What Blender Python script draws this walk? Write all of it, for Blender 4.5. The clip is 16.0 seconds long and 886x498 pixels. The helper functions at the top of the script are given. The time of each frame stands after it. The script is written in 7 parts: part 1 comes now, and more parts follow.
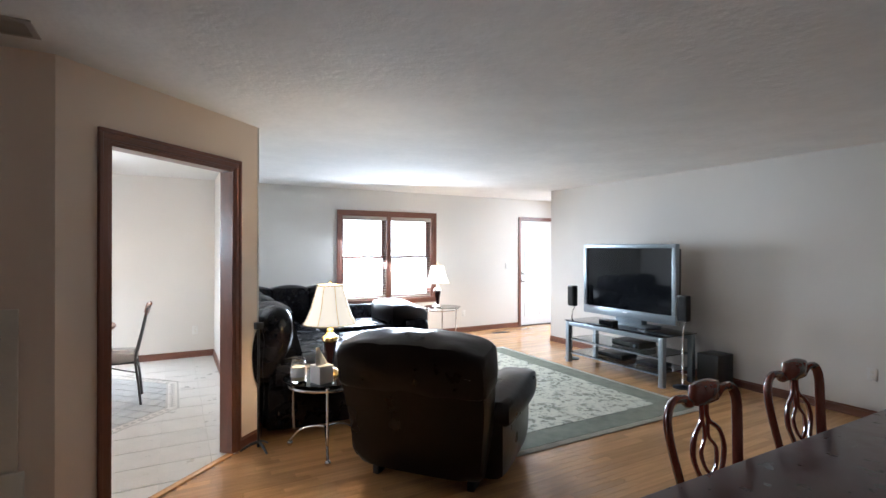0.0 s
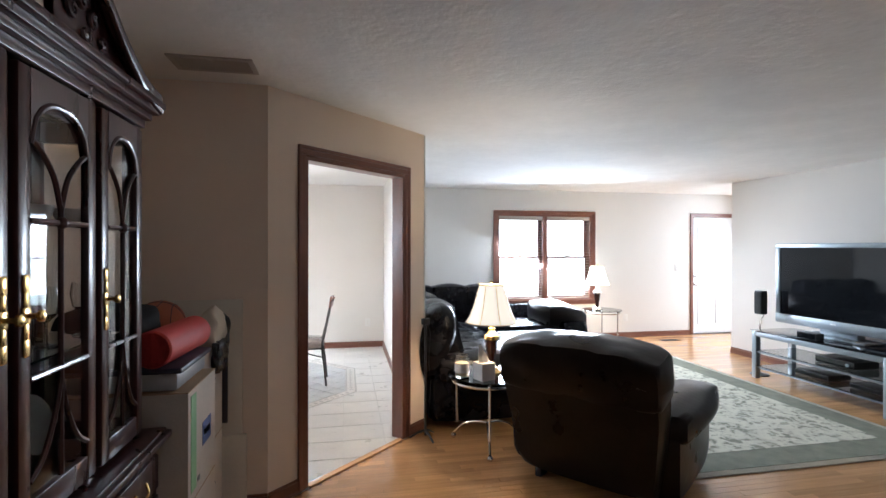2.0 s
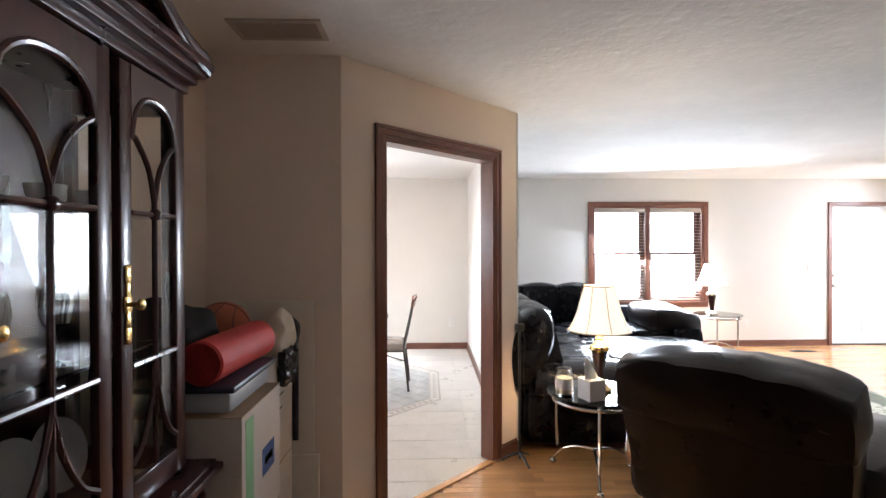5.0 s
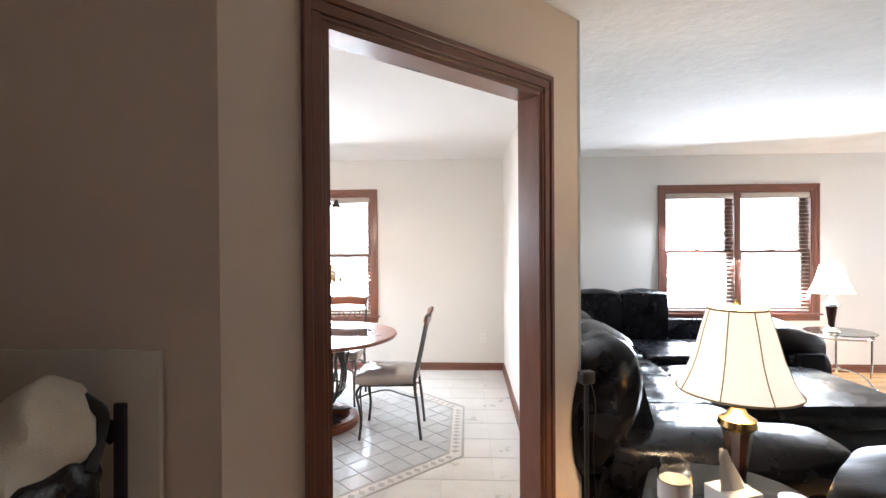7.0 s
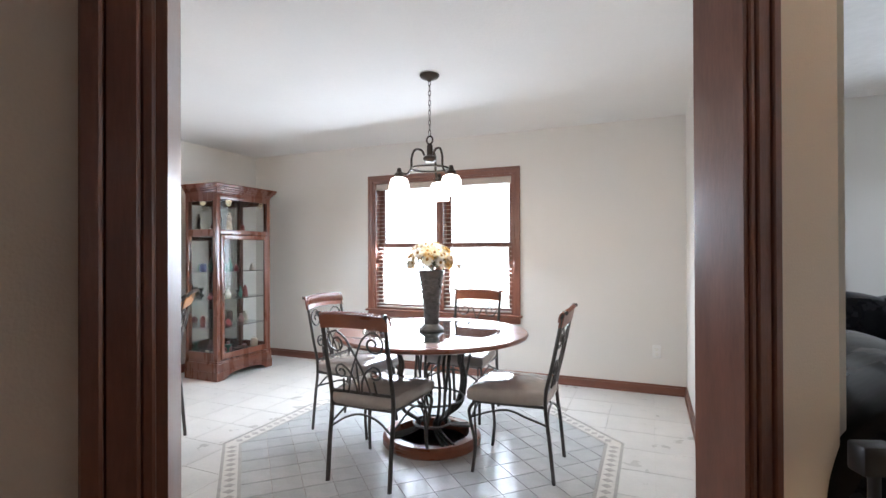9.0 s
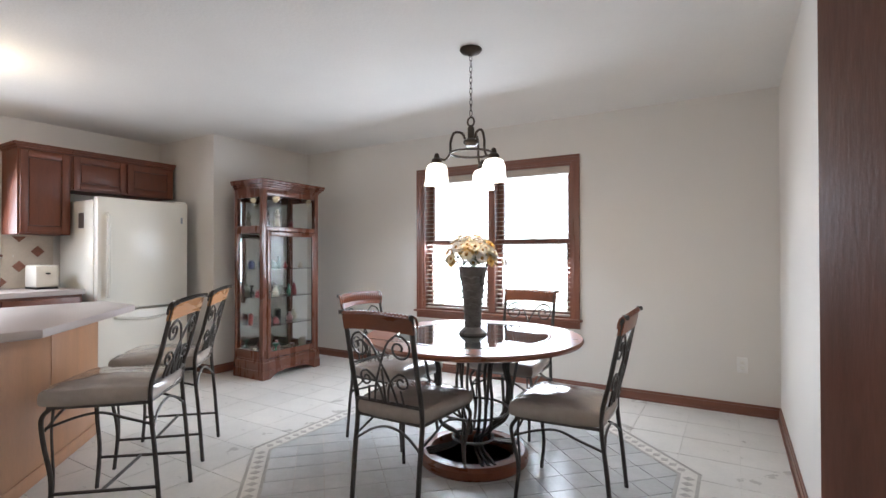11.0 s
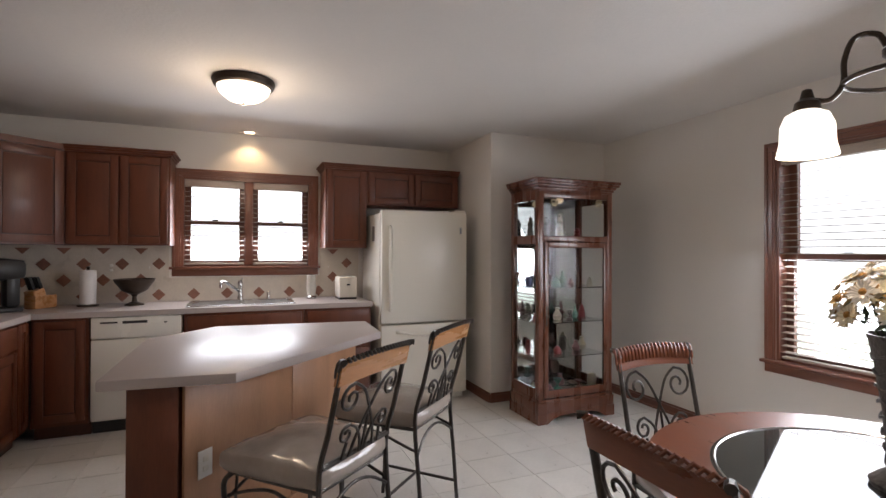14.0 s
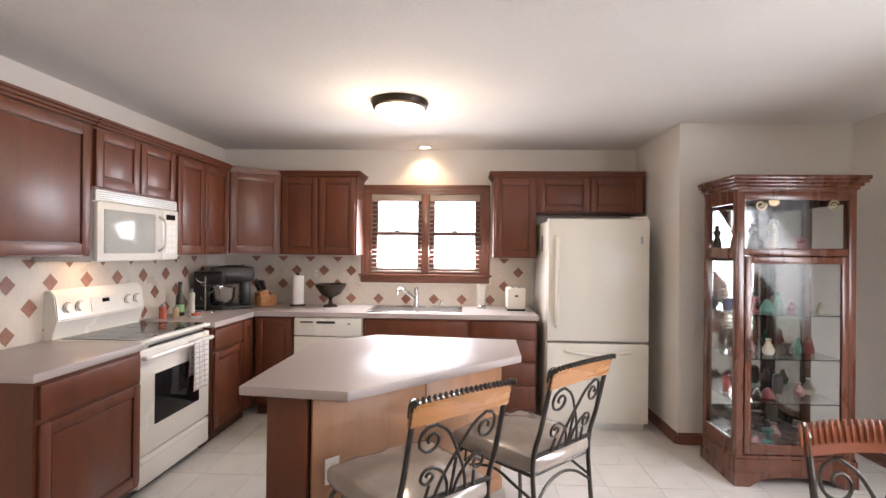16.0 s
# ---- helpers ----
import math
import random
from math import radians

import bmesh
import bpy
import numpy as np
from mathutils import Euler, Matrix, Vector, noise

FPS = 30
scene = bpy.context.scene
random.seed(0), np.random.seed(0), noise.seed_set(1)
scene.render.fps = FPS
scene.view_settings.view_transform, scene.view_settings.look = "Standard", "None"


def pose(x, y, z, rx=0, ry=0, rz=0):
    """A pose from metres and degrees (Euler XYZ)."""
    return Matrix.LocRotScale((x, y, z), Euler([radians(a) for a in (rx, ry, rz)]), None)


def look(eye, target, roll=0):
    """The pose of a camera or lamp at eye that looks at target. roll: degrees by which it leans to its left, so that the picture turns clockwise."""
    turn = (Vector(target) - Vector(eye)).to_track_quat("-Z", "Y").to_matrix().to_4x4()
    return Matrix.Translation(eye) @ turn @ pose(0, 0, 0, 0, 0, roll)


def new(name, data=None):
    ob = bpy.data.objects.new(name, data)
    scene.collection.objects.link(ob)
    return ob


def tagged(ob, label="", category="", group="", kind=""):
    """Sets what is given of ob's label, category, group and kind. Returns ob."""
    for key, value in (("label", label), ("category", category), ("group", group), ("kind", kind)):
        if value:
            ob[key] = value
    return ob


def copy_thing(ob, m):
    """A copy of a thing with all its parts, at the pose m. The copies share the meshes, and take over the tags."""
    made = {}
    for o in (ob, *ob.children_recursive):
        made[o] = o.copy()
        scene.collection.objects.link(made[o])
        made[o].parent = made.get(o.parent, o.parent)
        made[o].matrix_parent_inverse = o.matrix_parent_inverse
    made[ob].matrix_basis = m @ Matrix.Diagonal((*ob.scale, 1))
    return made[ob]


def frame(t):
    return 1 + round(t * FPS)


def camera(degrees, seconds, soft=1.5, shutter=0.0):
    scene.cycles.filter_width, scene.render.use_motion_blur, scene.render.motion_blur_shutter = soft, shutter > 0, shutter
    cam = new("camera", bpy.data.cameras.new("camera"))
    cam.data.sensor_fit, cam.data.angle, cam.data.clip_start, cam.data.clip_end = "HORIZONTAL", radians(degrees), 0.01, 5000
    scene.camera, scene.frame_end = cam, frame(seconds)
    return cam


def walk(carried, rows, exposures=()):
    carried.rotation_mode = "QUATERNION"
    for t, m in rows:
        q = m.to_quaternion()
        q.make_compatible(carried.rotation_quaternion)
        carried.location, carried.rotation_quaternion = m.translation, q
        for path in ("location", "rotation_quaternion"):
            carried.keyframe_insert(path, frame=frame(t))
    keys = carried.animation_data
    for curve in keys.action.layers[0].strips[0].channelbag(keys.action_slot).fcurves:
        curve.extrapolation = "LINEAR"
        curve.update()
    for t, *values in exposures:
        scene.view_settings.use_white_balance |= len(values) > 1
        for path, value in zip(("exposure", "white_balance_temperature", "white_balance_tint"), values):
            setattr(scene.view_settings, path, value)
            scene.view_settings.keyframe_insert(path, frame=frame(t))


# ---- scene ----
cam = camera(84.5, 16.0)
PATH = [
    (0, (0.146, 0.26, 1.504), (1.114, 2.01, 1.5), 0.2),
    (0.5, (0.131, 0.266, 1.504), (0.936, 2.097, 1.501), 0.2),
    (1, (0.108, 0.274, 1.509), (0.78, 2.158, 1.504), 0.2),
    (1.5, (0.094, 0.279, 1.509), (0.626, 2.207, 1.502), 0.2),
    (2, (0.084, 0.287, 1.506), (0.475, 2.248, 1.5), 0.1),
    (2.5, (0.073, 0.286, 1.498), (0.321, 2.27, 1.496), 0.1),
    (3, (0.064, 0.286, 1.5), (0.21, 2.281, 1.496), 0.0),
    (5.5, (0.086, 1.083, 1.477), (0.145, 3.082, 1.457), -0.2),
    (6, (0.103, 1.457, 1.468), (0.158, 3.456, 1.446), -0.3),
    (6.5, (0.153, 1.808, 1.475), (0.185, 3.807, 1.454), -0.3),
    (7, (0.232, 2.116, 1.455), (0.133, 4.113, 1.436), -0.4),
    (7.5, (0.287, 2.381, 1.444), (0.041, 4.365, 1.428), -0.4),
    (8, (0.33, 2.607, 1.415), (-0.104, 4.56, 1.402), -0.3),
    (8.5, (0.363, 2.852, 1.358), (-0.264, 4.751, 1.349), -0.3),
    (9, (0.365, 3.058, 1.267), (-0.418, 4.898, 1.275), -0.2),
    (11.5, (0.35, 3.525, 1.221), (-0.743, 5.199, 1.233), -0.1),
    (12, (0.254, 3.671, 1.295), (-0.961, 5.259, 1.304), -0.1),
    (12.5, (0.134, 3.871, 1.322), (-1.271, 5.294, 1.329), -0.1),
    (13, (-0.036, 4.08, 1.322), (-1.612, 5.311, 1.331), 0.1),
    (13.5, (-0.183, 4.264, 1.353), (-1.912, 5.27, 1.365), 0.1),
    (14, (-0.27, 4.422, 1.35), (-2.12, 5.18, 1.364), 0.2),
    (14.5, (-0.304, 4.572, 1.352), (-2.24, 5.073, 1.369), 0.4),
    (15, (-0.333, 4.716, 1.417), (-2.315, 4.98, 1.425), 0.5),
    (15.5, (-0.352, 4.817, 1.439), (-2.351, 4.877, 1.444), 0.6),
    (16, (-0.386, 4.868, 1.453), (-2.384, 4.775, 1.458), 0.6),
]
# stops, kelvin and tint as the camera adapts from the living room to the kitchen
EXPOSURES = [(0.0, 0.9, 5780, 11), (3.0, 1.08, 5820, 13), (5.5, 1.25, 6100, 15), (7.0, 1.1, 6080, 14), (9.0, 0.5, 5850, 12), (11.5, -0.25, 6150, 14), (12.5, -0.85, 6400, 15), (13.5, -0.98, 6500, 17), (14.5, -0.35, 6700, 20), (16.0, 0.25, 6700, 20)]
walk(cam, [(t, look(eye, target, roll)) for t, eye, target, roll in PATH], EXPOSURES)

# ---- world and large lights ----
world = bpy.data.worlds.new("sky")
scene.world = world
world.use_nodes = True
wn = world.node_tree
sky = wn.nodes.new("ShaderNodeTexSky")
sky.sky_type, sky.sun_disc = "NISHITA", False
sky.sun_elevation, sky.sun_rotation = radians(50), radians(150)
wn.links.new(sky.outputs["Color"], wn.nodes["Background"].inputs["Color"])
wn.nodes["Background"].inputs["Strength"].default_value = 0.12
sun = new("sun", bpy.data.lights.new("sun", "SUN"))
sun.data.energy, sun.data.angle, sun.data.color = 1.2, radians(12), (1.0, 0.95, 0.88)
sun.matrix_world = look((0, 0, 20), Vector((0, 0, 20)) - Vector((math.sin(radians(150)) * 0.64, math.cos(radians(150)) * 0.64, 0.77)))


def daylight(name, eye, target, width, height, watts, colour=(0.86, 0.94, 1.0)):
    lamp = new(name, bpy.data.lights.new(name, "AREA"))
    lamp.data.shape, lamp.data.size, lamp.data.size_y = "RECTANGLE", width, height
    lamp.data.energy, lamp.data.color = watts, colour
    lamp.matrix_world = look(eye, target)
    return lamp


daylight("daylight_living", (3.28, 7.70, 1.36), (1.9, 3.0, -1.8), 1.55, 1.3, 114)
daylight("daylight_dining", (-1.67, 7.70, 1.34), (-2.1, 3.0, -1.9), 1.55, 1.3, 88)
daylight("daylight_kitchen", (-5.10, 4.47, 1.62), (-3.0, 4.47, 0.35), 1.05, 0.75, 42)
# added lamp at an unseen foyer window, brightens the entry
daylight("daylight_foyer", (7.52, 6.5, 1.40), (3.0, 5.2, -0.8), 1.4, 1.8, 62)


def bulb(name, place, watts, radius=0.04, colour=(1.0, 0.78, 0.5)):
    lamp = new(name, bpy.data.lights.new(name, "POINT"))
    lamp.data.energy, lamp.data.shadow_soft_size, lamp.data.color = watts, radius, colour
    lamp.location = place
    return lamp


# ---- materials ----
def mat(name, colour, rough=0.5, metal=0.0, vary=0.12, scale=6.0, grain=60.0, bump=0.05, stretch=(1, 1, 1), rvary=0.1, coat=0.0, fine=0.5):
    """Principled surface with colour variation at two scales and a fine relief."""
    m = bpy.data.materials.new(name)
    m.use_nodes = True
    t = m.node_tree
    n, link = t.nodes, t.links.new
    b = n["Principled BSDF"]
    co = n.new("ShaderNodeTexCoord")
    mp = n.new("ShaderNodeMapping")
    mp.inputs["Scale"].default_value = stretch
    link(co.outputs["Object"], mp.inputs["Vector"])
    big, small = n.new("ShaderNodeTexNoise"), n.new("ShaderNodeTexNoise")
    big.inputs["Scale"].default_value, small.inputs["Scale"].default_value = scale, grain
    big.inputs["Detail"].default_value, small.inputs["Detail"].default_value = 5, 4
    for x in (big, small):
        link(mp.outputs["Vector"], x.inputs["Vector"])
    mix = n.new("ShaderNodeMath")
    mix.operation = "MULTIPLY_ADD"
    mix.inputs[1].default_value = fine
    link(small.outputs["Fac"], mix.inputs[0])
    link(big.outputs["Fac"], mix.inputs[2])
    ramp = n.new("ShaderNodeMapRange")
    ramp.inputs["From Min"].default_value, ramp.inputs["From Max"].default_value = 0.5 * (1 + fine) - 0.3, 0.5 * (1 + fine) + 0.3
    ramp.inputs["To Min"].default_value, ramp.inputs["To Max"].default_value = 1 - vary, 1 + vary
    link(mix.outputs[0], ramp.inputs["Value"])
    rgb = n.new("ShaderNodeVectorMath")
    rgb.operation = "SCALE"
    rgb.inputs[0].default_value = colour
    link(ramp.outputs[0], rgb.inputs["Scale"])
    link(rgb.outputs[0], b.inputs["Base Color"])
    rr = n.new("ShaderNodeMapRange")
    rr.inputs["To Min"].default_value, rr.inputs["To Max"].default_value = max(0.02, rough - rvary), min(1, rough + rvary)
    link(big.outputs["Fac"], rr.inputs["Value"])
    link(rr.outputs[0], b.inputs["Roughness"])
    b.inputs["Metallic"].default_value = metal
    b.inputs["Coat Weight"].default_value = coat
    b.inputs["Coat Roughness"].default_value = 0.12
    if bump:
        bp = n.new("ShaderNodeBump")
        bp.inputs["Strength"].default_value, bp.inputs["Distance"].default_value = bump, 0.01
        link(small.outputs["Fac"], bp.inputs["Height"])
        link(bp.outputs[0], b.inputs["Normal"])
    return m


def per_piece(m, amount):
    """Lets each object on this material differ in tone."""
    t = m.node_tree
    n, link = t.nodes, t.links.new
    b = n["Principled BSDF"]
    source = b.inputs["Base Color"].links[0].from_socket
    info, rng, sc = n.new("ShaderNodeObjectInfo"), n.new("ShaderNodeMapRange"), n.new("ShaderNodeVectorMath")
    rng.inputs["To Min"].default_value, rng.inputs["To Max"].default_value = 1 - amount, 1 + amount
    link(info.outputs["Random"], rng.inputs["Value"])
    sc.operation = "SCALE"
    link(source, sc.inputs[0])
    link(rng.outputs[0], sc.inputs["Scale"])
    link(sc.outputs[0], b.inputs["Base Color"])
    return m


def glass(name, tint=(0.95, 0.97, 0.97), rough=0.0):
    m = bpy.data.materials.new(name)
    m.use_nodes = True
    b = m.node_tree.nodes["Principled BSDF"]
    b.inputs["Base Color"].default_value = (*tint, 1)
    b.inputs["Roughness"].default_value = rough
    b.inputs["Transmission Weight"].default_value = 1.0
    b.inputs["IOR"].default_value = 1.45
    return m


def glow(name, colour, strength):
    m = bpy.data.materials.new(name)
    m.use_nodes = True
    b = m.node_tree.nodes["Principled BSDF"]
    b.inputs["Base Color"].default_value = (*colour, 1)
    b.inputs["Emission Color"].default_value = (*colour, 1)
    b.inputs["Emission Strength"].default_value = strength
    return m


M_WALL = mat("wall_paint", (0.71, 0.68, 0.635), 0.75, vary=0.03, scale=1.2, grain=220, bump=0.12)
# tan paint, made paler and warmer in place of missing warm light
M_WALL_T = mat("tan_wall_paint_warmed", (0.82, 0.69, 0.575), 0.75, vary=0.03, scale=1.2, grain=220, bump=0.12)
M_CEIL = mat("ceiling_knockdown", (0.80, 0.785, 0.76), 0.85, vary=0.06, scale=3, grain=17, bump=0.42)
M_CEIL_K = mat("ceiling_plain", (0.76, 0.745, 0.72), 0.85, vary=0.03, scale=2, grain=60, bump=0.15)
M_TRIM = mat("stained_trim", (0.185, 0.070, 0.043), 0.32, vary=0.25, scale=3, grain=40, bump=0.06, stretch=(6, 6, 0.8), coat=0.3)
M_TRIM_H = mat("stained_trim_level", (0.185, 0.070, 0.043), 0.32, vary=0.25, scale=3, grain=40, bump=0.06, stretch=(0.8, 6, 6), coat=0.3)
M_CAB = mat("cherry_cabinet", (0.125, 0.034, 0.014), 0.42, vary=0.3, scale=2.5, grain=30, bump=0.04, stretch=(5, 5, 0.7), coat=0.08)
# darkened cherry: shade of door recesses and toe kicks, put into the colour
M_CAB_SHADE = mat("cherry_cabinet_shadow_line", (0.07, 0.022, 0.012), 0.4, vary=0.2, scale=3, grain=30, stretch=(5, 5, 0.7))
M_ISLAND = mat("island_panel_wood", (0.37, 0.19, 0.10), 0.38, vary=0.16, scale=3, grain=40, bump=0.04, stretch=(4, 4, 0.6), coat=0.15)
M_OAK = per_piece(mat("oak_strip", (0.60, 0.33, 0.145), 0.19, vary=0.16, scale=4, grain=60, bump=0.05, stretch=(0.7, 9, 9), coat=0.35), 0.18)
M_OAK_GAP = mat("oak_gap", (0.24, 0.12, 0.05), 0.6)
M_TILE = per_piece(mat("floor_tile", (0.60, 0.575, 0.535), 0.3, vary=0.09, scale=5, grain=45, bump=0.05), 0.04)
M_TILE_S = per_piece(mat("inset_floor_tile", (0.50, 0.50, 0.49), 0.22, vary=0.1, scale=9, grain=60, bump=0.04), 0.07)
M_GROUT = mat("grout", (0.42, 0.40, 0.37), 0.8, vary=0.15)
M_GROUT_L = mat("light_grout", (0.60, 0.58, 0.54), 0.8, vary=0.15)
M_TILE_BORDER = mat("border_tile", (0.36, 0.335, 0.30), 0.4, vary=0.2, scale=30, grain=120)
M_TILE_BORDER_L = mat("border_tile_pale", (0.60, 0.57, 0.52), 0.4, vary=0.1, scale=30, grain=120)
M_LEATHER = mat("black_leather", (0.006, 0.006, 0.008), 0.26, vary=0.3, scale=5, grain=28, bump=0.09, rvary=0.12)
M_LEATHER_B = mat("brown_black_leather", (0.009, 0.006, 0.005), 0.31, vary=0.3, scale=5, grain=28, bump=0.10, rvary=0.12)
for m_ in (M_LEATHER, M_LEATHER_B):
    m_.node_tree.nodes["Principled BSDF"].inputs["Specular IOR Level"].default_value = 0.24
M_CHROME = mat("brushed_chrome", (0.62, 0.61, 0.60), 0.2, 1.0, vary=0.06, bump=0.0)
M_STEEL = mat("stainless", (0.55, 0.55, 0.55), 0.25, 1.0, vary=0.08, bump=0.02)
M_IRON = mat("wrought_iron", (0.075, 0.068, 0.062), 0.34, 0.75, vary=0.25, scale=20, grain=120, bump=0.15)
M_BRONZE = mat("dark_bronze", (0.055, 0.04, 0.03), 0.4, 0.7, vary=0.25, scale=20, grain=120, bump=0.08)
M_WHITE = mat("white_enamel", (0.76, 0.74, 0.68), 0.25, vary=0.03, scale=3, grain=200, bump=0.02)
M_WHITE_P = mat("white_plastic", (0.74, 0.73, 0.70), 0.4, vary=0.04)
M_DOORW = mat("white_door_paint", (0.78, 0.78, 0.77), 0.45, vary=0.03)
M_BLACK = mat("black_plastic", (0.015, 0.015, 0.016), 0.35, vary=0.2)
M_BLACK_G = mat("black_glass", (0.008, 0.009, 0.011), 0.05, vary=0.1, bump=0.0, rvary=0.02)
M_SILVER = mat("silver_plastic", (0.30, 0.345, 0.375), 0.4, 0.5, vary=0.05, bump=0.01)
M_LAM = mat("greige_laminate", (0.44, 0.385, 0.365), 0.36, vary=0.015, scale=3, grain=300, bump=0.0, rvary=0.015)
M_GLASS = glass("clear_glass")
M_GLASS_C = glass("thin_cabinet_glass")
M_GLASS_C.node_tree.nodes["Principled BSDF"].inputs["IOR"].default_value = 1.25
M_GLASS_D = glass("smoked_glass", (0.30, 0.33, 0.33))
M_MAHOG = mat("dark_mahogany", (0.042, 0.010, 0.009), 0.3, vary=0.35, scale=3, grain=40, bump=0.03, stretch=(5, 5, 0.8), coat=0.22)
M_MAHOG_R = mat("red_mahogany", (0.15, 0.028, 0.016), 0.2, vary=0.3, scale=3, grain=40, bump=0.03, stretch=(4, 4, 1), coat=0.5)
M_BRASS = mat("brass", (0.62, 0.42, 0.16), 0.25, 1.0, vary=0.1, bump=0.0)
M_SHADE = glow("lamp_shade_cloth", (0.92, 0.80, 0.62), 0.5)
M_BLIND = mat("blind_slat_wood", (0.46, 0.39, 0.33), 0.35, vary=0.2, stretch=(0.7, 8, 8))
M_SEAT = mat("tan_vinyl_seat", (0.33, 0.28, 0.245), 0.14, vary=0.12, scale=8, grain=26, bump=0.22, coat=0.6)
M_TABLE = mat("table_cherry", (0.19, 0.058, 0.026), 0.3, vary=0.22, scale=3, grain=40, bump=0.02, stretch=(1, 6, 6), coat=0.25)
M_CHAIRTOP = mat("chair_rail_oak", (0.42, 0.20, 0.08), 0.28, vary=0.2, scale=4, grain=40, bump=0.03, stretch=(1, 8, 8), coat=0.3)

# ---- building helpers ----
def cuboid(bm, x0, x1, y0, y1, z0, z1, bevel=0.0, segments=2, m=None):
    g = bmesh.ops.create_cube(bm, size=1.0)
    vs = g["verts"]
    bmesh.ops.scale(bm, vec=(abs(x1 - x0), abs(y1 - y0), abs(z1 - z0)), verts=vs)
    bmesh.ops.translate(bm, vec=((x0 + x1) / 2, (y0 + y1) / 2, (z0 + z1) / 2), verts=vs)
    if bevel:
        es = list({e for v in vs for e in v.link_edges})
        r = bmesh.ops.bevel(bm, geom=es, offset=bevel, segments=segments, affect="EDGES", profile=0.5)
        vs = list({v for f in r["faces"] for v in f.verts} | {v for v in vs if v.is_valid})
    if m is not None:
        bmesh.ops.transform(bm, matrix=m, verts=vs)
    return vs


def prism(bm, poly, z0, z1, bevel=0.0, segments=2):
    """A level plate with the outline poly (counter-clockwise)."""
    low, high = [bm.verts.new((x, y, z0)) for x, y in poly], [bm.verts.new((x, y, z1)) for x, y in poly]
    k = len(poly)
    faces = [bm.faces.new(high), bm.faces.new(low[::-1])]
    faces += [bm.faces.new((low[i], low[(i + 1) % k], high[(i + 1) % k], high[i])) for i in range(k)]
    if bevel:
        es = [e for f in faces[:2] for e in f.edges]
        bmesh.ops.bevel(bm, geom=es, offset=bevel, segments=segments, affect="EDGES", profile=0.5)
    return low + high


def lathe(bm, profile, x=0.0, y=0.0, n=24):
    """A turned body: profile of (radius, height) from bottom to top."""
    rings = []
    for r, z in profile:
        if r < 1e-5:
            rings.append([bm.verts.new((x, y, z))])
        else:
            rings.append([bm.verts.new((x + r * math.cos(2 * math.pi * k / n), y + r * math.sin(2 * math.pi * k / n), z)) for k in range(n)])
    for a, b in zip(rings, rings[1:]):
        for k in range(n):
            q = [a[k % len(a)], a[(k + 1) % len(a)], b[(k + 1) % len(b)], b[k % len(b)]]
            q = [v for i, v in enumerate(q) if v not in q[:i]]
            if len(q) > 2:
                bm.faces.new(q)
    for ring, flip in ((rings[0], True), (rings[-1], False)):
        if len(ring) > 2:
            bm.faces.new(ring[::-1] if flip else ring)


def tube(bm, pts, r, n=8, closed=False, r2=None, flat=1.0):
    """A bent rod along pts; r2: radius at its end; flat: how far it is pressed."""
    pts = [Vector(p) for p in pts]
    rings, up = [], None
    k = len(pts)
    for i, p in enumerate(pts):
        a, b = pts[(i - 1) % k if closed else max(i - 1, 0)], pts[(i + 1) % k if closed else min(i + 1, k - 1)]
        d = (b - a).normalized()
        if up is None:
            up = d.orthogonal().normalized()
        up = (up - d * up.dot(d)).normalized()
        side = d.cross(up)
        rad = r if r2 is None else r + (r2 - r) * i / (k - 1)
        rings.append([bm.verts.new(p + rad * (math.cos(2 * math.pi * j / n) * up + flat * math.sin(2 * math.pi * j / n) * side)) for j in range(n)])
    for i in range(k if closed else k - 1):
        a, b = rings[i], rings[(i + 1) % k]
        for j in range(n):
            bm.faces.new((a[j], a[(j + 1) % n], b[(j + 1) % n], b[j]))
    if not closed:
        bm.faces.new(rings[0][::-1])
        bm.faces.new(rings[-1])


def curve(pts, per=6):
    """A smooth line through pts (Catmull-Rom)."""
    pts = [Vector(p) for p in pts]
    q = [2 * pts[0] - pts[1]] + pts + [2 * pts[-1] - pts[-2]]
    out = []
    for i in range(1, len(q) - 2):
        for j in range(per):
            t = j / per
            out.append(0.5 * (2 * q[i] + (q[i + 1] - q[i - 1]) * t + (2 * q[i - 1] - 5 * q[i] + 4 * q[i + 1] - q[i + 2]) * t * t + (3 * q[i] - q[i - 1] - 3 * q[i + 1] + q[i + 2]) * t ** 3))
    return out + [pts[-1]]


def spiral(cx, cz, r0, r1, a0, turns, y=0.0, n=20):
    """A scroll in the x-z plane."""
    return [(cx + (r0 + (r1 - r0) * k / n) * math.cos(a0 + 2 * math.pi * turns * k / n), y, cz + (r0 + (r1 - r0) * k / n) * math.sin(a0 + 2 * math.pi * turns * k / n)) for k in range(n + 1)]


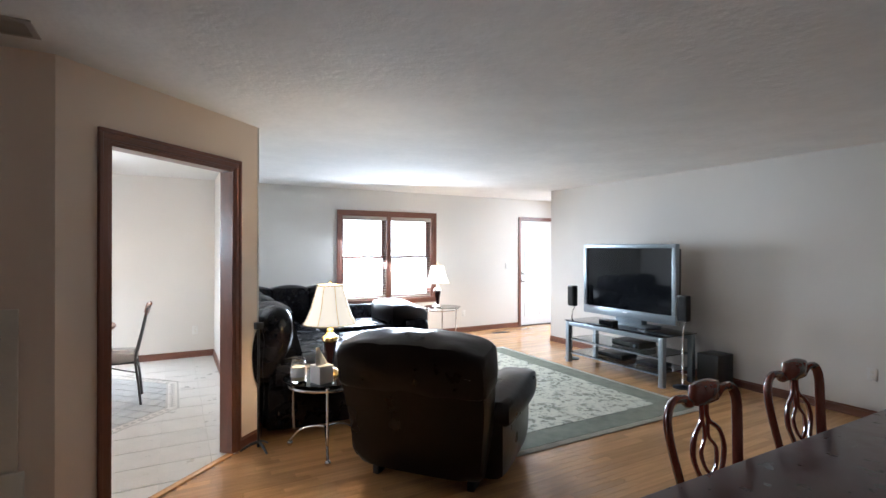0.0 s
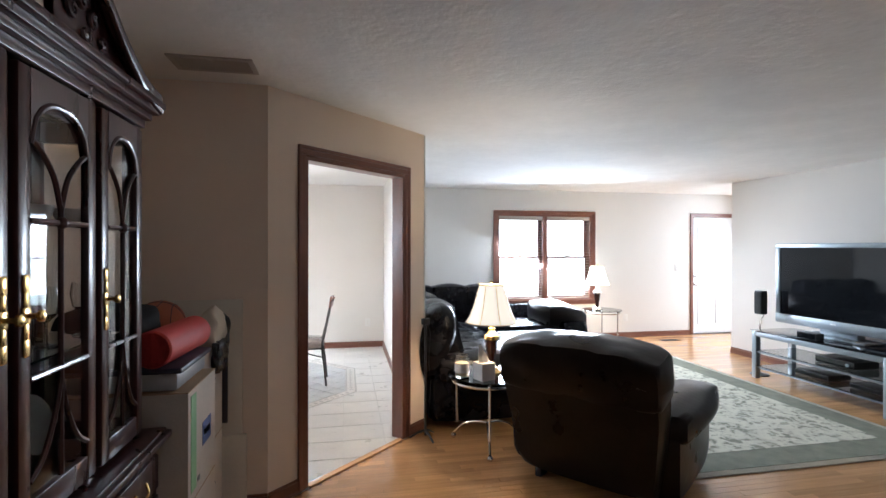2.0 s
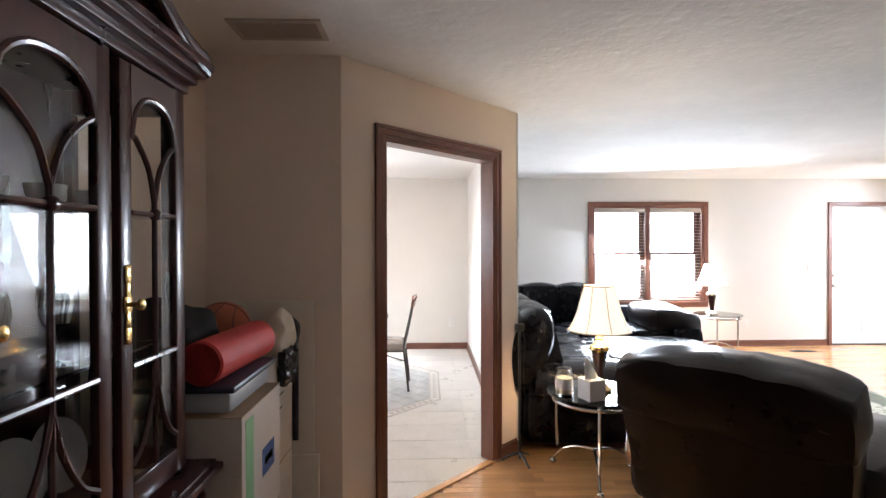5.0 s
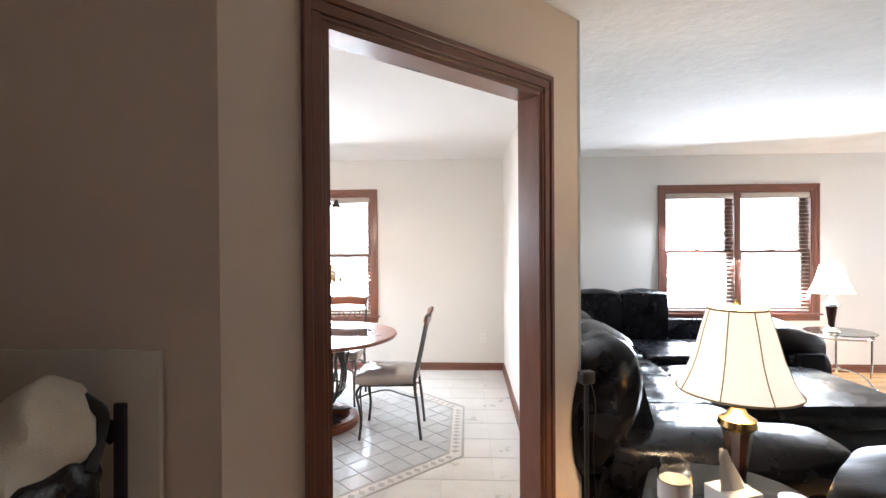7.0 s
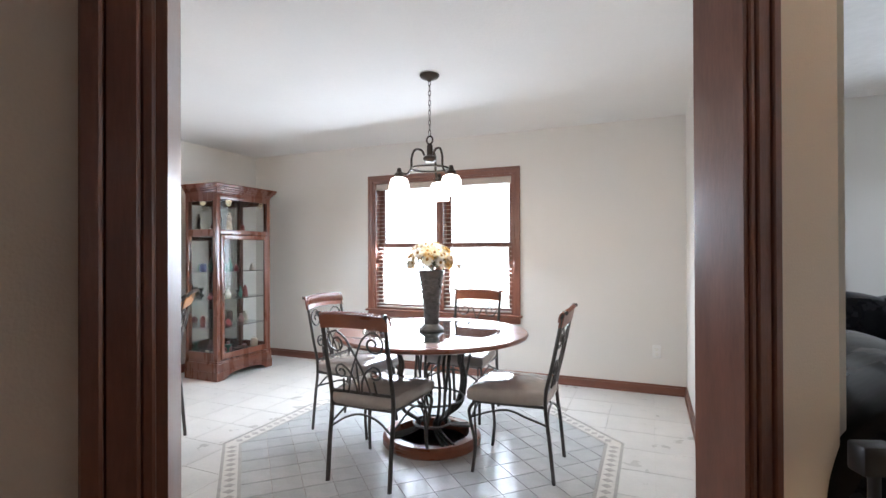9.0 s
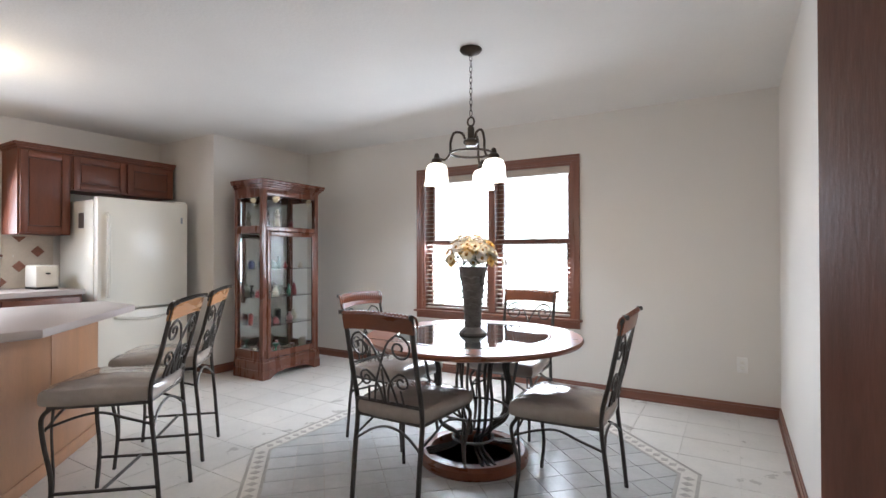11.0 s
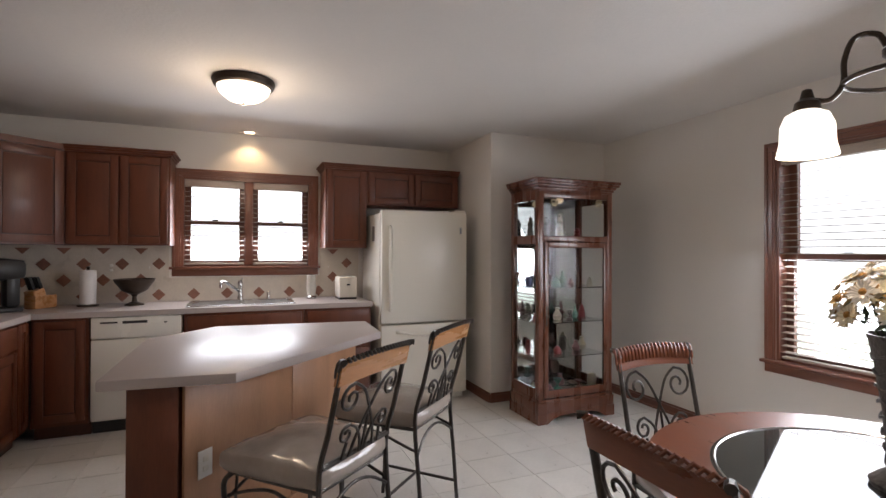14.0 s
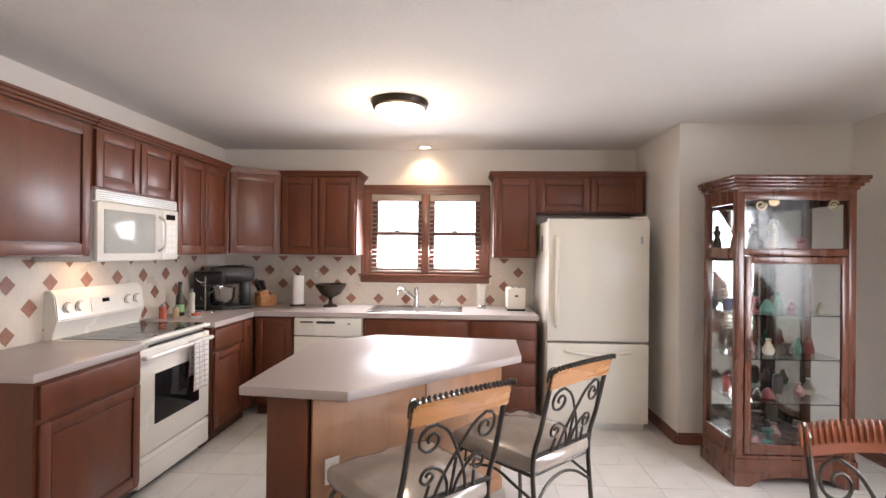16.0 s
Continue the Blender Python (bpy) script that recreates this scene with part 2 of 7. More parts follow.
def cushion(bm, x0, x1, y0, y1, z0, z1, puff=0.03, n=8, m=None):
    """A padded block with bulging sides."""
    at = {}

    def corner(p):
        if p not in at:
            at[p] = bm.verts.new([c / n - 0.5 for c in p])
        return at[p]

    for k in range(3):
        for side in (0, n):
            for i in range(n):
                for j in range(n):
                    quad = []
                    for a, b in ((i, j), (i + 1, j), (i + 1, j + 1), (i, j + 1)):
                        p = [0, 0, 0]
                        p[k], p[(k + 1) % 3], p[(k + 2) % 3] = side, a, b
                        quad.append(corner(tuple(p)))
                    bm.faces.new(quad if side else quad[::-1])
    vs = list(at.values())
    sx, sy, sz = x1 - x0, y1 - y0, z1 - z0
    c = Vector(((x0 + x1) / 2, (y0 + y1) / 2, (z0 + z1) / 2))
    for v in vs:
        p = v.co * 2
        s = Vector((sx / 2, sy / 2, sz / 2))
        e = [1 - abs(a) ** 4 for a in p]
        rnd = 0.93 + 0.07 * min(1.0, (e[0] + e[1] + e[2]))
        q = Vector((p[0] * s[0] * rnd, p[1] * s[1] * rnd, p[2] * s[2] * rnd))
        for k in range(3):
            if abs(p[k]) > 0.999:
                i, j = (k + 1) % 3, (k + 2) % 3
                q[k] += math.copysign(puff, p[k]) * (1 - p[i] ** 2) * (1 - p[j] ** 2)
        v.co = c + q
    if m is not None:
        bmesh.ops.transform(bm, matrix=m, verts=vs)
    return vs


def mesh_object(name, bm, material, smooth=True):
    bmesh.ops.recalc_face_normals(bm, faces=bm.faces)
    me = bpy.data.meshes.new(name)
    if smooth:
        for f in bm.faces:
            f.smooth = True
        for e in bm.edges:
            if len(e.link_faces) == 2 and e.calc_face_angle(0) > 0.6:
                e.smooth = False
    bm.to_mesh(me)
    bm.free()
    me.materials.append(material)
    return new(name, me)


def part(name, bm, material, parent, label=""):
    ob = mesh_object(name, bm, material)
    ob.parent = parent
    if label:
        ob["label"] = label
    return ob


def thing(name, m, label, category, group=""):
    ob = new(name)
    ob.empty_display_size = 0.1
    ob.matrix_world = m
    return tagged(ob, label, category, group)


def setting(name, bm, material, label="", smooth=False):
    return tagged(mesh_object(name, bm, material, smooth), label, "", "", "structure")


def made(fn, *args, **kw):
    bm = bmesh.new()
    fn(bm, *args, **kw)
    return bm


def boxes(*rows, bevel=0.0):
    bm = bmesh.new()
    for r in rows:
        cuboid(bm, *r, bevel=bevel)
    return bm


# ---- the large structure ----
H = 2.44


def wall(name, a, b, thick, openings=(), top=H, material=M_WALL, label="cream painted plaster wall"):
    """A wall whose face runs from a to b; its thickness lies to the left of that line. openings: (from, to, sill, head)."""
    a, b = Vector((*a, 0)), Vector((*b, 0))
    long = (b - a).length
    yaw = math.atan2(b.y - a.y, b.x - a.x)
    bm = bmesh.new()
    s = 0.0
    for s0, s1, z0, z1 in sorted(openings):
        if s0 > s:
            cuboid(bm, s, s0, 0, thick, 0, top)
        if z0 > 0:
            cuboid(bm, s0, s1, 0, thick, 0, z0)
        if z1 < top:
            cuboid(bm, s0, s1, 0, thick, z1, top)
        s = s1
    cuboid(bm, s, long, 0, thick, 0, top)
    ob = setting(name, bm, material, label)
    ob.matrix_world = Matrix.Translation(a) @ Matrix.Rotation(yaw, 4, "Z")
    return ob


N, W = 7.76, -5.165
# the face line runs so that the room lies on its right
wall("wall_north", (W - 0.15, N), (7.75, N), 0.15, [(-0.15 + 2.46 - W + 0.30, 4.085 - W + 0.15, 0.65, 2.035), (-2.47 - W + 0.15, -0.88 - W + 0.15, 0.62, 2.03), (6.015 - W + 0.15, 6.925 - W + 0.15, 0.0, 2.04)])
wall("wall_west", (W, 2.33), (W, N), 0.15, [(3.91 - 2.33, 5.03 - 2.33, 1.21, 2.02)])
wall("wall_kitchen_south", (-1.03, 2.45), (W, 2.45), 0.12)
wall("wall_pantry_south", (W, 6.49), (-4.183, 6.49), 0.1)
wall("wall_pantry_east", (-4.18, 6.492), (-4.18, N), 0.1)
CB, CC = Vector((0.72, 4.297)), Vector((-0.357, 3.25))
wall("wall_dining_east", (0.735, 4.31), (0.735, N), 0.085)
wall("wall_doorway", CC, CB, 0.10, [(0.279, 1.235, 0.0, 2.07)], material=M_WALL_T, label="tan painted plaster wall, warm light added in its colour")
wall("wall_nook", (-1.03, 3.25), (-0.357, 3.25), 0.115, material=M_WALL_T, label="tan painted plaster wall, warm light added in its colour")
wall("wall_hutch", (-1.03, -2.2), (-1.03, 3.25), 0.12, material=M_WALL_T, label="tan painted plaster wall, warm light added in its colour")
wall("wall_south", (5.67, -2.2), (-1.15, -2.2), 0.12)
wall("wall_television", (5.55, 6.38), (5.55, -2.2), 0.12)
wall("wall_foyer_south", (7.6, 4.5), (5.67, 4.5), 0.12)
# opening for the added, unseen window
wall("wall_foyer_east", (7.6, N), (7.6, 4.5), 0.15, [(0.5, 2.0, 0.4, 2.3)])
LIVING = [(-1.15, -2.32), (7.75, -2.32), (7.75, 7.91), (0.70, 7.91), (0.70, 4.36), (-0.39, 3.30), (-1.15, 3.30)]
KITCHEN = [(-5.32, 2.3), (-1.15, 2.3), (-1.15, 3.30), (-0.39, 3.30), (0.70, 4.36), (0.70, 7.91), (-5.32, 7.91)]
setting("ceiling", made(prism, LIVING, H, H + 0.1), M_CEIL, "white knockdown textured ceiling")
setting("ceiling_kitchen", made(prism, KITCHEN, H, H + 0.1), M_CEIL_K, "smooth white kitchen ceiling")
FLOOR_OAK = setting("floor_oak", made(prism, [(-1.15, -2.32), (7.75, -2.32), (7.75, 7.91), (0.70, 7.91), (0.70, 4.27), (-0.33, 3.25), (-1.15, 3.25)], -0.1, -0.004), M_OAK_GAP, "honey oak strip floor")
FLOOR_TILE = setting("floor_tile", made(prism, [(-5.32, 2.3), (-1.15, 2.3), (-1.15, 3.25), (-0.33, 3.25), (0.70, 4.27), (0.70, 7.91), (-5.32, 7.91)], -0.1, -0.004), M_GROUT_L, "pale ceramic tile floor")
setting("ground", boxes((-60, 60, -60, 60, -0.4, -0.15)), mat("lawn", (0.10, 0.15, 0.05), 0.9, vary=0.3, scale=0.5, grain=8), "mown lawn outside the house")
# ---- trim, doors and windows ----
def level(a, b):
    return Matrix.Translation((*a, 0)) @ Matrix.Rotation(math.atan2(b[1] - a[1], b[0] - a[0]), 4, "Z")


def baseboard(name, a, b, high=0.085):
    """Runs from a to b with the room on its right."""
    long = math.dist(a, b)
    bm = boxes((0, long, -0.014, 0.0, 0.0, high - 0.018))
    cuboid(bm, 0, long, -0.009, 0.0, high - 0.018, high, bevel=0.003, segments=1)
    cuboid(bm, 0, long, -0.024, -0.014, 0.0, 0.018, bevel=0.004, segments=1)
    ob = setting(name, bm, M_TRIM_H, "dark stained wooden baseboard")
    ob.matrix_world = level(a, b)


D_A, D_B = CC + (CB - CC).normalized() * 0.209, CC + (CB - CC).normalized() * 1.305
for i, (a, b) in enumerate((((0.735, N), (5.945, N)), ((6.97, N), (7.6, N)), ((-4.18, N), (0.65, N)), ((W, 6.49), (-4.18, 6.49)), ((-4.18, 6.49), (-4.18, N)),
                            (CC, D_A), (D_B, CB), ((-1.03, 3.25), (-0.357, 3.25)), ((-1.03, -2.2), (-1.03, 3.25)), ((5.55, 6.38), (5.55, -2.2)),
                            ((5.55, -2.2), (-1.03, -2.2)), ((0.65, N), (0.65, 4.39)), ((0.735, 4.32), (0.735, N)), ((5.67, 4.5), (5.67, 6.38)), ((5.67, 6.38), (5.55, 6.38)))):
    baseboard("baseboard_%d" % (i + 1), tuple(a), tuple(b))


def casing_upright(bm, x, high, wide, side, y=0.0, z0=0.0, face=-1):
    for a, b, d in ((0.0, 0.014, 0.010), (0.014, wide - 0.022, 0.015), (wide - 0.022, wide, 0.021)):
        xs = sorted((x + side * a, x + side * b))
        ys = sorted((y, y + face * d))
        cuboid(bm, xs[0], xs[1], ys[0], ys[1], z0, high + a, bevel=0.003, segments=1)


def casing_head(bm, x0, x1, z, wide, y=0.0, face=-1):
    for a, b, d in ((0.0, 0.014, 0.010), (0.014, wide - 0.022, 0.015), (wide - 0.022, wide, 0.021)):
        ys = sorted((y, y + face * d))
        cuboid(bm, x0 - b, x1 + b, ys[0], ys[1], z + a, z + b, bevel=0.003, segments=1)


# cased opening in the slanting wall
opening = tagged(new("doorway_1"), "open cased doorway of reddish stained wood", "doorway", "", "structure")
opening.matrix_world = level(CC, CB)
S0, S1, HEAD, DEEP = 0.279, 1.235, 2.07, 0.10
for y, face in ((0.0, -1), (DEEP, 1)):
    for x, side in ((S0, -1), (S1, 1)):
        part("side_casing", made(casing_upright, x, HEAD, 0.07, side, y, 0.0, face), M_TRIM, opening)
    part("head_casing", made(casing_head, S0, S1, HEAD, 0.07, y, face), M_TRIM_H, opening)
part("side_jamb", boxes((S0 - 0.001, S0 + 0.012, -0.004, DEEP + 0.004, 0, HEAD)), M_TRIM, opening)
part("side_jamb", boxes((S1 - 0.012, S1 + 0.001, -0.004, DEEP + 0.004, 0, HEAD)), M_TRIM, opening)
part("head_jamb", boxes((S0 + 0.012, S1 - 0.012, -0.004, DEEP + 0.004, HEAD - 0.018, HEAD + 0.001)), M_TRIM_H, opening)
part("threshold", boxes((S0 + 0.018, S1 - 0.018, -0.02, 0.03, -0.004, 0.008), bevel=0.003), M_OAK, opening, "narrow oak threshold strip")


def slat_mesh(wide):
    bm = boxes((-wide / 2, wide / 2, -0.022, 0.022, -0.0019, 0.0019))
    ob = mesh_object("slat", bm, M_BLIND)
    return ob


def make_window(number, m, x0, x1, z0, z1, wall_deep=0.15, kitchen=False):
    """A pair of double-hung sashes; x0..x1, z0..z1: the rough opening. Local -y is the room."""
    w = tagged(new("window_%d" % number), "twin double-hung window with dark stained wood casing", "window", "", "structure")
    w.matrix_world = m
    for x, side in ((x0, -1), (x1, 1)):
        part("side_casing", made(casing_upright, x, z1, 0.07, side, 0.0, z0), M_TRIM, w)
    part("head_casing", made(casing_head, x0, x1, z1, 0.07), M_TRIM_H, w)
    bm = boxes((x0 - 0.09, x1 + 0.09, -0.045, 0.03, z0 - 0.022, z0), bevel=0.006)
    part("window_sill", bm, M_TRIM_H, w)
    part("apron", boxes((x0 - 0.07, x1 + 0.07, -0.016, 0, z0 - 0.085, z0 - 0.022), bevel=0.004), M_TRIM_H, w)
    for a, b in ((x0, x0 + 0.02), (x1 - 0.02, x1)):
        part("jamb", boxes((a - 0.001, b + 0.001, 0.0, wall_deep, z0, z1)), M_TRIM, w)
    part("head_jamb", boxes((x0 + 0.02, x1 - 0.02, 0.0, wall_deep, z1 - 0.02, z1 + 0.001)), M_TRIM_H, w)
    part("outer_sill", boxes((x0 + 0.02, x1 - 0.02, 0.03, wall_deep + 0.03, z0 - 0.01, z0 + 0.014)), M_TRIM_H, w)
    mid = (x0 + x1) / 2
    part("mullion", boxes((mid - 0.035, mid + 0.035, 0.004, wall_deep, z0 + 0.014, z1 - 0.02), bevel=0.004), M_TRIM, w)
    half = (z0 + z1) / 2
    for a, b in ((x0 + 0.02, mid - 0.035), (mid + 0.035, x1 - 0.02)):
        for name, c, d, y in (("lower_sash", z0 + 0.014, half + 0.018, 0.075), ("upper_sash", half - 0.018, z1 - 0.02, 0.112)):
            bm = boxes((a, a + 0.05, y, y + 0.034, c, d), (b - 0.05, b, y, y + 0.034, c, d), (a + 0.05, b - 0.05, y, y + 0.034, c, c + 0.036), (a + 0.05, b - 0.05, y, y + 0.034, d - 0.032, d))
            sash = part(name, bm, M_TRIM, w)
            pane = part("pane", boxes((a + 0.05, b - 0.05, y + 0.015, y + 0.019, c + 0.036, d - 0.032)), M_GLASS, sash)
            pane.visible_shadow = False
        part("sash_lock", boxes((a + (b - a) / 2 - 0.025, a + (b - a) / 2 + 0.025, 0.066, 0.085, half + 0.018, half + 0.03), bevel=0.003), M_BRONZE, w)
        # a wooden blind, lowered, its slats open
        blind = thing("window_blind", m @ Matrix.Translation(((a + b) / 2, 0.036, 0)), "pale wooden slatted blind, lowered with slats open", "blind", "wooden window blinds")
        wide = b - a - 0.012
        part("head_rail", boxes((-wide / 2, wide / 2, -0.03, 0.03, z1 - 0.085, z1 - 0.022), bevel=0.004), M_BLIND, blind)
        part("bottom_rail", boxes((-wide / 2, wide / 2, -0.022, 0.022, z0 + 0.016, z0 + 0.034), bevel=0.004), M_BLIND, blind)
        first = None
        count = int((z1 - z0 - 0.14) / 0.044)
        for k in range(count):
            if first is None:
                first = slat_mesh(wide)
                s = first
            else:
                s = first.copy()
                scene.collection.objects.link(s)
            s.parent = blind
            s.matrix_basis = pose(0, 0, z0 + 0.06 + k * 0.044, 8.0)
        for x in (-wide * 0.36, wide * 0.36):
            part("ladder_cord", boxes((x - 0.0012, x + 0.0012, -0.0235, -0.0222, z0 + 0.03, z1 - 0.08)), M_BLIND, blind)
    return w


make_window(1, Matrix.Translation((0, N, 0)), 2.46, 4.085, 0.66, 2.035)
make_window(2, Matrix.Translation((0, N, 0)), -2.47, -0.88, 0.63, 2.03)
make_window(3, Matrix.Translation((W, 0, 0)) @ Matrix.Rotation(radians(90), 4, "Z"), 3.91, 5.03, 1.215, 2.02, kitchen=True)
# unseen window, added so that daylight reaches the foyer
make_window(4, Matrix.Translation((7.6, 0, 0)) @ Matrix.Rotation(radians(-90), 4, "Z"), -7.26, -5.76, 0.41, 2.3)

# front door
door = tagged(new("door_1"), "white panelled front door, closed, in stained casing", "door", "", "structure")
door.matrix_world = Matrix.Translation((6.015, N, 0))
for x, side in ((0.0, -1), (0.91, 1)):
    part("side_casing", made(casing_upright, x, 2.04, 0.065, side), M_TRIM, door)
part("head_casing", made(casing_head, 0.0, 0.91, 2.04, 0.065), M_TRIM_H, door)
bm = boxes((0.004, 0.906, 0.05, 0.094, 0.012, 2.036))
for x0, x1 in ((0.12, 0.42), (0.49, 0.79)):
    for z0, z1 in ((0.18, 0.72), (0.85, 1.50), (1.62, 1.88)):
        cuboid(bm, x0, x1, 0.042, 0.05, z0, z1, bevel=0.006, segments=1)
part("door_leaf", bm, M_DOORW, door)
for z, r in ((0.87, 0.026), (1.02, 0.02)):
    bm = bmesh.new()
    lathe(bm, [(0.03, 0), (0.03, 0.008), (0.012, 0.012), (0.012, 0.03), (r, 0.04), (r, 0.055), (0, 0.062)], n=16)
    bmesh.ops.transform(bm, matrix=pose(0.07, 0.05, z, 90), verts=bm.verts)
    part("door_knob" if z < 1 else "deadbolt", bm, M_STEEL, door)
part("door_sill", boxes((0.0, 0.91, 0.0, 0.15, -0.004, 0.012)), M_BRONZE, door)


def plate(name, m, label, category, kind):
    t = thing(name, m, label, category)
    part("cover_plate", boxes((-0.036, 0.036, -0.006, 0, -0.058, 0.058), bevel=0.003), M_WHITE_P, t)
    if kind == "outlet":
        for z in (-0.02, 0.02):
            part("socket", boxes((-0.014, 0.014, -0.008, -0.005, z - 0.012, z + 0.012), bevel=0.002), M_WHITE, t)
    else:
        part("toggle", boxes((-0.005, 0.005, -0.016, -0.005, -0.01, 0.012), bevel=0.002), M_WHITE, t)
    return t


T = Matrix.Translation
WEST, EAST = Matrix.Rotation(radians(90), 4, "Z"), Matrix.Rotation(radians(-90), 4, "Z")
plate("wall_outlet", T((0.41, N, 0.37)), "white double outlet on the dining wall", "outlet", "outlet")
plate("wall_outlet", T((4.72, N, 0.33)), "white double outlet beside the end table", "outlet", "outlet")
plate("light_switch", T((5.68, N, 1.17)), "white light switch beside the front door", "switch", "switch")
plate("wall_outlet", T((5.55, 2.19, 0.40)) @ EAST, "white double outlet on the television wall", "outlet", "outlet")
plate("wall_outlet", T((W, 3.39, 1.21)) @ WEST, "white double outlet on the backsplash", "outlet", "outlet")
plate("light_switch", T((W, 3.67, 1.21)) @ WEST, "white switch plate on the backsplash", "switch", "switch")
plate("light_switch", T((W, 5.20, 1.20)) @ WEST, "white switch plate beside the kitchen window", "switch", "switch")

# backdrop beyond the windows: bright hazy daylight over a lawn
bd = bpy.data.materials.new("bright_haze")
bd.use_nodes = True
nt = bd.node_tree
em = nt.nodes.new("ShaderNodeEmission")
gr, tc, rp = nt.nodes.new("ShaderNodeSeparateXYZ"), nt.nodes.new("ShaderNodeTexCoord"), nt.nodes.new("ShaderNodeValToRGB")
mr = nt.nodes.new("ShaderNodeMapRange")
mr.inputs["From Min"].default_value, mr.inputs["From Max"].default_value = -1.5, 4.0
nt.links.new(tc.outputs["Object"], gr.inputs[0])
nt.links.new(gr.outputs["Z"], mr.inputs["Value"])
nt.links.new(mr.outputs[0], rp.inputs["Fac"])
rp.color_ramp.elements[0].position, rp.color_ramp.elements[0].color = 0.30, (0.80, 0.92, 0.74, 1)
rp.color_ramp.elements[1].position, rp.color_ramp.elements[1].color = 0.42, (0.92, 0.97, 1.0, 1)
nt.links.new(rp.outputs[0], em.inputs["Color"])
em.inputs["Strength"].default_value = 4.0
nt.links.new(em.outputs[0], nt.nodes["Material Output"].inputs["Surface"])
setting("backdrop", boxes((-9, 12, 10.4, 10.5, -0.15, 6), (-7.9, -7.8, 0, 10, -0.15, 6), (10.4, 10.5, 2, 10, -0.15, 6)), bd, "bright hazy daylight beyond the lawn")

# ceiling register and floor register
# grey instead of white: the louvres' shade is put into the colour
M_VENT = mat("vent_metal_shaded", (0.42, 0.38, 0.34), 0.5, vary=0.05)
vent = thing("ceiling_vent", T((-0.573, 2.955, H)), "pale metal ceiling air register", "vent")
part("frame", boxes((-0.20, 0.20, -0.10, -0.075, -0.008, 0), (-0.20, 0.20, 0.075, 0.10, -0.008, 0), (-0.20, -0.175, -0.075, 0.075, -0.008, 0), (0.175, 0.20, -0.075, 0.075, -0.008, 0), (-0.01, 0.01, -0.075, 0.075, -0.008, 0)), M_VENT, vent)
# dark sheet stands in for the shaded duct
part("backing", boxes((-0.175, 0.175, -0.075, 0.075, -0.0015, -0.0005)), M_BRONZE, vent)
for i in range(9):
    bm = bmesh.new()
    cuboid(bm, -0.173, 0.173, -0.001, 0.001, -0.006, 0.006, m=pose(0, -0.064 + i * 0.016, -0.007, 40))
    part("slat", bm, M_VENT, vent)
vent = thing("floor_vent", T((5.27, 7.37, 0)), "brown metal floor register", "vent")
part("frame", boxes((-0.16, 0.16, -0.055, 0.055, 0, 0.004)), M_BRONZE, vent)
for i in range(12):
    part("slat", boxes((-0.14 + i * 0.0235, -0.128 + i * 0.0235, -0.04, 0.04, 0.004, 0.006)), M_BLACK, vent)

# ---- living room ----
# rug
M_RUG = bpy.data.materials.new("floral_rug")
M_RUG.use_nodes = True
nt = M_RUG.node_tree
b = nt.nodes["Principled BSDF"]
b.inputs["Roughness"].default_value = 0.95
tc = nt.nodes.new("ShaderNodeTexCoord")
v1, v2 = nt.nodes.new("ShaderNodeTexVoronoi"), nt.nodes.new("ShaderNodeTexNoise")
v1.feature = "SMOOTH_F1"
v1.inputs["Scale"].default_value, v2.inputs["Scale"].default_value, v2.inputs["Detail"].default_value = 10.5, 9.0, 3
add = nt.nodes.new("ShaderNodeVectorMath")
add.operation = "MULTIPLY_ADD"
add.inputs[1].default_value = (0.35, 0.35, 0.35)
nt.links.new(tc.outputs["Object"], v2.inputs["Vector"])
nt.links.new(v2.outputs["Color"], add.inputs[0])
nt.links.new(tc.outputs["Object"], add.inputs[2])
nt.links.new(add.outputs[0], v1.inputs["Vector"])
rp = nt.nodes.new("ShaderNodeValToRGB")
rp.color_ramp.interpolation = "EASE"
for e, p, c in zip(rp.color_ramp.elements, (0.20, 0.42), ((0.23, 0.235, 0.185, 1), (0.58, 0.57, 0.48, 1))):
    e.position, e.color = p, c
e = rp.color_ramp.elements.new(0.31)
e.color = (0.42, 0.415, 0.34, 1)
e = rp.color_ramp.elements.new(0.62)
e.color = (0.64, 0.63, 0.53, 1)
e = rp.color_ramp.elements.new(0.72)
e.color = (0.36, 0.365, 0.29, 1)
nt.links.new(v1.outputs["Distance"], rp.inputs["Fac"])
nt.links.new(rp.outputs[0], b.inputs["Base Color"])
pile, bp = nt.nodes.new("ShaderNodeTexNoise"), nt.nodes.new("ShaderNodeBump")
pile.inputs["Scale"].default_value = 350
bp.inputs["Strength"].default_value, bp.inputs["Distance"].default_value = 0.4, 0.004
nt.links.new(pile.outputs["Fac"], bp.inputs["Height"])
nt.links.new(bp.outputs[0], b.inputs["Normal"])
M_RUG_B = mat("rug_border", (0.215, 0.225, 0.175), 0.95, vary=0.25, scale=9, grain=300, bump=0.3)
M_RUG_E = mat("rug_edge", (0.50, 0.47, 0.38), 0.95, vary=0.15, scale=9, grain=300, bump=0.3)
rug = thing("rug", T((3.42, 4.69, 0)), "large pale floral area rug with green border", "rug")
part("edge", boxes((-1.11, 1.11, -1.62, 1.62, 0.0005, 0.009), bevel=0.003), M_RUG_E, rug, "cream bound edge")
part("border", boxes((-1.05, 1.05, -1.56, 1.56, 0.009, 0.011)), M_RUG_B, rug, "sage green border band")
part("field", boxes((-0.80, 0.80, -1.31, 1.31, 0.011, 0.013)), M_RUG, rug, "cream field with leafy pattern")


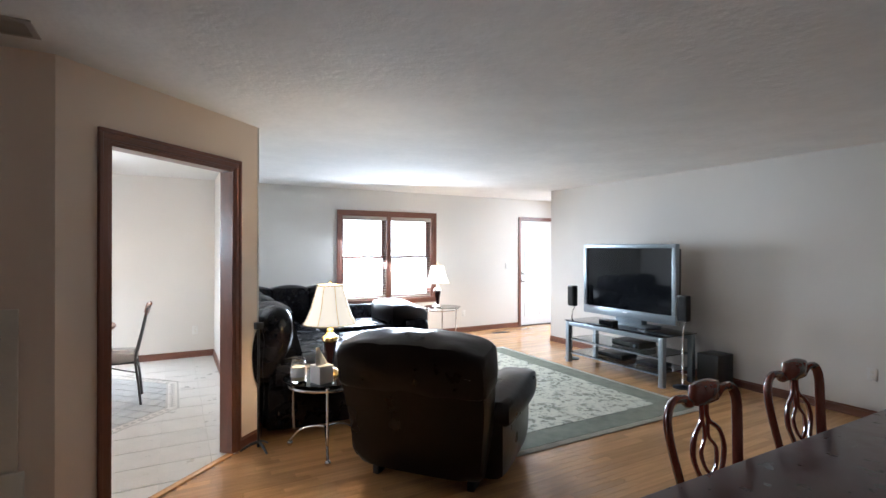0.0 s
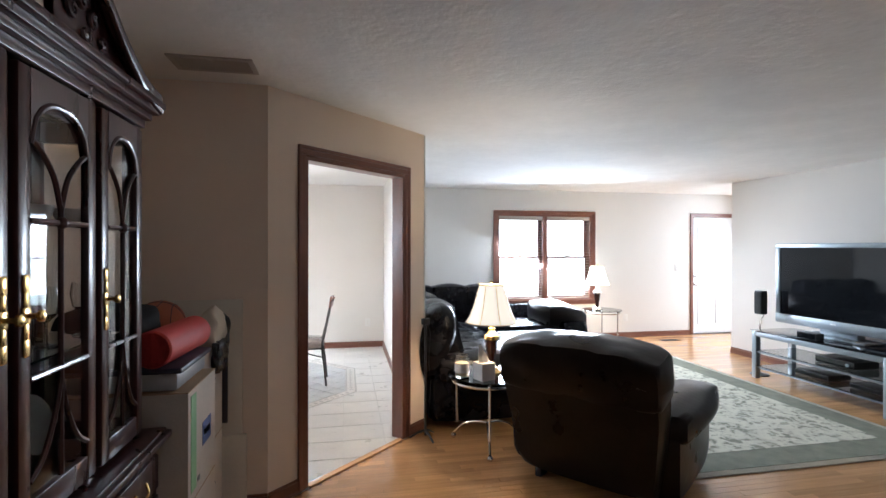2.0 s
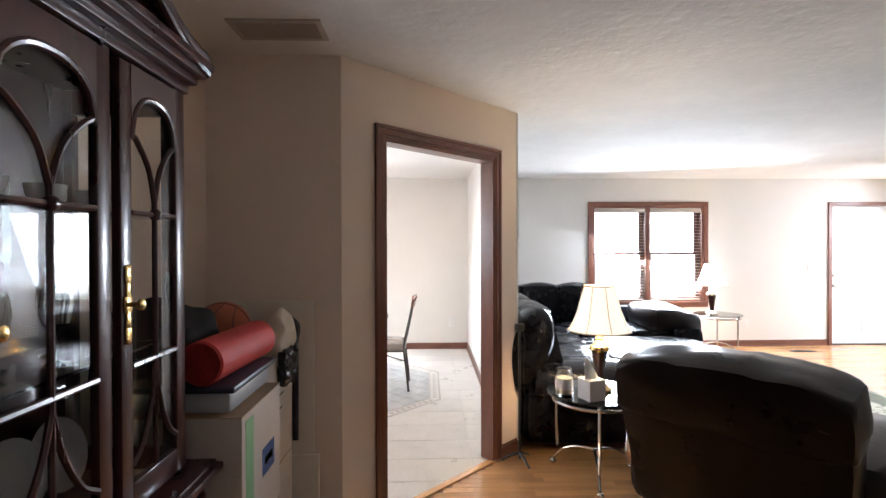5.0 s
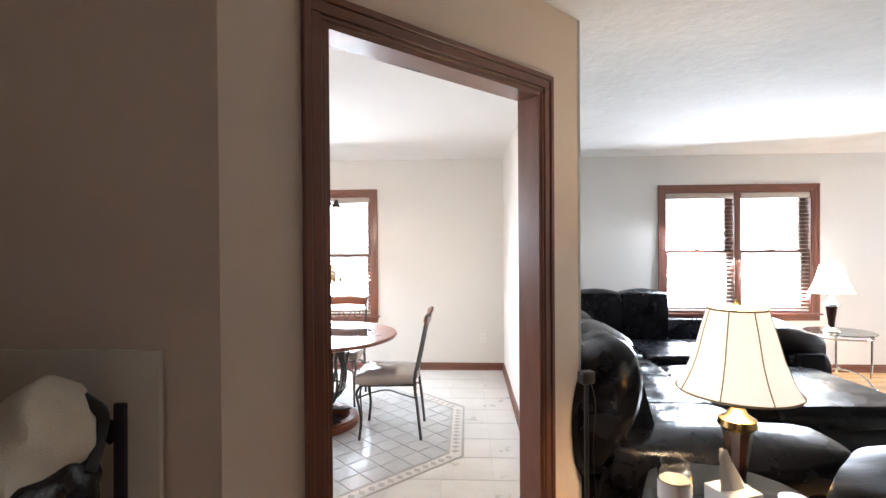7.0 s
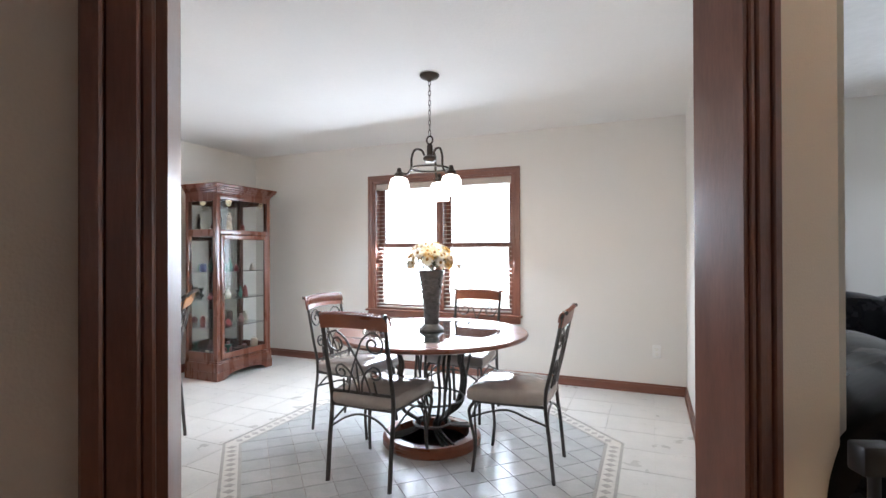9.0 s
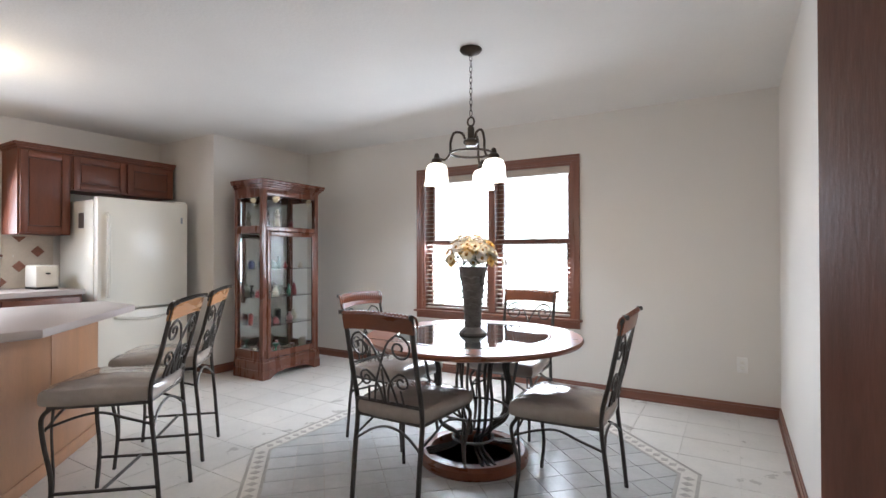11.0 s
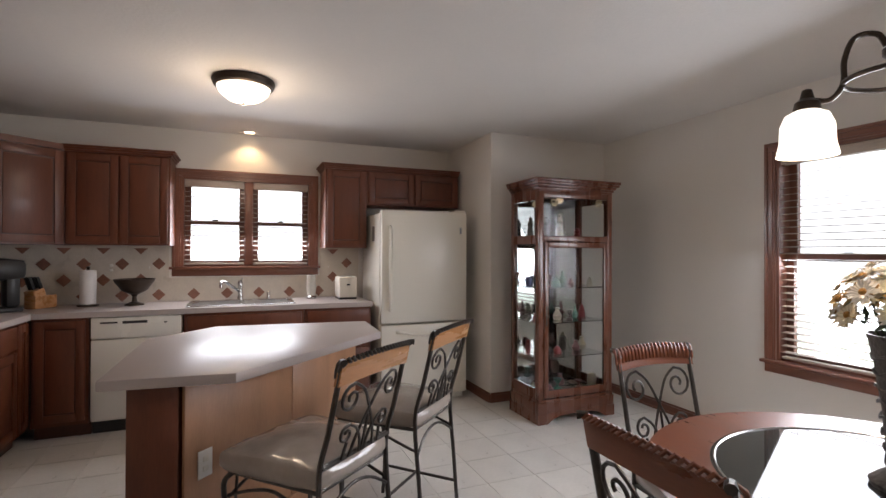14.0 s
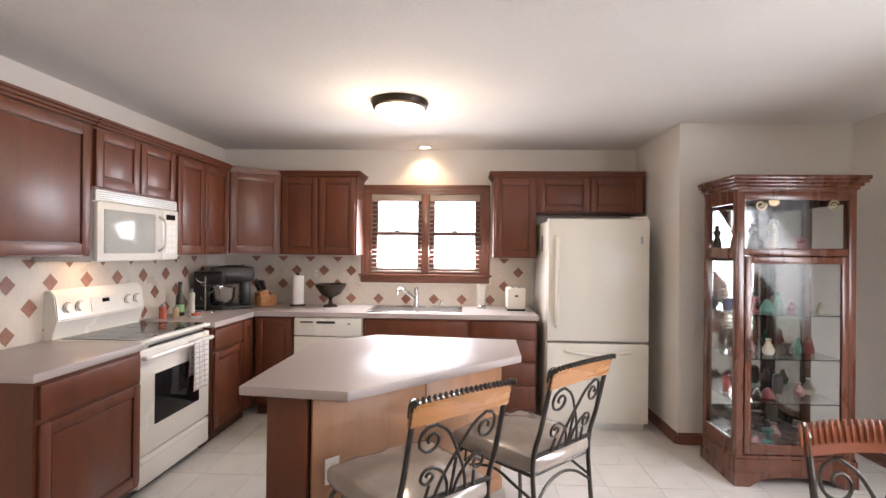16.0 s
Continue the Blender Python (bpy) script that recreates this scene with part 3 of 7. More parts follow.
def recliner(m):
    t = thing("recliner", m, "dark brown leather recliner seen from behind", "recliner")
    L = M_LEATHER_B
    part("base", boxes((-0.40, 0.40, -0.30, 0.40, 0.06, 0.30), bevel=0.03), L, t)
    bm = bmesh.new()
    cushion(bm, -0.33, 0.33, -0.22, 0.46, 0.28, 0.50, puff=0.03)
    part("seat", bm, L, t)
    bm = bmesh.new()
    cushion(bm, -0.42, 0.42, -0.13, 0.12, 0.02, 0.80, puff=0.02, n=14)
    for v in bm.verts:
        v.co.x *= 0.90 + 0.12 * min(1, v.co.z / 0.6)
        v.co.y -= 0.012 * math.sin(v.co.z * 9)
    bmesh.ops.transform(bm, matrix=pose(0, -0.31, 0.10, 13), verts=bm.verts)
    part("backrest", bm, L, t)
    bm = bmesh.new()
    cushion(bm, -0.435, 0.435, -0.15, 0.16, -0.20, 0.13, puff=0.03, n=18)
    for v in bm.verts:
        f = 1 if v.co.z > -0.05 else 0.3
        v.co.z -= f * (0.05 * abs(v.co.x / 0.43) ** 3 + 0.012 * math.exp(-((abs(v.co.x) - 0.16) / 0.03) ** 2))
        v.co += Vector((0, 1, 1)) * 0.010 * noise.noise(v.co * 9)
    bmesh.ops.transform(bm, matrix=pose(0, -0.475, 0.91, 10), verts=bm.verts)
    part("head_cushion", bm, L, t, "puffy rolled headrest")
    for s in (-1, 1):
        bm = bmesh.new()
        cushion(bm, 0.35 * s - 0.09, 0.35 * s + 0.13 * 1.0, -0.36, 0.44, 0.10, 0.52, puff=0.02, n=8) if s > 0 else cushion(bm, -0.48, -0.26, -0.36, 0.44, 0.10, 0.52, puff=0.02, n=8)
        part("side_panel", bm, L, t)
        bm = bmesh.new()
        cushion(bm, s * 0.39 - 0.12, s * 0.39 + 0.12, -0.34, 0.57, 0.44, 0.61, puff=0.05, n=8)
        part("armrest", bm, L, t, "padded rolled armrest")
    bm = bmesh.new()
    cushion(bm, -0.34, 0.34, 0.40, 0.50, 0.10, 0.44, puff=0.02)
    part("footrest", bm, L, t)
    for s in (-0.3, 0.3):
        part("foot_rail", boxes((s - 0.02, s + 0.02, -0.38, 0.36, 0, 0.062), bevel=0.004), M_BLACK, t)
    bm = bmesh.new()
    cuboid(bm, 0.468, 0.49, -0.10, -0.05, 0.22, 0.36, bevel=0.01)
    part("lever", bm, M_BLACK, t)
    return t


recliner(pose(1.83, 3.30, 0, 0, 0, -50) @ Matrix.Diagonal((1.10, 1.0, 0.92, 1)))


def seat_pad(x0, x1, y0, y1, z0, z1, parent, name="seat_cushion", tufts=True, nx=3, ny=3):
    bm = bmesh.new()
    cushion(bm, x0, x1, y0, y1, z0, z1, puff=0.025, n=14)
    if tufts:
        for v in bm.verts:
            if v.co.z > (z0 + z1) / 2:
                for i in range(nx):
                    for j in range(ny):
                        cx, cy = x0 + (x1 - x0) * (i + 0.5) / nx, y0 + (y1 - y0) * (j + 0.5) / ny
                        d = (v.co.x - cx) ** 2 + (v.co.y - cy) ** 2
                        v.co.z -= 0.022 * math.exp(-d / 0.0035)
    return part(name, bm, M_LEATHER, parent)


sofa = thing("sectional_sofa", T((0.80, 4.28, 0)), "black tufted leather sectional sofa along the wall", "sofa")
part("base", boxes((0.0, 0.98, 0.28, 3.40, 0.05, 0.27), (0.98, 2.15, 2.30, 3.34, 0.05, 0.27), bevel=0.02), M_LEATHER, sofa)
for y0, y1 in ((0.30, 0.95), (0.97, 1.62), (1.64, 2.28)):
    seat_pad(0.26, 0.98, y0, y1, 0.25, 0.45, sofa)
seat_pad(0.26, 1.02, 2.30, 3.02, 0.25, 0.45, sofa)
seat_pad(1.04, 2.15, 2.26, 3.02, 0.25, 0.45, sofa, nx=4)
for i, (y0, y1) in enumerate(((0.16, 0.92), (0.93, 1.62), (1.63, 2.32))):
    bm = bmesh.new()
    cushion(bm, -0.13, 0.15, y0, y1, 0.0, 0.62, puff=0.04, n=10)
    for v in bm.verts:
        v.co.x += 0.10 * (1 - v.co.z / 0.62) ** 2 - 0.02
    bmesh.ops.transform(bm, matrix=pose(0.16, 0, 0.36, 0, -6), verts=bm.verts)
    part("back_cushion", bm, M_LEATHER, sofa)
for i, (x0, x1) in enumerate(((0.02, 0.54), (0.55, 1.05), (1.06, 1.52))):
    bm = bmesh.new()
    cushion(bm, x0, x1, 3.02, 3.28, 0.40, 0.93, puff=0.04, n=10)
    for v in bm.verts:
        if v.co.y < 3.1:
            d = ((v.co.x - (x0 + x1) / 2) / 0.06) ** 2 + ((v.co.z - 0.68) / 0.06) ** 2
            v.co.y += 0.03 * math.exp(-d)
    part("back_cushion", bm, M_LEATHER, sofa)
part("back_frame", boxes((-0.03, 0.12, 0.06, 3.44, 0.05, 0.72), (0.12, 2.2, 3.28, 3.44, 0.05, 0.62), bevel=0.03), M_LEATHER, sofa)
bm = bmesh.new()
cushion(bm, 0.0, 1.02, -0.02, 0.28, 0.05, 0.50, puff=0.02, n=8)
part("armrest", bm, M_LEATHER, sofa)
bm = bmesh.new()
cushion(bm, 0.05, 1.06, -0.05, 0.30, 0.38, 0.57, puff=0.05, n=10)
part("arm_pad", bm, M_LEATHER, sofa, "rounded padded arm top")
bm = made(lathe, [(0.0, -0.075), (0.10, -0.07), (0.19, -0.045), (0.235, 0.0), (0.255, 0.07), (0.25, 0.30), (0.235, 0.52), (0.22, 0.70), (0.0, 0.72)], n=40)
bmesh.ops.transform(bm, matrix=T((0.03, 0, 0.75)) @ Matrix.Rotation(radians(20), 4, "Y") @ Matrix.Diagonal((0.62, 1, 1.12, 1)) @ Matrix.Rotation(radians(-90), 4, "X"), verts=bm.verts)
for v in bm.verts:
    if v.co.z < 0.60:
        v.co.z = 0.60 - (0.60 - v.co.z) * 1.7
    v.co += Vector((0, 1, 0.6)) * 0.008 * noise.noise(v.co * 8)
part("back_end", bm, M_LEATHER, sofa, "tall rounded leather end of the back")
bm = bmesh.new()
cushion(bm, 2.16, 2.50, 2.10, 3.20, 0.05, 0.50, puff=0.03, n=10)
part("armrest", bm, M_LEATHER, sofa)
bm = bmesh.new()
cushion(bm, 2.02, 2.56, 2.25, 3.10, 0.42, 0.70, puff=0.07, n=10)
for v in bm.verts:
    v.co.z -= 0.22 * max(0, v.co.x - 2.2)
part("arm_pad", bm, M_LEATHER_B, sofa, "puffy brown rolled arm")
ott = thing("ottoman", T((2.42, 5.78, 0)), "large black leather ottoman before the sofa", "ottoman")
part("base", boxes((-0.60, 0.60, -0.50, 0.50, 0.05, 0.30), bevel=0.02), M_LEATHER, ott)
seat_pad(-0.62, 0.62, -0.52, 0.52, 0.28, 0.43, ott, name="cushion", nx=4, ny=4)
for x in (-0.52, 0.52):
    for y in (-0.42, 0.42):
        part("foot", made(lathe, [(0.02, 0), (0.028, 0.05)], x, y, n=12), M_BLACK, ott)


def glass_table(m, radius=0.30, high=0.55):
    t = thing("end_table", m, "round smoked glass end table with chrome legs", "table", "chrome end tables")
    part("tabletop", made(lathe, [(radius - 0.004, high - 0.009), (radius, high - 0.006), (radius, high - 0.003), (radius - 0.004, high)], n=48), M_GLASS_D, t, "smoked glass top")
    bm = bmesh.new()
    tube(bm, [(radius * 0.88 * math.cos(a), radius * 0.88 * math.sin(a), high - 0.045) for a in [k * math.pi / 20 for k in range(40)]], 0.010, closed=True)
    part("ring", bm, M_CHROME, t)
    for k in range(3):
        a = radians(250 + 120 * k)
        c, s = math.cos(a), math.sin(a)
        q = lambda r, z: (r * c, r * s, z)
        part("leg", made(tube, [q(radius * 0.88, high - 0.01), q(radius * 0.88, 0.25), q(radius * 0.86, 0.13)], 0.010), M_CHROME, t)
        part("spider_foot", made(tube, curve([q(0.0, 0.17), q(0.10, 0.165), q(0.20, 0.13), q(radius * 0.95, 0.045)]), 0.010), M_CHROME, t)
        bm = bmesh.new()
        bmesh.ops.create_uvsphere(bm, u_segments=14, v_segments=8, radius=0.022, matrix=T(q(radius * 0.97, 0.022)))
        part("ball_foot", bm, M_CHROME, t)
        bm = bmesh.new()
        bmesh.ops.create_uvsphere(bm, u_segments=12, v_segments=8, radius=0.016, matrix=T(q(radius * 0.90, high - 0.03)))
        part("clamp", bm, M_CHROME, t)
    return t


glass_table(pose(1.14, 3.86, 0, 0, 0, 8))
glass_table(pose(3.98, 7.22, 0, 0, 0, 50))


def table_lamp(m, warm):
    t = thing("table_lamp", m, "black and gold table lamp with lit bell shade" if warm else "black and silver table lamp with bell shade", "lamp", "table lamps")
    part("foot", made(lathe, [(0.075, 0), (0.078, 0.012), (0.06, 0.025), (0.05, 0.04), (0.03, 0.05)]), M_BRASS if warm else M_CHROME, t)
    part("body", made(lathe, [(0.025, 0.05), (0.030, 0.10), (0.048, 0.235), (0.052, 0.25)], n=10), mat("lamp_body", (0.035, 0.012, 0.010), 0.15, bump=0.0), t, "black lacquered tapering body")
    part("collar", made(lathe, [(0.052, 0.25), (0.064, 0.262), (0.060, 0.285), (0.035, 0.30), (0.022, 0.325), (0.028, 0.335), (0.012, 0.36), (0.010, 0.40)]), M_BRASS if warm else M_CHROME, t)
    prof = [(0.195, 0.385), (0.165, 0.44), (0.138, 0.51), (0.115, 0.60), (0.094, 0.672)]
    bm = bmesh.new()
    n = 48
    rings = [[bm.verts.new((r * (1 + 0.02 * math.cos(8 * a)) * math.cos(a), r * (1 + 0.02 * math.cos(8 * a)) * math.sin(a), z)) for a in [2 * math.pi * k / n for k in range(n)]] for r, z in prof]
    for p, q in zip(rings, rings[1:]):
        for k in range(n):
            bm.faces.new((p[k], p[(k + 1) % n], q[(k + 1) % n], q[k]))
    sh = part("shade", bm, M_SHADE if warm else M_SHADE_C, t, "cream bell shade with ribs")
    so = sh.modifiers.new("cloth", "SOLIDIFY")
    so.thickness = 0.003
    for r, z in (prof[0], prof[-1]):
        part("shade_rim", made(tube, [(r * 1.005 * math.cos(a), r * 1.005 * math.sin(a), z) for a in [2 * math.pi * k / 48 for k in range(48)]], 0.004, closed=True, n=6), M_SHADE_RIM, sh)
    for k in range(8):
        a = 2 * math.pi * (k + 0.06) / 8
        part("shade_rib", made(tube, curve([(r * 1.024 * math.cos(a), r * 1.024 * math.sin(a), z) for r, z in prof]), 0.0022, n=5), M_SHADE_RIM, sh)
    part("finial", made(lathe, [(0.004, 0.40), (0.004, 0.675), (0.012, 0.685), (0.010, 0.70), (0, 0.71)], n=12), M_BRASS, t)
    part("bulb", made(lathe, [(0.012, 0.42), (0.03, 0.47), (0.03, 0.50), (0, 0.53)], n=16), M_BULB, t)
    return t


M_SHADE_C = glow("pale_lamp_shade_cloth", (0.92, 0.88, 0.80), 0.8)
M_SHADE_RIM = mat("shade_trim", (0.45, 0.36, 0.22), 0.7)
M_BULB = glow("lit_bulb", (1.0, 0.80, 0.55), 30)
table_lamp(T((1.18, 3.88, 0.55)), True)
table_lamp(T((3.90, 7.22, 0.55)), False)
bulb("lamp_light", (1.18, 3.88, 1.12), 8.0)
bulb("lamp_light", (3.90, 7.22, 1.12), 6.0)

# things on the end table
M_WAX = mat("cream_wax", (0.72, 0.60, 0.40), 0.5, vary=0.05)
M_PAPER = mat("white_paper", (0.74, 0.72, 0.70), 0.8, vary=0.05)
candle = thing("jar_candle", T((0.93, 3.80, 0.55)) @ Matrix.Scale(1.25, 4), "cream jar candle with a paper label", "candle")
part("jar", made(lathe, [(0.040, 0.0), (0.043, 0.005), (0.043, 0.105), (0.036, 0.115), (0.038, 0.13), (0.034, 0.13), (0.032, 0.115), (0.039, 0.105), (0.039, 0.008), (0, 0.008)]), M_GLASS, candle)
part("wax", made(lathe, [(0.038, 0.009), (0.038, 0.085), (0, 0.085)]), M_WAX, candle)
part("label", made(lathe, [(0.0436, 0.03), (0.0436, 0.08), (0.0434, 0.08), (0.0434, 0.03)]), M_PAPER, candle)
tissue = thing("tissue_box", pose(1.07, 3.70, 0.55, 0, 0, 20), "white cube tissue box with a tissue pulled up", "tissue box")
part("box", boxes((-0.058, 0.058, -0.058, 0.058, 0, 0.125), bevel=0.003), M_PAPER, tissue)
bm = bmesh.new()
pts = [[bm.verts.new((0.045 * math.cos(a) * (1 - h) + 0.012 * math.sin(5 * a + 3 * h) - 0.03 * h, 0.016 * math.sin(a) * (1 - 0.6 * h) + 0.012 * h, 0.125 + 0.115 * h + 0.012 * math.sin(3 * a) * h)) for a in [2 * math.pi * k / 18 for k in range(18)]] for h in (0, 0.3, 0.6, 0.85, 1)]
for p, q in zip(pts, pts[1:]):
    for k in range(18):
        bm.faces.new((p[k], p[(k + 1) % 18], q[(k + 1) % 18], q[k]))
part("tissue", bm, M_PAPER, tissue)
dish = thing("glass_jar", T((1.30, 3.76, 0.55)), "low clear glass jar with a brown lid", "jar")
part("jar", made(lathe, [(0.04, 0.0), (0.052, 0.01), (0.052, 0.05), (0.045, 0.055), (0.045, 0.012), (0, 0.01)]), M_GLASS, dish)
part("lid", made(lathe, [(0.046, 0.052), (0.048, 0.062), (0, 0.066)]), mat("lid_brown", (0.20, 0.12, 0.08), 0.4), dish)

# black pole stand beside the doorway
stand = thing("pole_stand", pose(0.70, 4.07, 0, 0, 0, 20), "black metal pole stand on a splayed foot", "stand")
for k in range(3):
    a = radians(30 + 120 * k)
    part("foot", made(tube, curve([(0, 0, 0.07), (0.06 * math.cos(a), 0.06 * math.sin(a), 0.05), (0.125 * math.cos(a), 0.125 * math.sin(a), 0.012)]), 0.012, r2=0.008, flat=0.6), M_BLACK, stand)
part("pole", made(lathe, [(0.009, 0.03), (0.009, 0.92)], n=12), M_BLACK, stand)
part("head", boxes((-0.03, 0.03, -0.02, 0.02, 0.90, 0.95), bevel=0.006), M_BLACK, stand)
part("cable", made(tube, curve([(0.02, 0.0, 0.91), (0.05, 0.01, 0.80), (0.03, 0.0, 0.62), (0.045, 0.0, 0.40), (0.02, 0.0, 0.1)]), 0.002, n=5), M_BLACK, stand)

# television, its stand and sound
tv = thing("television", T((5.10, 4.47, 0.555)), "large flat television with silver frame, switched off", "television")
part("back_shell", boxes((0.0, 0.16, -0.64, 0.64, 0.13, 0.96), bevel=0.03), M_BLACK, tv)
bm = boxes((-0.035, 0.03, -0.70, 0.70, 0.955, 1.005), (-0.035, 0.03, -0.70, -0.645, 0.19, 0.955), (-0.035, 0.03, 0.645, 0.70, 0.19, 0.955), bevel=0.006)
part("bezel", bm, M_SILVER, tv, "silver grey frame")
part("speaker_bar", boxes((-0.04, 0.03, -0.70, 0.70, 0.085, 0.19), bevel=0.012), M_SILVER, tv)
part("logo_mark", boxes((-0.042, -0.039, -0.03, 0.03, 0.15, 0.16)), M_WHITE_P, tv)
part("screen", boxes((-0.022, -0.018, -0.645, 0.645, 0.19, 0.955)), M_BLACK_G, tv)
part("neck", boxes((0.02, 0.12, -0.20, 0.20, 0.02, 0.13), bevel=0.01), M_SILVER, tv)
part("foot", boxes((-0.10, 0.18, -0.36, 0.36, 0.0, 0.022), bevel=0.008), M_SILVER, tv)
ts = thing("tv_stand", T((5.02, 4.43, 0)), "silver television stand with smoked glass shelves", "tv stand")
for y in (-0.71, 0.71):
    for x in (-0.25, 0.25):
        part("leg", boxes((x - 0.03, x + 0.03, y - 0.03, y + 0.03, 0.0, 0.545), bevel=0.006), M_SILVER, ts)
for x in (-0.25, 0.25):
    part("top_rail", boxes((x - 0.028, x + 0.028, -0.68, 0.68, 0.485, 0.54), bevel=0.006), M_SILVER, ts)
    for z in (0.14, 0.32):
        part("shelf_rail", boxes((x - 0.012, x + 0.012, -0.68, 0.68, z - 0.022, z), bevel=0.004), M_SILVER, ts)
for z in (0.14, 0.32):
    part("shelf", boxes((-0.27, 0.27, -0.68, 0.68, z, z + 0.008)), M_GLASS_D, ts)
part("top", boxes((-0.29, 0.29, -0.75, 0.75, 0.545, 0.555), bevel=0.002), M_BLACK_G, ts, "black glass top")
for name, x, y, z, w, d, h, lab in (("receiver", 5.02, 4.30, 0.328, 0.40, 0.30, 0.075, "black audio receiver on the stand's shelf"), ("disc_player", 5.02, 4.55, 0.148, 0.38, 0.28, 0.06, "black disc player on the lower shelf"),
                                    ("cable_box", 5.02, 4.02, 0.148, 0.30, 0.24, 0.05, "black cable box on the lower shelf"), ("centre_speaker", 4.83, 4.52, 0.555, 0.22, 0.10, 0.075, "small black centre loudspeaker below the screen")):
    u = thing(name, T((x, y, z)), lab, "electronics")
    part("case", boxes((-d / 2, d / 2, -w / 2, w / 2, 0.006, h), bevel=0.005), M_BLACK, u)
    part("front_panel", boxes((-d / 2 - 0.004, -d / 2, -w / 2 + 0.01, w / 2 - 0.01, 0.012, h - 0.008)), M_BLACK_G, u)
    for s in (-1, 1):
        part("foot", boxes((-0.03, 0.03, s * (w / 2 - 0.03) - 0.012, s * (w / 2 - 0.03) + 0.012, 0, 0.006)), M_BLACK, u)
    if name == "receiver":
        bm = made(lathe, [(0.018, 0), (0.016, 0.014), (0, 0.014)], n=16)
        bmesh.ops.transform(bm, matrix=pose(-d / 2 - 0.004, -0.14, 0.04, 0, -90), verts=bm.verts)
        part("volume_knob", bm, M_SILVER, u)
rm = thing("remote_control", pose(4.86, 4.05, 0.555, 0, 0, 60), "grey remote control on the stand", "remote")
part("body", boxes((-0.09, 0.09, -0.022, 0.022, 0, 0.018), bevel=0.006), M_SILVER, rm)
part("keypad", boxes((-0.07, 0.07, -0.015, 0.015, 0.018, 0.020)), M_BLACK, rm)
for y, x in ((5.24, 4.92), (3.62, 4.98)):
    sp = thing("satellite_speaker", T((x, y, 0)), "small black loudspeaker on a slim chrome stand", "speaker", "satellite speakers")
    part("base", made(lathe, [(0.10, 0), (0.10, 0.01), (0.03, 0.02), (0.012, 0.03)]), M_BLACK, sp)
    part("pole", made(lathe, [(0.008, 0.02), (0.008, 0.60)], n=10), M_CHROME, sp)
    part("arm", made(tube, curve([(0, 0, 0.58), (0.02, 0, 0.66), (0.05, 0, 0.70), (0.05, 0, 0.76)]), 0.006), M_CHROME, sp)
    part("cabinet", boxes((-0.03, 0.055, -0.055, 0.055, 0.72, 1.0), bevel=0.012), M_BLACK, sp)
    part("grille", boxes((-0.036, -0.03, -0.048, 0.048, 0.735, 0.985), bevel=0.003), mat("grille_cloth", (0.02, 0.02, 0.02), 0.9, grain=400, bump=0.4), sp)
sw = thing("subwoofer", T((5.36, 3.50, 0)), "black subwoofer box on the floor", "speaker")
part("cabinet", boxes((-0.14, 0.14, -0.12, 0.12, 0.015, 0.36), bevel=0.008), M_BLACK, sw)
part("grille", boxes((-0.147, -0.14, -0.10, 0.10, 0.05, 0.34), bevel=0.003), M_BLACK, sw)
for s in (-1, 1):
    part("foot", boxes((-0.11, 0.11, s * 0.09 - 0.015, s * 0.09 + 0.015, 0, 0.015)), M_BLACK, sw)
part_c = thing("power_cable", T((5.45, 3.9, 0)), "black cables hanging to the wall outlet", "cable")
part("cord", made(tube, curve([(0.09, 0.0, 0.42), (0.04, -0.02, 0.32), (0.05, -0.06, 0.16), (0.03, -0.14, 0.01), (-0.1, -0.2, 0.006), (-0.2, -0.05, 0.006)]), 0.004, n=6), M_BLACK, part_c)
part("plug", boxes((0.07, 0.098, -0.015, 0.015, 0.40, 0.44), bevel=0.004), M_BLACK, part_c)

# flush lamp in the foyer
fl = thing("foyer_ceiling_lamp", T((6.05, 6.62, H)), "bronze flush ceiling lamp with frosted bowl", "lamp")
part("rim", made(lathe, [(0.19, 0), (0.19, -0.03), (0.17, -0.04), (0.0, -0.04)]), M_BRONZE, fl)
part("bowl", made(lathe, [(0.165, -0.04), (0.14, -0.085), (0.08, -0.12), (0, -0.13)]), glow("foyer_bowl", (1, 0.92, 0.8), 4), fl)

# ---- formal dining corner ----
table = thing("dining_table", T((2.55, 0.55, 0)), "long dark polished mahogany dining table", "table")
part("tabletop", boxes((-1.35, 1.25, -0.55, 0.70, 0.735, 0.762), bevel=0.008), M_MAHOG, table)
part("apron", boxes((-1.2, 1.1, -0.42, 0.57, 0.65, 0.735)), M_MAHOG, table)
for x in (-1.1, 1.0):
    for y in (-0.34, 0.49):
        part("leg", made(lathe, [(0.022, 0), (0.03, 0.02), (0.018, 0.06), (0.022, 0.2), (0.035, 0.48), (0.042, 0.58), (0.045, 0.65)], x, y, n=16), M_MAHOG, table)


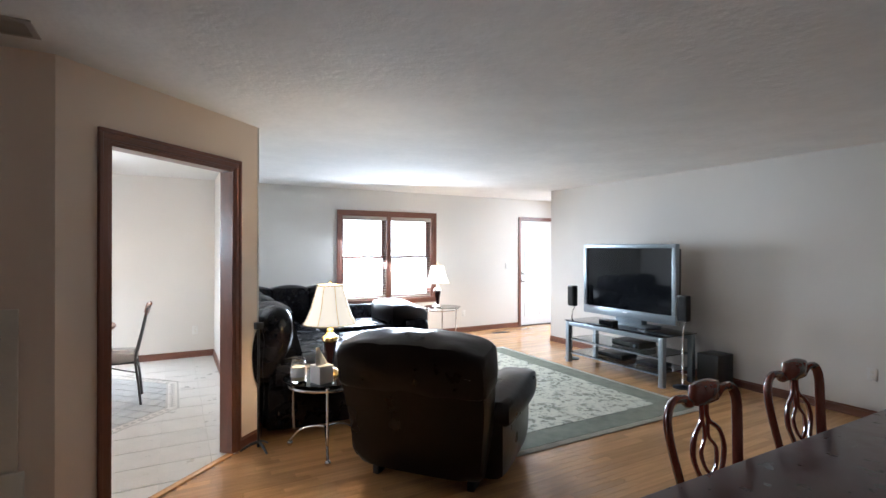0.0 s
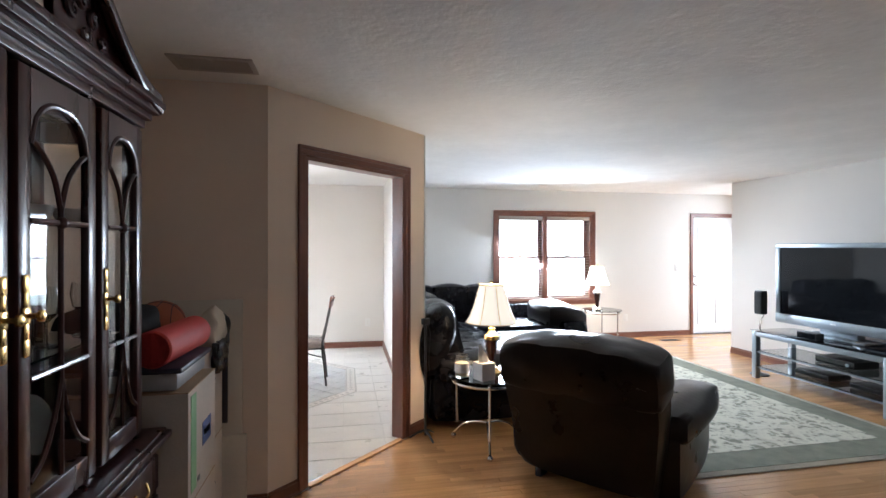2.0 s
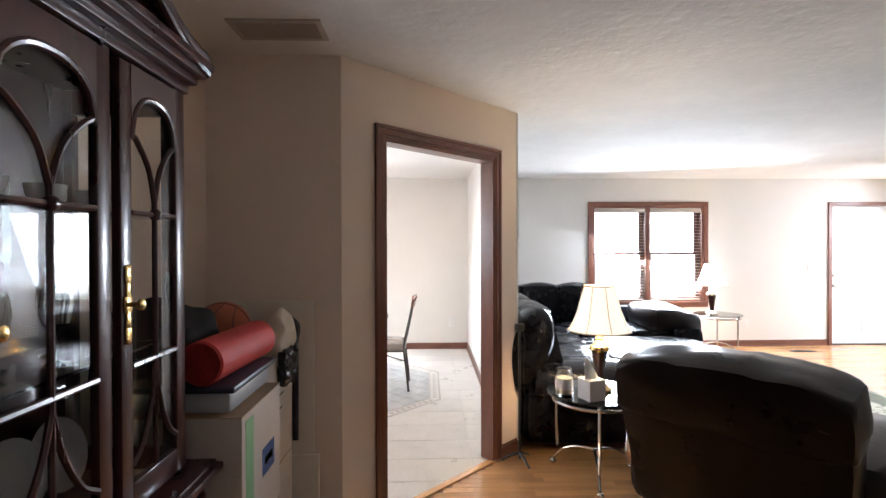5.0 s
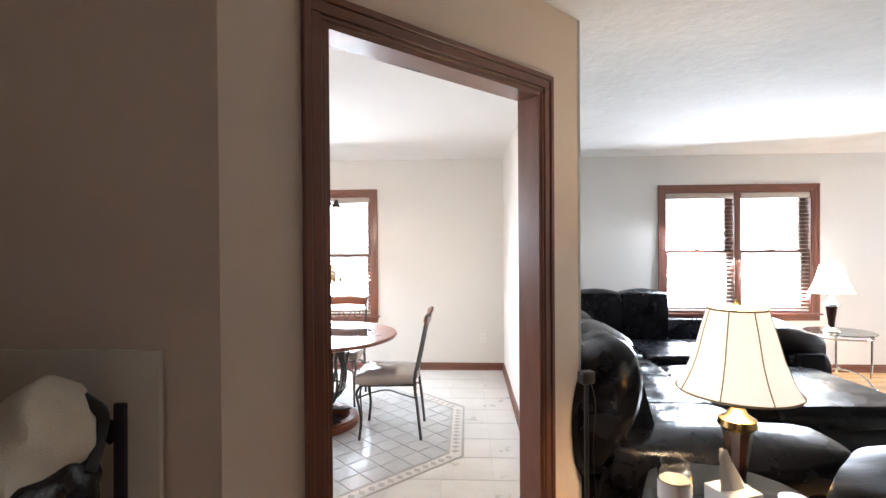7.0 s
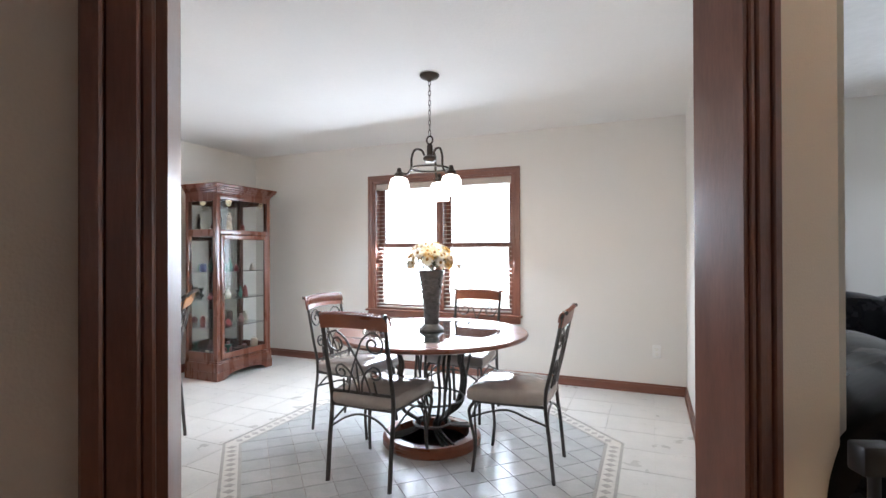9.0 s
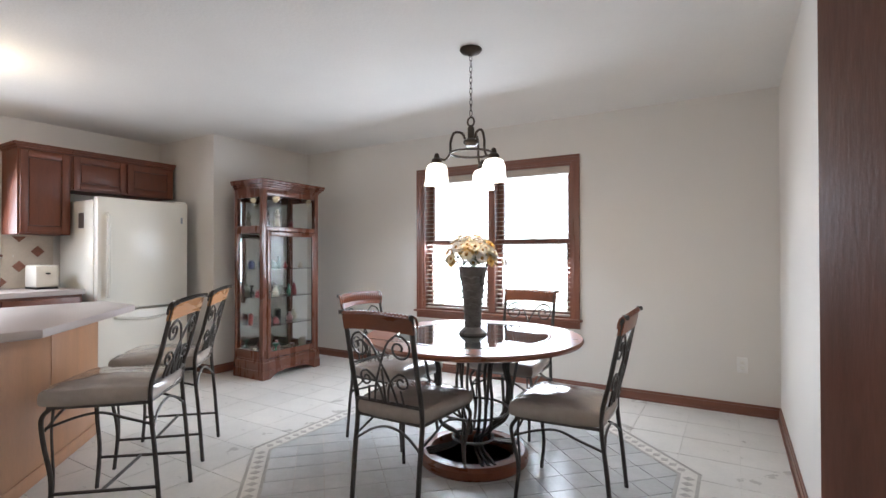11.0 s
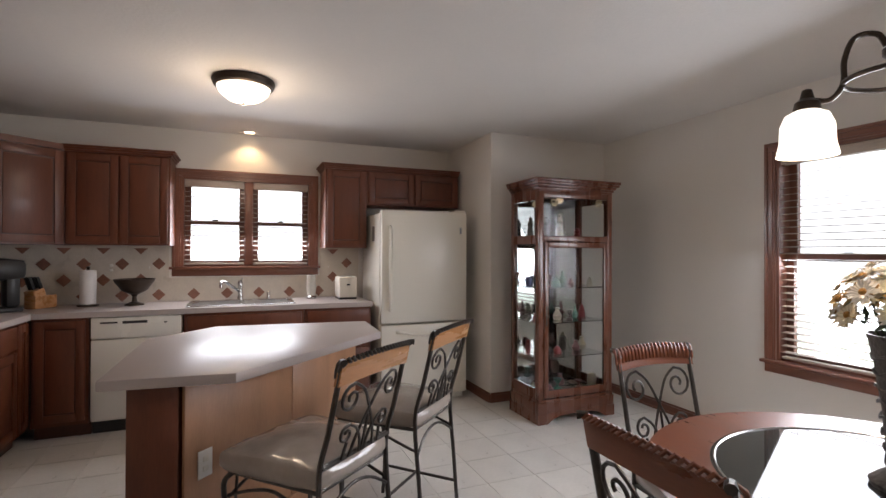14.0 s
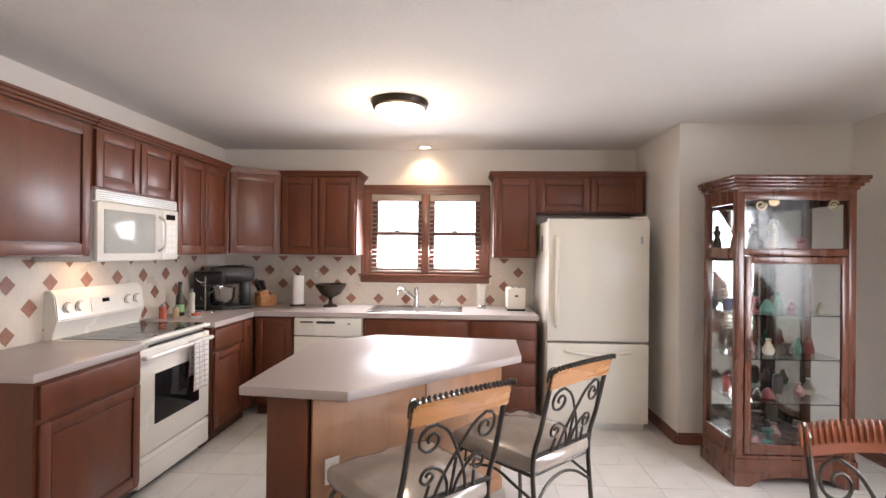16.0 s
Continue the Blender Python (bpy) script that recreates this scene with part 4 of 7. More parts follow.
def dining_chair(m):
    """Faces local -y; its back stands at y = 0."""
    t = thing("dining_chair", m, "carved reddish mahogany dining chair with pierced back", "chair", "chairs round the mahogany table")
    top = curve([(-0.17, 0.0, 0.46), (-0.185, 0.03, 0.62), (-0.225, 0.055, 0.80), (-0.235, 0.065, 0.90), (-0.20, 0.07, 0.955), (-0.13, 0.072, 0.955), (-0.085, 0.072, 0.93), (-0.05, 0.072, 0.955), (0.0, 0.072, 0.985)], 5)
    loop = top + [(-p[0], p[1], p[2]) for p in top[-2::-1]]
    part("back_frame", made(tube, loop, 0.020, n=10, flat=0.75), M_MAHOG_R, t)
    bm = bmesh.new()
    cushion(bm, -0.075, 0.075, 0.045, 0.085, 0.925, 1.0, puff=0.012, n=6)
    part("crest_carving", bm, M_MAHOG_R, t)
    for k in (-1, 0, 1):
        part("crest_bead", made(tube, [(0.028 * k, 0.045, 0.95), (0.036 * k, 0.042, 0.995)], 0.010, r2=0.006), M_MAHOG_R, t)
    for s in (-1, 1):
        pts = [(s * 0.018, 0.068, 0.935), (s * 0.022, 0.064, 0.86), (s * 0.085, 0.055, 0.81), (s * 0.105, 0.045, 0.74), (s * 0.070, 0.035, 0.66), (s * 0.03, 0.025, 0.58), (s * 0.045, 0.01, 0.46)]
        part("splat_strap", made(tube, curve(pts), 0.015, n=8, flat=0.6), M_MAHOG_R, t)
        pts = [(s * 0.02, 0.062, 0.87), (s * 0.012, 0.056, 0.80), (s * 0.05, 0.048, 0.75), (s * 0.035, 0.038, 0.69), (-s * 0.02, 0.03, 0.63), (-s * 0.03, 0.015, 0.5)]
        part("splat_strap", made(tube, curve(pts), 0.012, n=8, flat=0.6), M_MAHOG_R, t)
    bm = bmesh.new()
    cushion(bm, -0.24, 0.24, -0.44, 0.0, 0.42, 0.48, puff=0.015)
    part("seat", bm, mat("chair_seat_cloth", (0.35, 0.30, 0.22), 0.9), t)
    part("seat_rail", boxes((-0.235, 0.235, -0.435, -0.005, 0.36, 0.43), bevel=0.006), M_MAHOG_R, t)
    for s in (-1, 1):
        part("leg", made(tube, curve([(s * 0.17, -0.01, 0.47), (s * 0.17, -0.01, 0.25), (s * 0.18, 0.04, 0.0)]), 0.02), M_MAHOG_R, t)
        part("leg", made(tube, curve([(s * 0.21, -0.40, 0.38), (s * 0.225, -0.425, 0.26), (s * 0.205, -0.40, 0.08), (s * 0.22, -0.43, 0.015)]), 0.026, r2=0.018), M_MAHOG_R, t)
    return t


dining_chair(pose(1.91, 1.33, 0, 0, 0, 4))
dining_chair(pose(2.60, 1.35, 0, 0, 0, 2))
# china hutch against the wall
def strip_arch(bm, y0, y1, z_top, z_spring, rise, x0, x1, n=14, inset=0.0):
    """The head of a door frame: straight above, arched below."""
    rows = []
    for k in range(n + 1):
        u = k / n
        y = y0 + (y1 - y0) * u
        z = z_spring + rise * max(0.0, 1 - abs(2 * u - 1) ** 2.4) ** 0.5
        rows.append([bm.verts.new((x, y, zz)) for x in (x0, x1) for zz in (z, z_top)])
    for a, b in zip(rows, rows[1:]):
        for i, j in ((0, 1), (1, 3), (3, 2), (2, 0)):
            bm.faces.new((a[i], a[j], b[j], b[i]))
    bm.faces.new((rows[0][0], rows[0][1], rows[0][3], rows[0][2]))
    bm.faces.new((rows[-1][0], rows[-1][1], rows[-1][3], rows[-1][2]))


hutch = thing("china_hutch", T((-1.02, 1.54, 0)) @ Matrix.Diagonal((1, 1, 1.02, 1)), "dark mahogany china hutch with arched glass doors", "china cabinet")
part("base_body", boxes((0.0, 0.40, -0.77, 0.77, 0.08, 0.78)), M_MAHOG, hutch)
part("plinth", boxes((0.0, 0.42, -0.79, 0.79, 0.0, 0.08), bevel=0.008), M_MAHOG, hutch)
bm = boxes((0.0, 0.425, -0.79, 0.79, 0.775, 0.80), (0.0, 0.445, -0.81, 0.81, 0.80, 0.825), (0.0, 0.43, -0.795, 0.795, 0.825, 0.84), bevel=0.007)
part("waist_moulding", bm, M_MAHOG, hutch)
for y0, y1 in ((-0.745, -0.40), (-0.37, -0.01), (0.01, 0.37), (0.40, 0.745)):
    d = part("base_door", boxes((0.40, 0.418, y0, y1, 0.12, 0.60), bevel=0.005), M_MAHOG, hutch)
    bm = bmesh.new()
    cushion(bm, 0.412, 0.430, y0 + 0.06, y1 - 0.06, 0.19, 0.53, puff=0.006, n=8)
    part("raised_panel", bm, M_MAHOG, d)
    d = part("drawer_front", boxes((0.40, 0.418, y0, y1, 0.625, 0.755), bevel=0.006), M_MAHOG, hutch)
    part("bail_pull", made(tube, curve([(0.42, (y0 + y1) / 2 - 0.045, 0.70), (0.435, (y0 + y1) / 2 - 0.03, 0.675), (0.437, (y0 + y1) / 2, 0.668), (0.435, (y0 + y1) / 2 + 0.03, 0.675), (0.42, (y0 + y1) / 2 + 0.045, 0.70)]), 0.004), M_BRASS, d)
part("back_panel", boxes((0.0, 0.015, -0.74, 0.74, 0.84, 1.93)), M_MAHOG, hutch)
part("top_board", boxes((0.0, 0.355, -0.75, 0.75, 1.90, 1.93)), M_MAHOG, hutch)
for y in (-1, 1):
    bm = boxes((0.0, 0.04, y * 0.735 - 0.015, y * 0.735 + 0.015, 0.84, 1.90), (0.31, 0.355, y * 0.725 - 0.028, y * 0.725 + 0.025, 0.84, 1.90), (0.04, 0.31, y * 0.735 - 0.015, y * 0.735 + 0.015, 0.84, 0.90), (0.04, 0.31, y * 0.735 - 0.015, y * 0.735 + 0.015, 1.84, 1.90), bevel=0.003)
    side = part("side_frame", bm, M_MAHOG, hutch)
    part("pane", boxes((0.04, 0.31, y * 0.735 - 0.002, y * 0.735 + 0.002, 0.90, 1.84)), M_GLASS_C, side)
for y in (-0.385, 0.0, 0.385):
    part("divider_post", boxes((0.335, 0.358, y - 0.016, y + 0.016, 0.84, 1.90), bevel=0.005), M_MAHOG, hutch)
for z in (1.20, 1.545):
    part("shelf", boxes((0.016, 0.30, -0.72, 0.72, z, z + 0.007)), M_GLASS_C, hutch)
for y0, y1, knob in ((-0.70, -0.402, 1), (-0.368, -0.017, 1), (0.017, 0.368, -1), (0.402, 0.70, -1)):
    bm = boxes((0.355, 0.378, y0, y0 + 0.045, 0.86, 1.885), (0.355, 0.378, y1 - 0.045, y1, 0.86, 1.885), (0.355, 0.378, y0 + 0.045, y1 - 0.045, 0.86, 0.925), bevel=0.004)
    strip_arch(bm, y0 + 0.045, y1 - 0.045, 1.885, 1.72, 0.11, 0.355, 0.378)
    d = part("glass_door", bm, M_MAHOG, hutch)
    part("pane", boxes((0.364, 0.367, y0 + 0.04, y1 - 0.04, 0.92, 1.85)), M_GLASS_C, d)
    c, w = (y0 + y1) / 2, (y1 - y0) / 2 - 0.045
    x = 0.374
    arc = [(x, y0 + 0.045 + 2 * w * k / 14, 1.72 + 0.11 * max(0.0, 1 - abs(2 * k / 14 - 1) ** 2.4) ** 0.5) for k in range(15)]
    part("arch_bead", made(tube, arc, 0.009), M_MAHOG, d)
    part("muntin", made(tube, [(x, c, 0.93), (x, c, 1.60)], 0.007, n=6), M_MAHOG, d)
    for z in (1.195, 1.55):
        part("muntin", made(tube, [(x, y0 + 0.045, z), (x, y1 - 0.045, z)], 0.007, n=6), M_MAHOG, d)
    bm = bmesh.new()
    bmesh.ops.create_uvsphere(bm, u_segments=10, v_segments=6, radius=0.016, matrix=T((x + 0.002, c, 1.55)))
    part("rosette", bm, M_MAHOG, d)
    for s in (-1, 1):
        part("muntin", made(tube, curve([(x, c, 1.58), (x, c + s * 0.25 * w, 1.66), (x, c + s * 0.70 * w, 1.715), (x, c + s * w, 1.735)]), 0.007, n=6), M_MAHOG, d)
        part("muntin", made(tube, curve([(x, c, 1.17), (x, c + s * 0.22 * w, 1.08), (x, c + s * 0.60 * w, 1.0), (x, c + s * w, 0.965)]), 0.007, n=6), M_MAHOG, d)
    hy = y1 - 0.022 if knob > 0 else y0 + 0.022
    pl = bmesh.new()
    for z, r in ((1.27, 0.012), (1.305, 0.009), (1.34, 0.015), (1.375, 0.009), (1.41, 0.012)):
        cuboid(pl, 0.378, 0.384, hy - r, hy + r, z - 0.02, z + 0.02, bevel=0.004)
    part("handle_plate", pl, M_BRASS, d)
    bm = made(lathe, [(0.006, 0), (0.006, 0.018), (0.013, 0.024), (0.013, 0.032), (0, 0.038)], n=14)
    bmesh.ops.transform(bm, matrix=pose(0.384, hy, 1.34, 0, 90), verts=bm.verts)
    part("knob", bm, M_BRASS, d)
for z0, z1, o in ((1.90, 1.925, 0.012), (1.925, 1.945, 0.030), (1.945, 1.965, 0.050), (1.965, 1.985, 0.066)):
    part("cornice_moulding", boxes((0.0, 0.355 + o, -0.75 - o, 0.75 + o, z0, z1), bevel=0.005), M_MAHOG, hutch)
for s in (-1, 1):
    swan = curve([(0.385, s * 0.80, 1.995), (0.385, s * 0.66, 2.02), (0.385, s * 0.50, 2.10), (0.385, s * 0.36, 2.20), (0.385, s * 0.24, 2.235), (0.385, s * 0.165, 2.20), (0.385, s * 0.175, 2.155), (0.385, s * 0.215, 2.16)], 6)
    part("swan_neck_moulding", made(tube, swan, 0.030, n=10, r2=0.016), M_MAHOG, hutch, "curved swan-neck crest")
    part("swan_neck_bead", made(tube, [(p[0] + 0.02, p[1], p[2] - 0.035) for p in swan[:24]], 0.012, n=8), M_MAHOG, hutch)
    low = [p for p in swan[:30]]
    bm = bmesh.new()
    rows = [[bm.verts.new((x, p[1], z)) for x in (0.345, 0.368) for z in (1.98, p[2])] for p in low]
    for a, b in zip(rows, rows[1:]):
        for i, j in ((0, 1), (1, 3), (3, 2), (2, 0)):
            bm.faces.new((a[i], a[j], b[j], b[i]))
    part("pediment_board", bm, M_MAHOG, hutch)
    for k, (y, z, r) in enumerate(((0.30, 2.12, 0.03), (0.36, 2.09, 0.024), (0.25, 2.08, 0.026), (0.32, 2.04, 0.022), (0.42, 2.05, 0.02))):
        part("carved_scroll", made(tube, [(0.372, s * y + a, b) for a, _, b in spiral(0, z, r, 0.005, k, 1.4)], 0.008, n=6), M_MAHOG, hutch)
part("finial", made(lathe, [(0.03, 1.985), (0.03, 2.01), (0.014, 2.03), (0.034, 2.07), (0.036, 2.10), (0.012, 2.13), (0.018, 2.15), (0, 2.20)], 0.36, 0.0), M_MAHOG, hutch)


def settled(z):
    """Height in the hutch once its waist and crest have their true heights."""
    return float(np.interp(z, (0.0, 0.84, 1.86, 1.985, 2.3), (0.0, 0.80, 1.86, 2.02, 2.335)))


for ob in hutch.children_recursive:
    for v in ob.data.vertices:
        v.co.z = settled(v.co.z)
M_CRYSTAL = glass("crystal")
for k in range(14):
    y = -0.62 + 0.095 * k + 0.012 * math.sin(k * 2.1)
    g = thing("goblet", T((-1.02 + 0.13 + 0.09 * (k % 2), 1.54 + y, 1.02 * settled(1.2075))), "clear crystal goblet on the hutch shelf", "glass", "crystal goblets")
    part("glass_body", made(lathe, [(0.030, 0), (0.028, 0.004), (0.005, 0.012), (0.005, 0.07), (0.03, 0.10), (0.037, 0.14), (0.031, 0.18), (0.029, 0.18), (0.034, 0.14), (0.026, 0.10), (0, 0.08)], n=14), M_CRYSTAL, g)
M_CHINA = mat("white_china", (0.7, 0.7, 0.68), 0.15, bump=0)
for k in range(9):
    y = -0.6 + 0.15 * k
    bm = made(lathe, [(0.05, 0), (0.09, 0.008), (0.10, 0.014), (0.09, 0.012), (0, 0.004)], n=24)
    p = thing("plate", T((-1.02 + 0.075, 1.54 + y, 1.02 * settled(0.842))) @ pose(0, 0, 0.095, 0, 75), "white china plate standing in the hutch", "plate", "china plates")
    part("dish", bm, M_CHINA, p)
for k in range(8):
    y = -0.58 + 0.165 * k
    c = thing("china_cup", T((-1.02 + 0.2, 1.54 + y, 1.02 * settled(1.5525))), "white china cup on the upper shelf", "cup", "china cups")
    part("bowl", made(lathe, [(0.02, 0), (0.024, 0.008), (0.038, 0.035), (0.042, 0.06), (0.039, 0.06), (0.034, 0.034), (0, 0.01)], n=18), M_CHINA, c)
    part("handle", made(tube, curve([(0.0, 0.037, 0.05), (0.0, 0.06, 0.05), (0.0, 0.058, 0.025), (0.0, 0.03, 0.018)]), 0.003, n=6), M_CHINA, c)

# stacked boxes beside the hutch
M_CARD = mat("white_cardboard", (0.56, 0.49, 0.42), 0.85, vary=0.08, scale=5, grain=90, bump=0.1)
M_CARD_K = mat("brown_cardboard", (0.42, 0.29, 0.18), 0.85, vary=0.1, scale=5, grain=90, bump=0.1)
M_GREEN = mat("green_print", (0.22, 0.42, 0.20), 0.7)
M_BLUE = mat("blue_print", (0.06, 0.10, 0.26), 0.7)


def carton(m, wide, deep, high, label, prints):
    t = thing("cardboard_box", m, label, "box", "moving boxes")
    part("carton", boxes((0, deep, 0, wide, 0, high - 0.004), bevel=0.004), M_CARD, t)
    part("top_flap", boxes((0.0, deep / 2 - 0.001, 0, wide, high - 0.004, high)), M_CARD_K, t)
    part("top_flap", boxes((deep / 2 + 0.001, deep, 0, wide, high - 0.004, high)), M_CARD_K, t)
    for mtl, y0, y1, z0, z1 in prints:
        part("printed_mark", boxes((deep, deep + 0.0015, y0, y1, z0, z1)), mtl, t)
    return t


carton(T((-0.98, 2.355, 0)), 0.40, 0.46, 0.48, "white cardboard box with green printed stripe", [(M_GREEN, 0.03, 0.10, 0.04, 0.44), (M_BLUE, 0.20, 0.33, 0.12, 0.22), (M_BLUE, 0.18, 0.35, 0.09, 0.10)])
carton(T((-0.98, 2.355, 0.48)), 0.40, 0.46, 0.455, "white cardboard box with green stripe and blue mark", [(M_GREEN, 0.03, 0.10, 0.04, 0.43), (M_BLUE, 0.19, 0.32, 0.17, 0.27), (M_WHITE_P, 0.21, 0.30, 0.205, 0.235), (M_BLACK, 0.12, 0.15, 0.05, 0.07)])
carton(T((-0.98, 2.765, 0)), 0.38, 0.40, 0.52, "white cardboard box behind the stack", [(M_BLACK, 0.14, 0.24, 0.28, 0.29), (M_BLACK, 0.14, 0.20, 0.25, 0.258)])
carton(T((-0.98, 2.765, 0.52)), 0.38, 0.40, 0.48, "plain white cardboard box below the ball", [(M_BLACK, 0.16, 0.24, 0.30, 0.308), (M_BLACK, 0.17, 0.22, 0.24, 0.248)])
bin_ = thing("storage_bin", T((-0.985, 2.36, 0.935)), "clear plastic storage bin with dark blue lid", "bin")
M_BINP = mat("milky_plastic", (0.45, 0.46, 0.47), 0.35, vary=0.08, bump=0.02)
bm = bmesh.new()
cuboid(bm, 0.02, 0.42, 0.02, 0.41, 0.0, 0.075, bevel=0.02)
part("tub", bm, M_BINP, bin_)
part("lid", boxes((0.0, 0.44, 0.0, 0.43, 0.073, 0.096), bevel=0.008), mat("navy_plastic", (0.02, 0.025, 0.05), 0.4), bin_)
M_FOAM = mat("red_foam", (0.58, 0.055, 0.045), 0.6, vary=0.08, grain=220, bump=0.2)
M_FOAM_END = mat("cut_red_foam", (0.42, 0.03, 0.03), 0.8, vary=0.1, grain=300, bump=0.3)
roll = thing("foam_roller", pose(-0.655, 2.36, 1.105, -90, 0, -4), "red foam roller lying on the bin lid", "foam roller")
part("foam", made(lathe, [(0.066, 0.0), (0.074, 0.008), (0.074, 0.442), (0.066, 0.45)], n=36), M_FOAM, roll)
for z in (0.001, 0.449):
    part("end_face", made(lathe, [(0.0, z - 0.001), (0.0675, z - 0.001), (0.0675, z + 0.001), (0.0, z + 0.001)], n=36), M_FOAM_END, roll, "darker cut foam end")
ball = thing("basketball", pose(-0.83, 2.96, 1.119, 15, 20, 10), "orange basketball with black seams on the boxes", "ball")
bm = bmesh.new()
bmesh.ops.create_uvsphere(bm, u_segments=36, v_segments=20, radius=0.119, matrix=T((0, 0, 0)))
M_BALL = mat("orange_rubber", (0.50, 0.14, 0.07), 0.6, vary=0.1, grain=300, bump=0.5)
part("bladder", bm, M_BALL, ball)
ring = [2 * math.pi * k / 48 for k in range(48)]
for f in (lambda a: (0.1195 * math.cos(a), 0.1195 * math.sin(a), 0), lambda a: (0.1195 * math.cos(a), 0, 0.1195 * math.sin(a)), lambda a: (0.045 + 0.02 * math.cos(2 * a), 0.108 * math.cos(a), 0.108 * math.sin(a)), lambda a: (-0.045 - 0.02 * math.cos(2 * a), 0.108 * math.cos(a), 0.108 * math.sin(a))):
    pts = [Vector(f(a)).normalized() * 0.1195 for a in ring]
    part("seam", made(tube, pts, 0.0022, n=5, closed=True), M_BLACK, ball)
jacket = thing("black_jacket", T((-0.86, 2.54, 1.031)), "crumpled black jacket heaped on the bin", "clothing")
bm = bmesh.new()
cushion(bm, -0.15, 0.11, -0.19, 0.16, 0.0, 0.21, puff=0.05, n=14)
for v in bm.verts:
    h = noise.noise(v.co * 9)
    v.co += Vector((h, noise.noise(v.co * 9 + Vector((5, 0, 0))), abs(h) if v.co.z > 0.05 else 0)) * 0.035
    v.co.z = max(0.0, v.co.z * (1 - 0.35 * (v.co.y / 0.2) ** 2))
part("cloth", bm, mat("black_cloth", (0.010, 0.010, 0.011), 0.95, vary=0.3, grain=200, bump=0.4), jacket)
bag = thing("canvas_bag", T((-0.635, 3.0, 1.0)) @ Matrix.Diagonal((0.72, 0.8, 0.85, 1)), "off-white canvas bag slumped over a dark plastic liner", "bag")
bm = bmesh.new()
cushion(bm, -0.11, 0.11, -0.13, 0.15, 0.0, 0.20, puff=0.04, n=12)
for v in bm.verts:
    f = max(0.0, v.co.z / 0.2)
    v.co.x = v.co.x * (1 - 0.55 * f) + 0.05 * f
    v.co.y = v.co.y * (1 - 0.35 * f) + 0.03 * f
    v.co += Vector((noise.noise(v.co * 11), noise.noise(v.co * 11 + Vector((3, 1, 0))), 0)) * 0.025
part("sack", bm, mat("offwhite_canvas", (0.62, 0.55, 0.44), 0.9, vary=0.1, grain=250, bump=0.3), bag)
bm = bmesh.new()
cushion(bm, 0.085, 0.135, -0.12, 0.12, -0.15, 0.02, puff=0.012, n=12)
for v in bm.verts:
    v.co += Vector((noise.noise(v.co * 24), noise.noise(v.co * 24 + Vector((3, 1, 0))), noise.noise(v.co * 24 + Vector((0, 4, 2))))) * 0.02
part("plastic_liner", bm, mat("black_film", (0.012, 0.012, 0.014), 0.15, vary=0.2, grain=40, bump=0.3), bag, "crumpled glossy black plastic")
part("strap", made(tube, curve([(0.10, 0.10, 0.17), (0.135, 0.13, 0.12), (0.13, 0.12, 0.05), (0.14, 0.08, 0.0)]), 0.016, flat=0.4), M_BLACK, bag)
board = thing("leaning_board", pose(-0.70, 3.205, 0.0, -0.8), "off-white framed board leaning on the wall", "board")
M_BOARD = mat("offwhite_board", (0.74, 0.68, 0.58), 0.7, vary=0.05)
part("panel", boxes((-0.21, 0.21, 0.0, 0.018, 0.45, 1.21), bevel=0.003), M_BOARD, board)
part("lower_panel", boxes((-0.23, 0.235, -0.012, 0.014, 0.0, 0.448), bevel=0.003), M_BOARD, board)
part("dark_strip", boxes((0.105, 0.135, -0.012, 0.0, 0.52, 1.09), bevel=0.004), mat("dark_violet", (0.045, 0.035, 0.05), 0.5), board)
for k, (x, z, w, h) in enumerate(((0.075, 0.80, 0.010, 0.035), (0.078, 0.745, 0.007, 0.009), (0.05, 0.70, 0.02, 0.006), (0.085, 0.66, 0.012, 0.012), (0.05, 0.61, 0.022, 0.018), (0.09, 1.02, 0.014, 0.03))):
    bm = made(lathe, [(1.0, 0), (1.0, 1)], n=16)
    bmesh.ops.transform(bm, matrix=Matrix.Translation((x, 0.0, z)) @ Matrix.Diagonal((w, 1, h, 1)) @ Matrix.Rotation(radians(90), 4, "X") @ Matrix.Diagonal((1, 1, 0.002, 1)), verts=bm.verts)
    part("dark_marking", bm, M_BLACK, board)

# ---- kitchen ----
def cab_door(parent, x0, x1, z0, z1, y=-0.02, handle=True, material=M_CAB, f=0.055):
    bm = boxes((x0, x0 + f, y, y + 0.019, z0, z1), (x1 - f, x1, y, y + 0.019, z0, z1), (x0 + f, x1 - f, y, y + 0.019, z0, z0 + f), (x0 + f, x1 - f, y, y + 0.019, z1 - f, z1), bevel=0.003)
    d = part("door", bm, material, parent)
    # dark sheet paints the shade round the door's panel
    part("recess", boxes((x0 + f - 0.001, x1 - f + 0.001, y + 0.011, y + 0.018, z0 + f - 0.001, z1 - f + 0.001)), M_CAB_SHADE, d)
    part("panel", boxes((x0 + f + 0.010, x1 - f - 0.010, y + 0.005, y + 0.016, z0 + f + 0.010, z1 - f - 0.010), bevel=0.004), material, d)
    return d


def drawer_front(parent, x0, x1, z0, z1, y=-0.02):
    return part("drawer_front", boxes((x0, x1, y, y + 0.019, z0, z1), bevel=0.006), M_CAB, parent)


R_S = Matrix.Rotation(math.pi, 4, "Z")      # fronts face +y
R_W = Matrix.Rotation(radians(90), 4, "Z")  # fronts face +x


